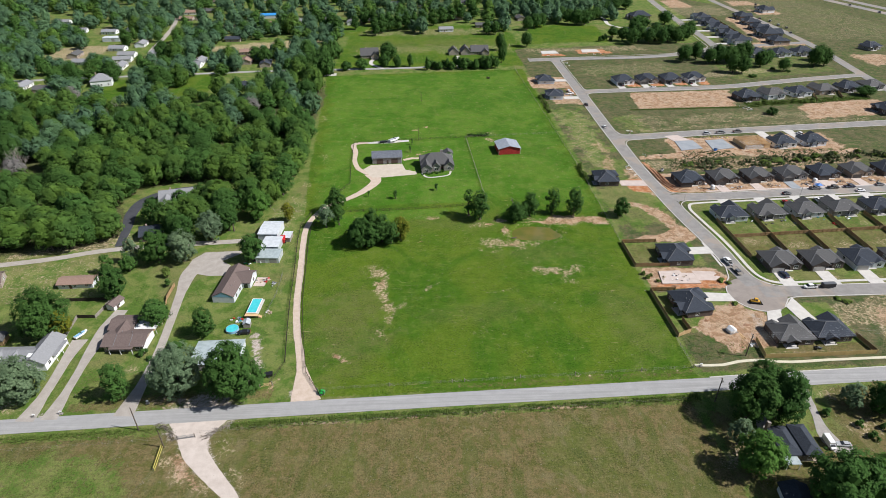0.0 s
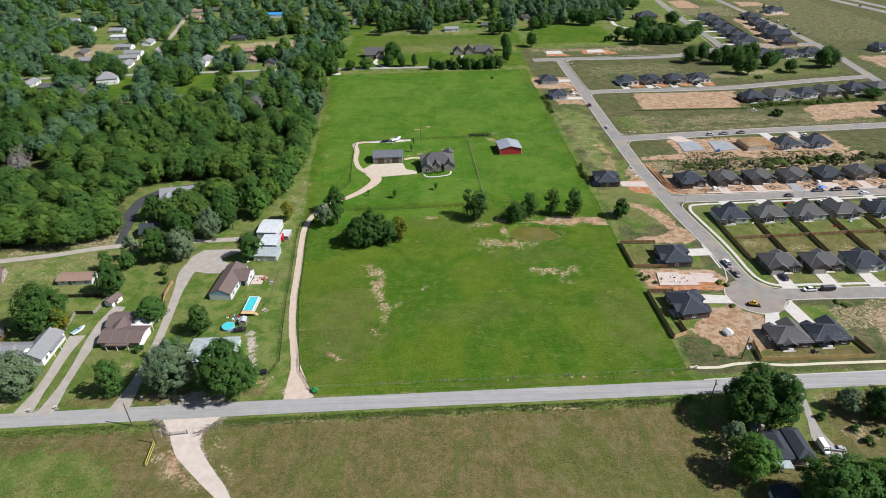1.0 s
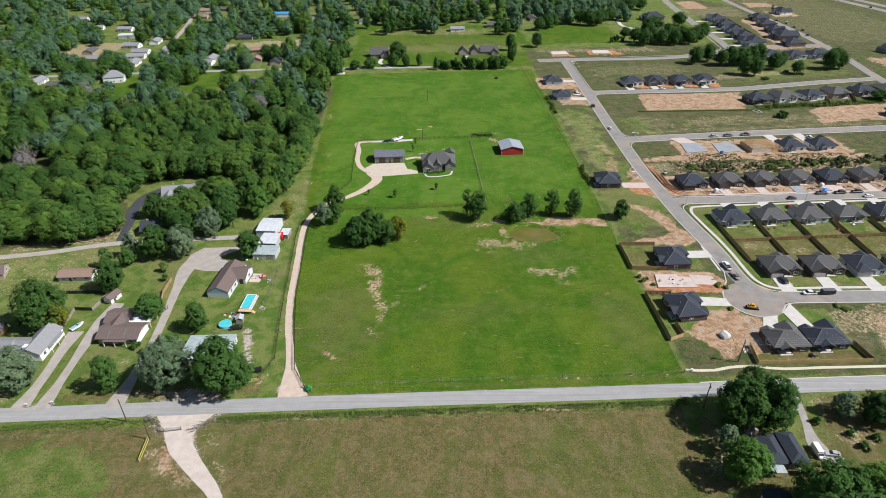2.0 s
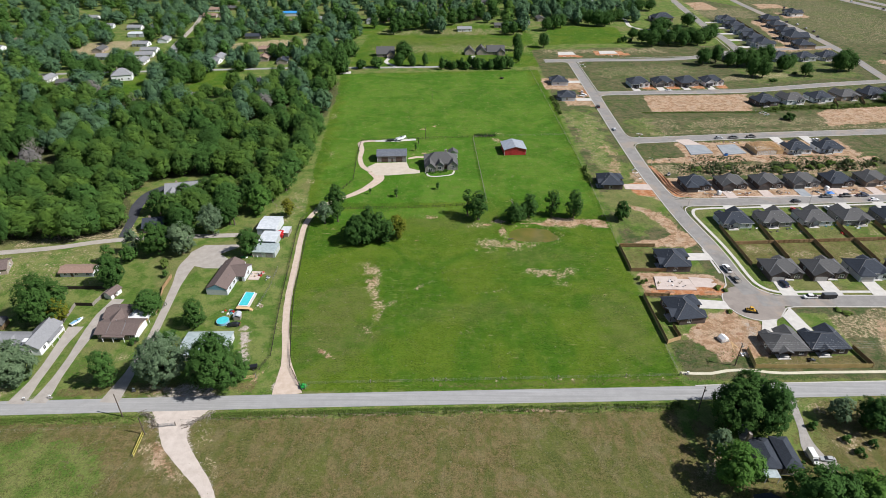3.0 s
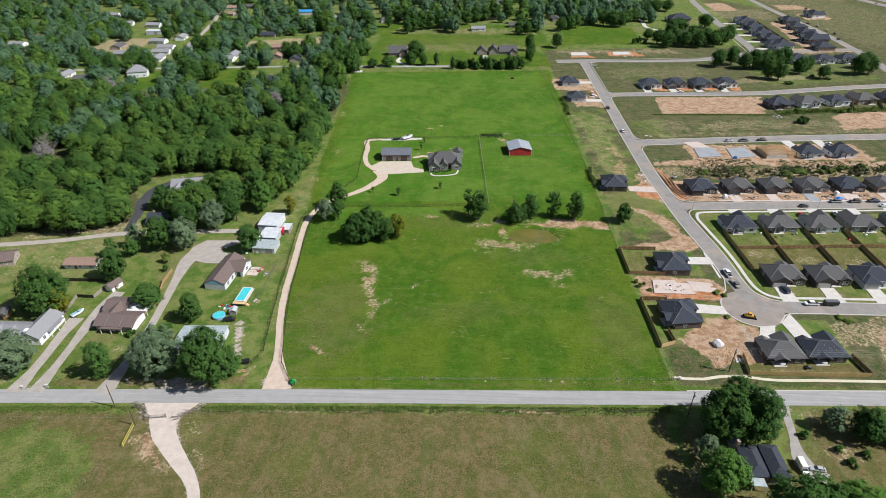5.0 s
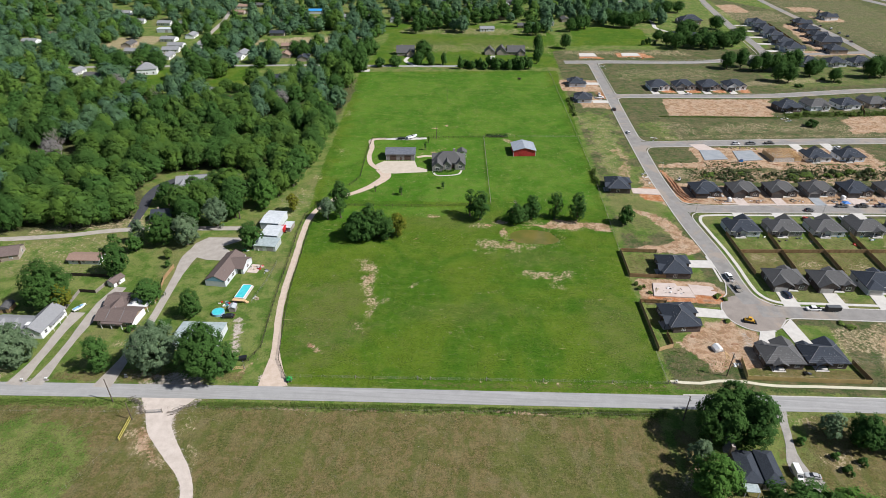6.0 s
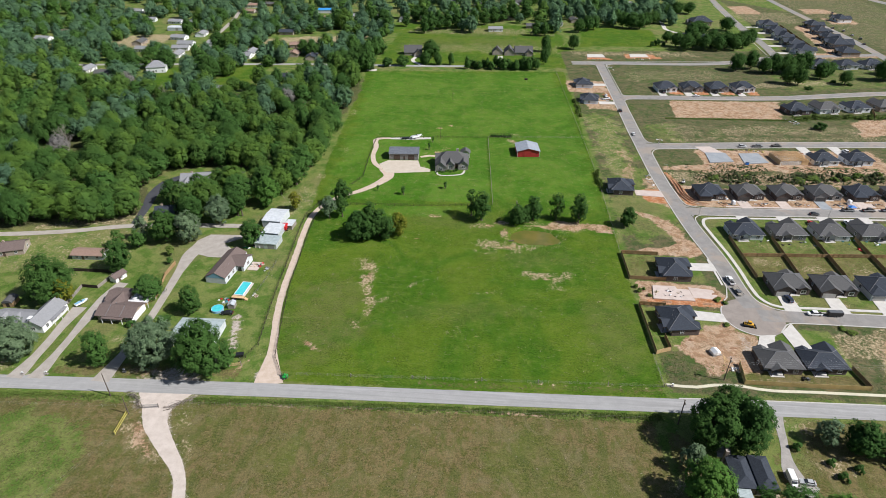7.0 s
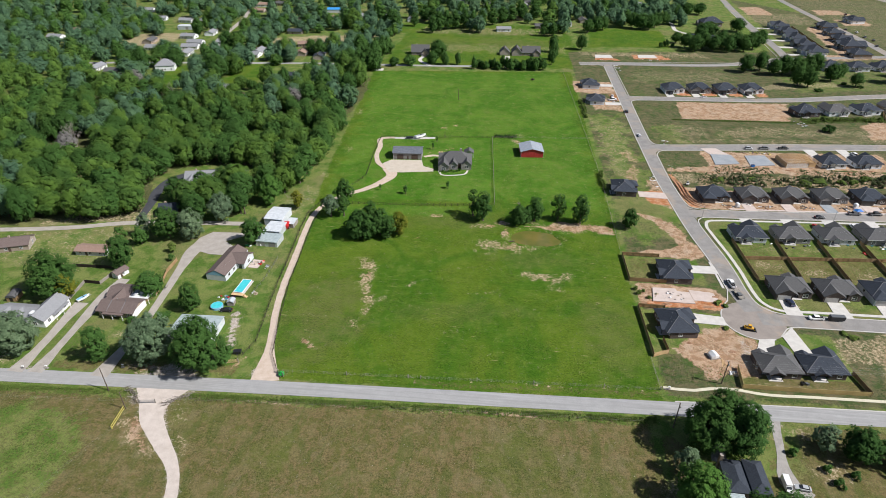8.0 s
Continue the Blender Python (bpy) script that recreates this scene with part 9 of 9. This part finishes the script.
def soil_ridge(pts, width, height, label, name="soil_ridge"):
    """A lumpy bank of earth along a path, tapering out at its ends."""
    p = smooth_path(pts, 0.6)
    rng = random.Random(int(pts[0][0] * 7 + pts[0][1]))
    n, m = len(p), 7
    v = []
    for i, (x, y) in enumerate(p):
        a, b = p[max(0, i - 1)], p[min(n - 1, i + 1)]
        dx, dy = b[0] - a[0], b[1] - a[1]
        q = math.hypot(dx, dy) or 1
        fade = min(1.0, 3.0 * min(i, n - 1 - i) / n + 0.05)
        for j in range(m):
            t = j / (m - 1) * 2 - 1
            w = width / 2 * t * (0.8 + 0.4 * rng.random()) * (0.4 + 0.6 * fade)
            v.append((x - dy / q * w - pts[0][0], y + dx / q * w - pts[0][1], -0.05 + height * fade * (1 - t * t) * (0.6 + 0.7 * rng.random())))
    f = [(i * m + j, i * m + j + 1, (i + 1) * m + j + 1, (i + 1) * m + j) for i in range(n - 1) for j in range(m - 1)]
    ob = thing(name, *pts[0], 0, label, "soil", "dug soil")
    part("bank", Shape().faces(v, f), M_SOIL, ob)


for _o in (0.0, 1.7, 3.3):
    soil_ridge([(125.2 + _o, 304 - 2 * _o), (126.0 + _o, 289), (127.2 + _o, 276), (130.4 + _o, 269.0 + _o * 0.6), (137 + _o, 266.8 + _o * 0.6)], 1.2, 0.6, "long ridge of dug reddish soil along the trench")
_r = random.Random(31)
for _i in range(26):
    _u = _r.randrange(7)
    _x, _y = 143.5 + 19.2 * _u + _r.uniform(-1.5, 7.5), 267.0 + 1.35 * _u + _r.uniform(-0.6, 4.2)
    _l = _r.uniform(0.6, 2.4)
    soil_ridge([(_x, _y), (_x + _l * 0.5, _y + _r.uniform(-0.4, 0.4)), (_x + _l, _y + _r.uniform(-0.6, 0.6))], _r.uniform(0.8, 1.8), _r.uniform(0.25, 0.7), "rough heap of dug soil before a new house", "soil_heap")
for _x, _y, _l in ((114, 160, 3.0), (101, 163, 2.0), (117, 191.4, 3.0), (112, 184.6, 5.0), (97, 184.8, 4.0), (150, 318, 4.0), (170, 319, 3.0), (190, 317.5, 5.0), (211, 340, 3), (235, 321, 4), (160, 313, 6.0), (222, 318.5, 6.0)):
    soil_ridge([(_x, _y), (_x + _l * 0.5, _y + 0.4), (_x + _l, _y + 0.2)], 1.4, 0.5, "rough heap of dug soil on a building plot", "soil_heap")
# green implement parked at the mouth of the lane
_t = thing("garden_cart", -32.8, 132.4, 20, "bright green farm cart parked beside the lane mouth", "cart")
part("tub", loft([(-0.9, 0.5, 0.5, 1.1), (-0.7, 0.62, 0.4, 1.25), (0.7, 0.62, 0.4, 1.25), (0.95, 0.45, 0.55, 1.05)]), PAINT["green"], _t)
part("handle", Shape().tube((0.9, 0, 0.7), (1.9, 0, 0.95), 0.04), M_BLACK, _t)
part("tank", Shape().tube((-0.1, -0.35, 1.5), (-0.1, 0.35, 1.5), 0.32, n=12), PAINT["green"], _t)
wheels(_t, (-0.4,), 0.72, 0.34)
# letterboxes
for _x, _y in ((-110.1, 127.2), (-85.6, 130.4), (-117.4, 126.2), (90.2, 139.8)):
    _p = thing("letterbox", _x, _y, 0, "pale roadside letterbox on a short post", "letterbox", "letterboxes")
    part("post", Shape().box(-0.08, -0.08, 0, 0.08, 0.08, 1.0), M_WOOD_GRAY, _p)
    part("box", loft([(-0.35, 0.16, 1.0, 1.35), (0.35, 0.16, 1.0, 1.35)], 0.1), PAINT["white"], _p)
    part("stone_base", loft([(-0.5, 0.4, 0, 0.45), (0.5, 0.35, 0, 0.4)], 0.2), WALLS["stone"], _p)
for _x, _y, _r, _h in ((-219, 298, 6, 12), (-116, 398, 6, 12), (-252, 428, 6, 12)):
    tree(_x, _y, _r, _h, "twig", "bare gray dying tree with dense dry twigs", 2.0, 0.6, gappy=0.5, kit="twig")
# bare gray dead trees and a fallen log by the pond


def dead_tree(x, y, h, label, seed, spread=0.75, depth=4):
    rng = random.Random(seed)
    s = Shape()

    def grow(p, d, length, r, level):
        q = p + d * length
        s.tube(p, q, r, r * 0.6, 5)
        if level == 0:
            return
        for _ in range(3):
            e = (d + Vector((rng.uniform(-1, 1), rng.uniform(-1, 1), rng.uniform(-0.2, 0.6))) * spread).normalized()
            grow(p.lerp(q, rng.uniform(0.6, 1.0)), e, length * rng.uniform(0.6, 0.85), r * 0.55, level - 1)

    grow(Vector((0, 0, -0.2)), Vector((0.05, 0.02, 1)).normalized(), h * 0.34, h * 0.022 + 0.05, depth)
    return part("trunk", s, M_WOOD_GRAY, thing("dead_tree", x, y, 0, label, "tree"))


dead_tree(44.0, 254.6, 7.0, "bare gray dead tree in the paddock", 4, 0.6, 3)
dead_tree(-224, 309, 15, "bare gray dead tree at the woods' edge", 5, 0.85, 5)
dead_tree(-219, 305, 13, "bare gray dead tree at the woods' edge", 6, 0.85, 5)
dead_tree(-208, 402, 13, "bare gray dead tree at the woods' edge", 7, 0.85, 4)
_t = thing("fallen_log", 40.4, 224.2, 15, "short dark fallen log by the pond", "log")
part("trunk", Shape().tube((-1.2, 0, 0.3), (1.2, 0.1, 0.25), 0.3, 0.24, 8), M_BARK, _t)
# brush pile fenced in beside the paddock
for _i in range(7):
    tree(30.0 + 1.8 * _i, 350.2 + 0.6 * math.sin(_i * 2.3), 1.2, 1.5, "deep", "weedy brush heaped inside the rail pen", 0.05, 0.9, name="shrub", category="shrub", group="pen bushes", kit="wild")
rail_fence([(28.6, 347.0), (42, 348.2), (42.4, 353.4), (28.4, 352.4), (28.6, 347.0)], M_WOOD_DARK, "dark rail pen around a brush heap", 1.2, 3, 2.4)

# ---------------------------------------------------------------- weeds and rough grass


def tufts(name, label, spots, mat, size, seed):
    """Low weed clumps as crossed blades, joined."""
    rng = np.random.default_rng(seed)
    n = len(spots)
    k = 7
    base = np.repeat(np.asarray(spots), k, axis=0)
    ang = rng.uniform(0, 6.283, n * k)
    h = np.repeat(rng.uniform(0.5, 1.3, n), k) * size * rng.uniform(0.6, 1.2, n * k)
    w = h * rng.uniform(0.5, 0.9, n * k)
    lean = rng.uniform(0.5, 1.5, n * k) * h
    off = rng.normal(size=(n * k, 2)) * (np.repeat(rng.uniform(0.3, 1.0, n), k) * size * 0.5)[:, None]
    cx, cy = base[:, 0] + off[:, 0], base[:, 1] + off[:, 1]
    ux, uy = np.cos(ang), np.sin(ang)
    z0 = np.full(n * k, -0.04)
    a = np.stack([cx - ux * w / 2, cy - uy * w / 2, z0], -1)
    b = np.stack([cx + ux * w / 2, cy + uy * w / 2, z0], -1)
    c = np.stack([cx + ux * w * 0.4 - uy * lean, cy + uy * w * 0.4 + ux * lean, h], -1)
    d = np.stack([cx - ux * w * 0.4 - uy * lean, cy - uy * w * 0.4 + ux * lean, h * 0.85], -1)
    v = np.stack([a, b, c, d], 1).reshape(-1, 3)
    q = np.arange(4 * n * k).reshape(-1, 4)
    return tagged(new(name, fast_mesh(name, v, q, mat)), label, "weeds", kind="stuff")


_r = np.random.default_rng(8)
_x = _r.uniform(-190, 84, 6500)
_y = road_y(_x) - 4.0 - np.abs(_r.normal(0, 1.2, len(_x)))
_ok = (np.abs(_x + 68) > 10.0) & (_r.random(len(_x)) < 0.35 + 0.65 * (fbm(_x, _y, 0.12, 5) > 0.5))
tufts("roadside_weeds", "rank green weeds in the roadside ditch", np.stack([_x, _y], -1)[_ok], LEAVES["weed"], 0.24, 1)
_x, _y = _r.uniform(-46, 87, 3400), _r.uniform(136, 250, 3400)
_ok = (fbm(_x, _y, 0.05, 15) > 0.50) & (polygon_distance(_x, _y, [(-40, 135), (87, 139), (87, 250), (-50, 248), (-48, 200), (-44, 170)]) > 0.5) & (np.hypot((_x - 50.5) / 15, (_y - 228.5) / 9.5) > 1)
tufts("pasture_weeds", "scattered dark weed tufts in the pasture", np.stack([_x, _y], -1)[_ok], LEAVES["tuft"], 0.14, 2)
_x, _y = _r.uniform(-60, 87, 1800), _r.uniform(255, 500, 1800)
_ok = (polygon_distance(_x, _y, [(-57, 256), (87, 256), (82, 500), (-72, 486), (-64, 300)]) > 1) & ~((_x > -42) & (_x < 32) & (_y < 346))
tufts("far_pasture_weeds", "scattered weed tufts in the far pasture", np.stack([_x, _y], -1)[_ok], LEAVES["tuft"], 0.17, 3)
_x, _y = _r.uniform(-130, 82, 3600), _r.uniform(84, 119, 3600)
_ok = (fbm(_x, _y, 0.07, 25) > 0.48) & (np.hypot(_x + 66, _y - 108) > 9)
tufts("meadow_weeds", "tufted dry and green meadow grass", np.stack([_x, _y], -1)[_ok], LEAVES["haytuft"], 0.10, 4)
_x, _y = _r.uniform(88, 122, 900), _r.uniform(141, 160, 900)
_ok = polygon_distance(_x, _y, [(88.6, 142), (112, 145), (111, 152), (101, 153), (94, 156), (89, 153)]) > 0
tufts("lot_weeds", "rank weeds at the edge of the bare lot", np.stack([_x, _y], -1)[_ok], LEAVES["weed"], 0.15, 5)
_x, _y = _r.uniform(138, 262, 2600), _r.uniform(292, 320, 2600)
_ok = (fbm(_x, _y, 0.08, 35) > 0.47) & (_y > 293 + 0.07 * (_x - 138))
tufts("strip_weeds", "weeds between the estate rows", np.stack([_x, _y], -1)[_ok], LEAVES["thicket"], 0.4, 6)

_x = _r.uniform(146, 240, 1500)
_y = 395.5 + 0.035 * (_x - 150) + _r.normal(0, 0.8, len(_x))
tufts("plot_weeds", "dark weeds along the edge of the bare plot", np.stack([_x, _y], -1), LEAVES["weed"], 0.26, 7)
_x = _r.uniform(232, 330, 1800)
_y = 403 + 0.13 * (_x - 232) + _r.normal(0, 2.4, len(_x))
tufts("back_yard_weeds", "rank weeds behind the far back yards", np.stack([_x, _y], -1), LEAVES["weed"], 0.42, 8)
# round hay feeder in the far pasture
_t = thing("hay_feeder", 55.0, 478.0, 0, "round dark hay feeder ring on trampled grass", "hay feeder")
for _z in (0.3, 0.8, 1.2):
    _q = Shape()
    _c = arc(0, 0, 1.6, 0, 360, 16)
    for _a, _b in zip(_c, _c[1:]):
        _q.tube((*_a, _z), (*_b, _z), 0.06, n=4)
    part("hoop", _q, M_WOOD_DARK, _t)
part("hay", loft([(-1.1, 0.8, 0, 0.7), (0, 1.2, 0, 1.0), (1.1, 0.8, 0, 0.6)], 0.3), M_WOOD_DARK, _t)


def brush_heap(pts, seed):
    """A curved row of gray dead branches heaped along a path."""
    r = random.Random(seed)
    p = smooth_path(pts, 0.2)
    ob = thing("brush_heap", *pts[0], 0, "gray curved row of dead brush beside the gateway", "brush heap", "brush heaps")
    for i in range(80):
        k = r.randrange(len(p) - 1)
        dx, dy = p[k + 1][0] - p[k][0], p[k + 1][1] - p[k][1]
        a, e, l = math.atan2(dy, dx) + r.gauss(0, 0.45), r.uniform(-0.05, 0.3), r.uniform(0.7, 2.0)
        px, py = p[k][0] - pts[0][0] + r.uniform(-0.6, 0.6), p[k][1] - pts[0][1] + r.uniform(-0.6, 0.6)
        z = r.uniform(0.1, 0.8)
        part("branch", Shape().tube((px, py, z), (px + l * math.cos(a), py + l * math.sin(a), max(0.05, z + l * e)), r.uniform(0.04, 0.10), 0.025, 4), r.choice((M_WOOD_GRAY, M_WOOD_GRAY, M_BARK)), ob)
    return ob


brush_heap([(-80.4, 121.4), (-77.2, 120.6), (-74.6, 118.4), (-73.0, 115.8)], 1)
brush_heap([(-57.6, 121.4), (-60.2, 119.8), (-62.0, 118.0), (-64.2, 116.4)], 2)
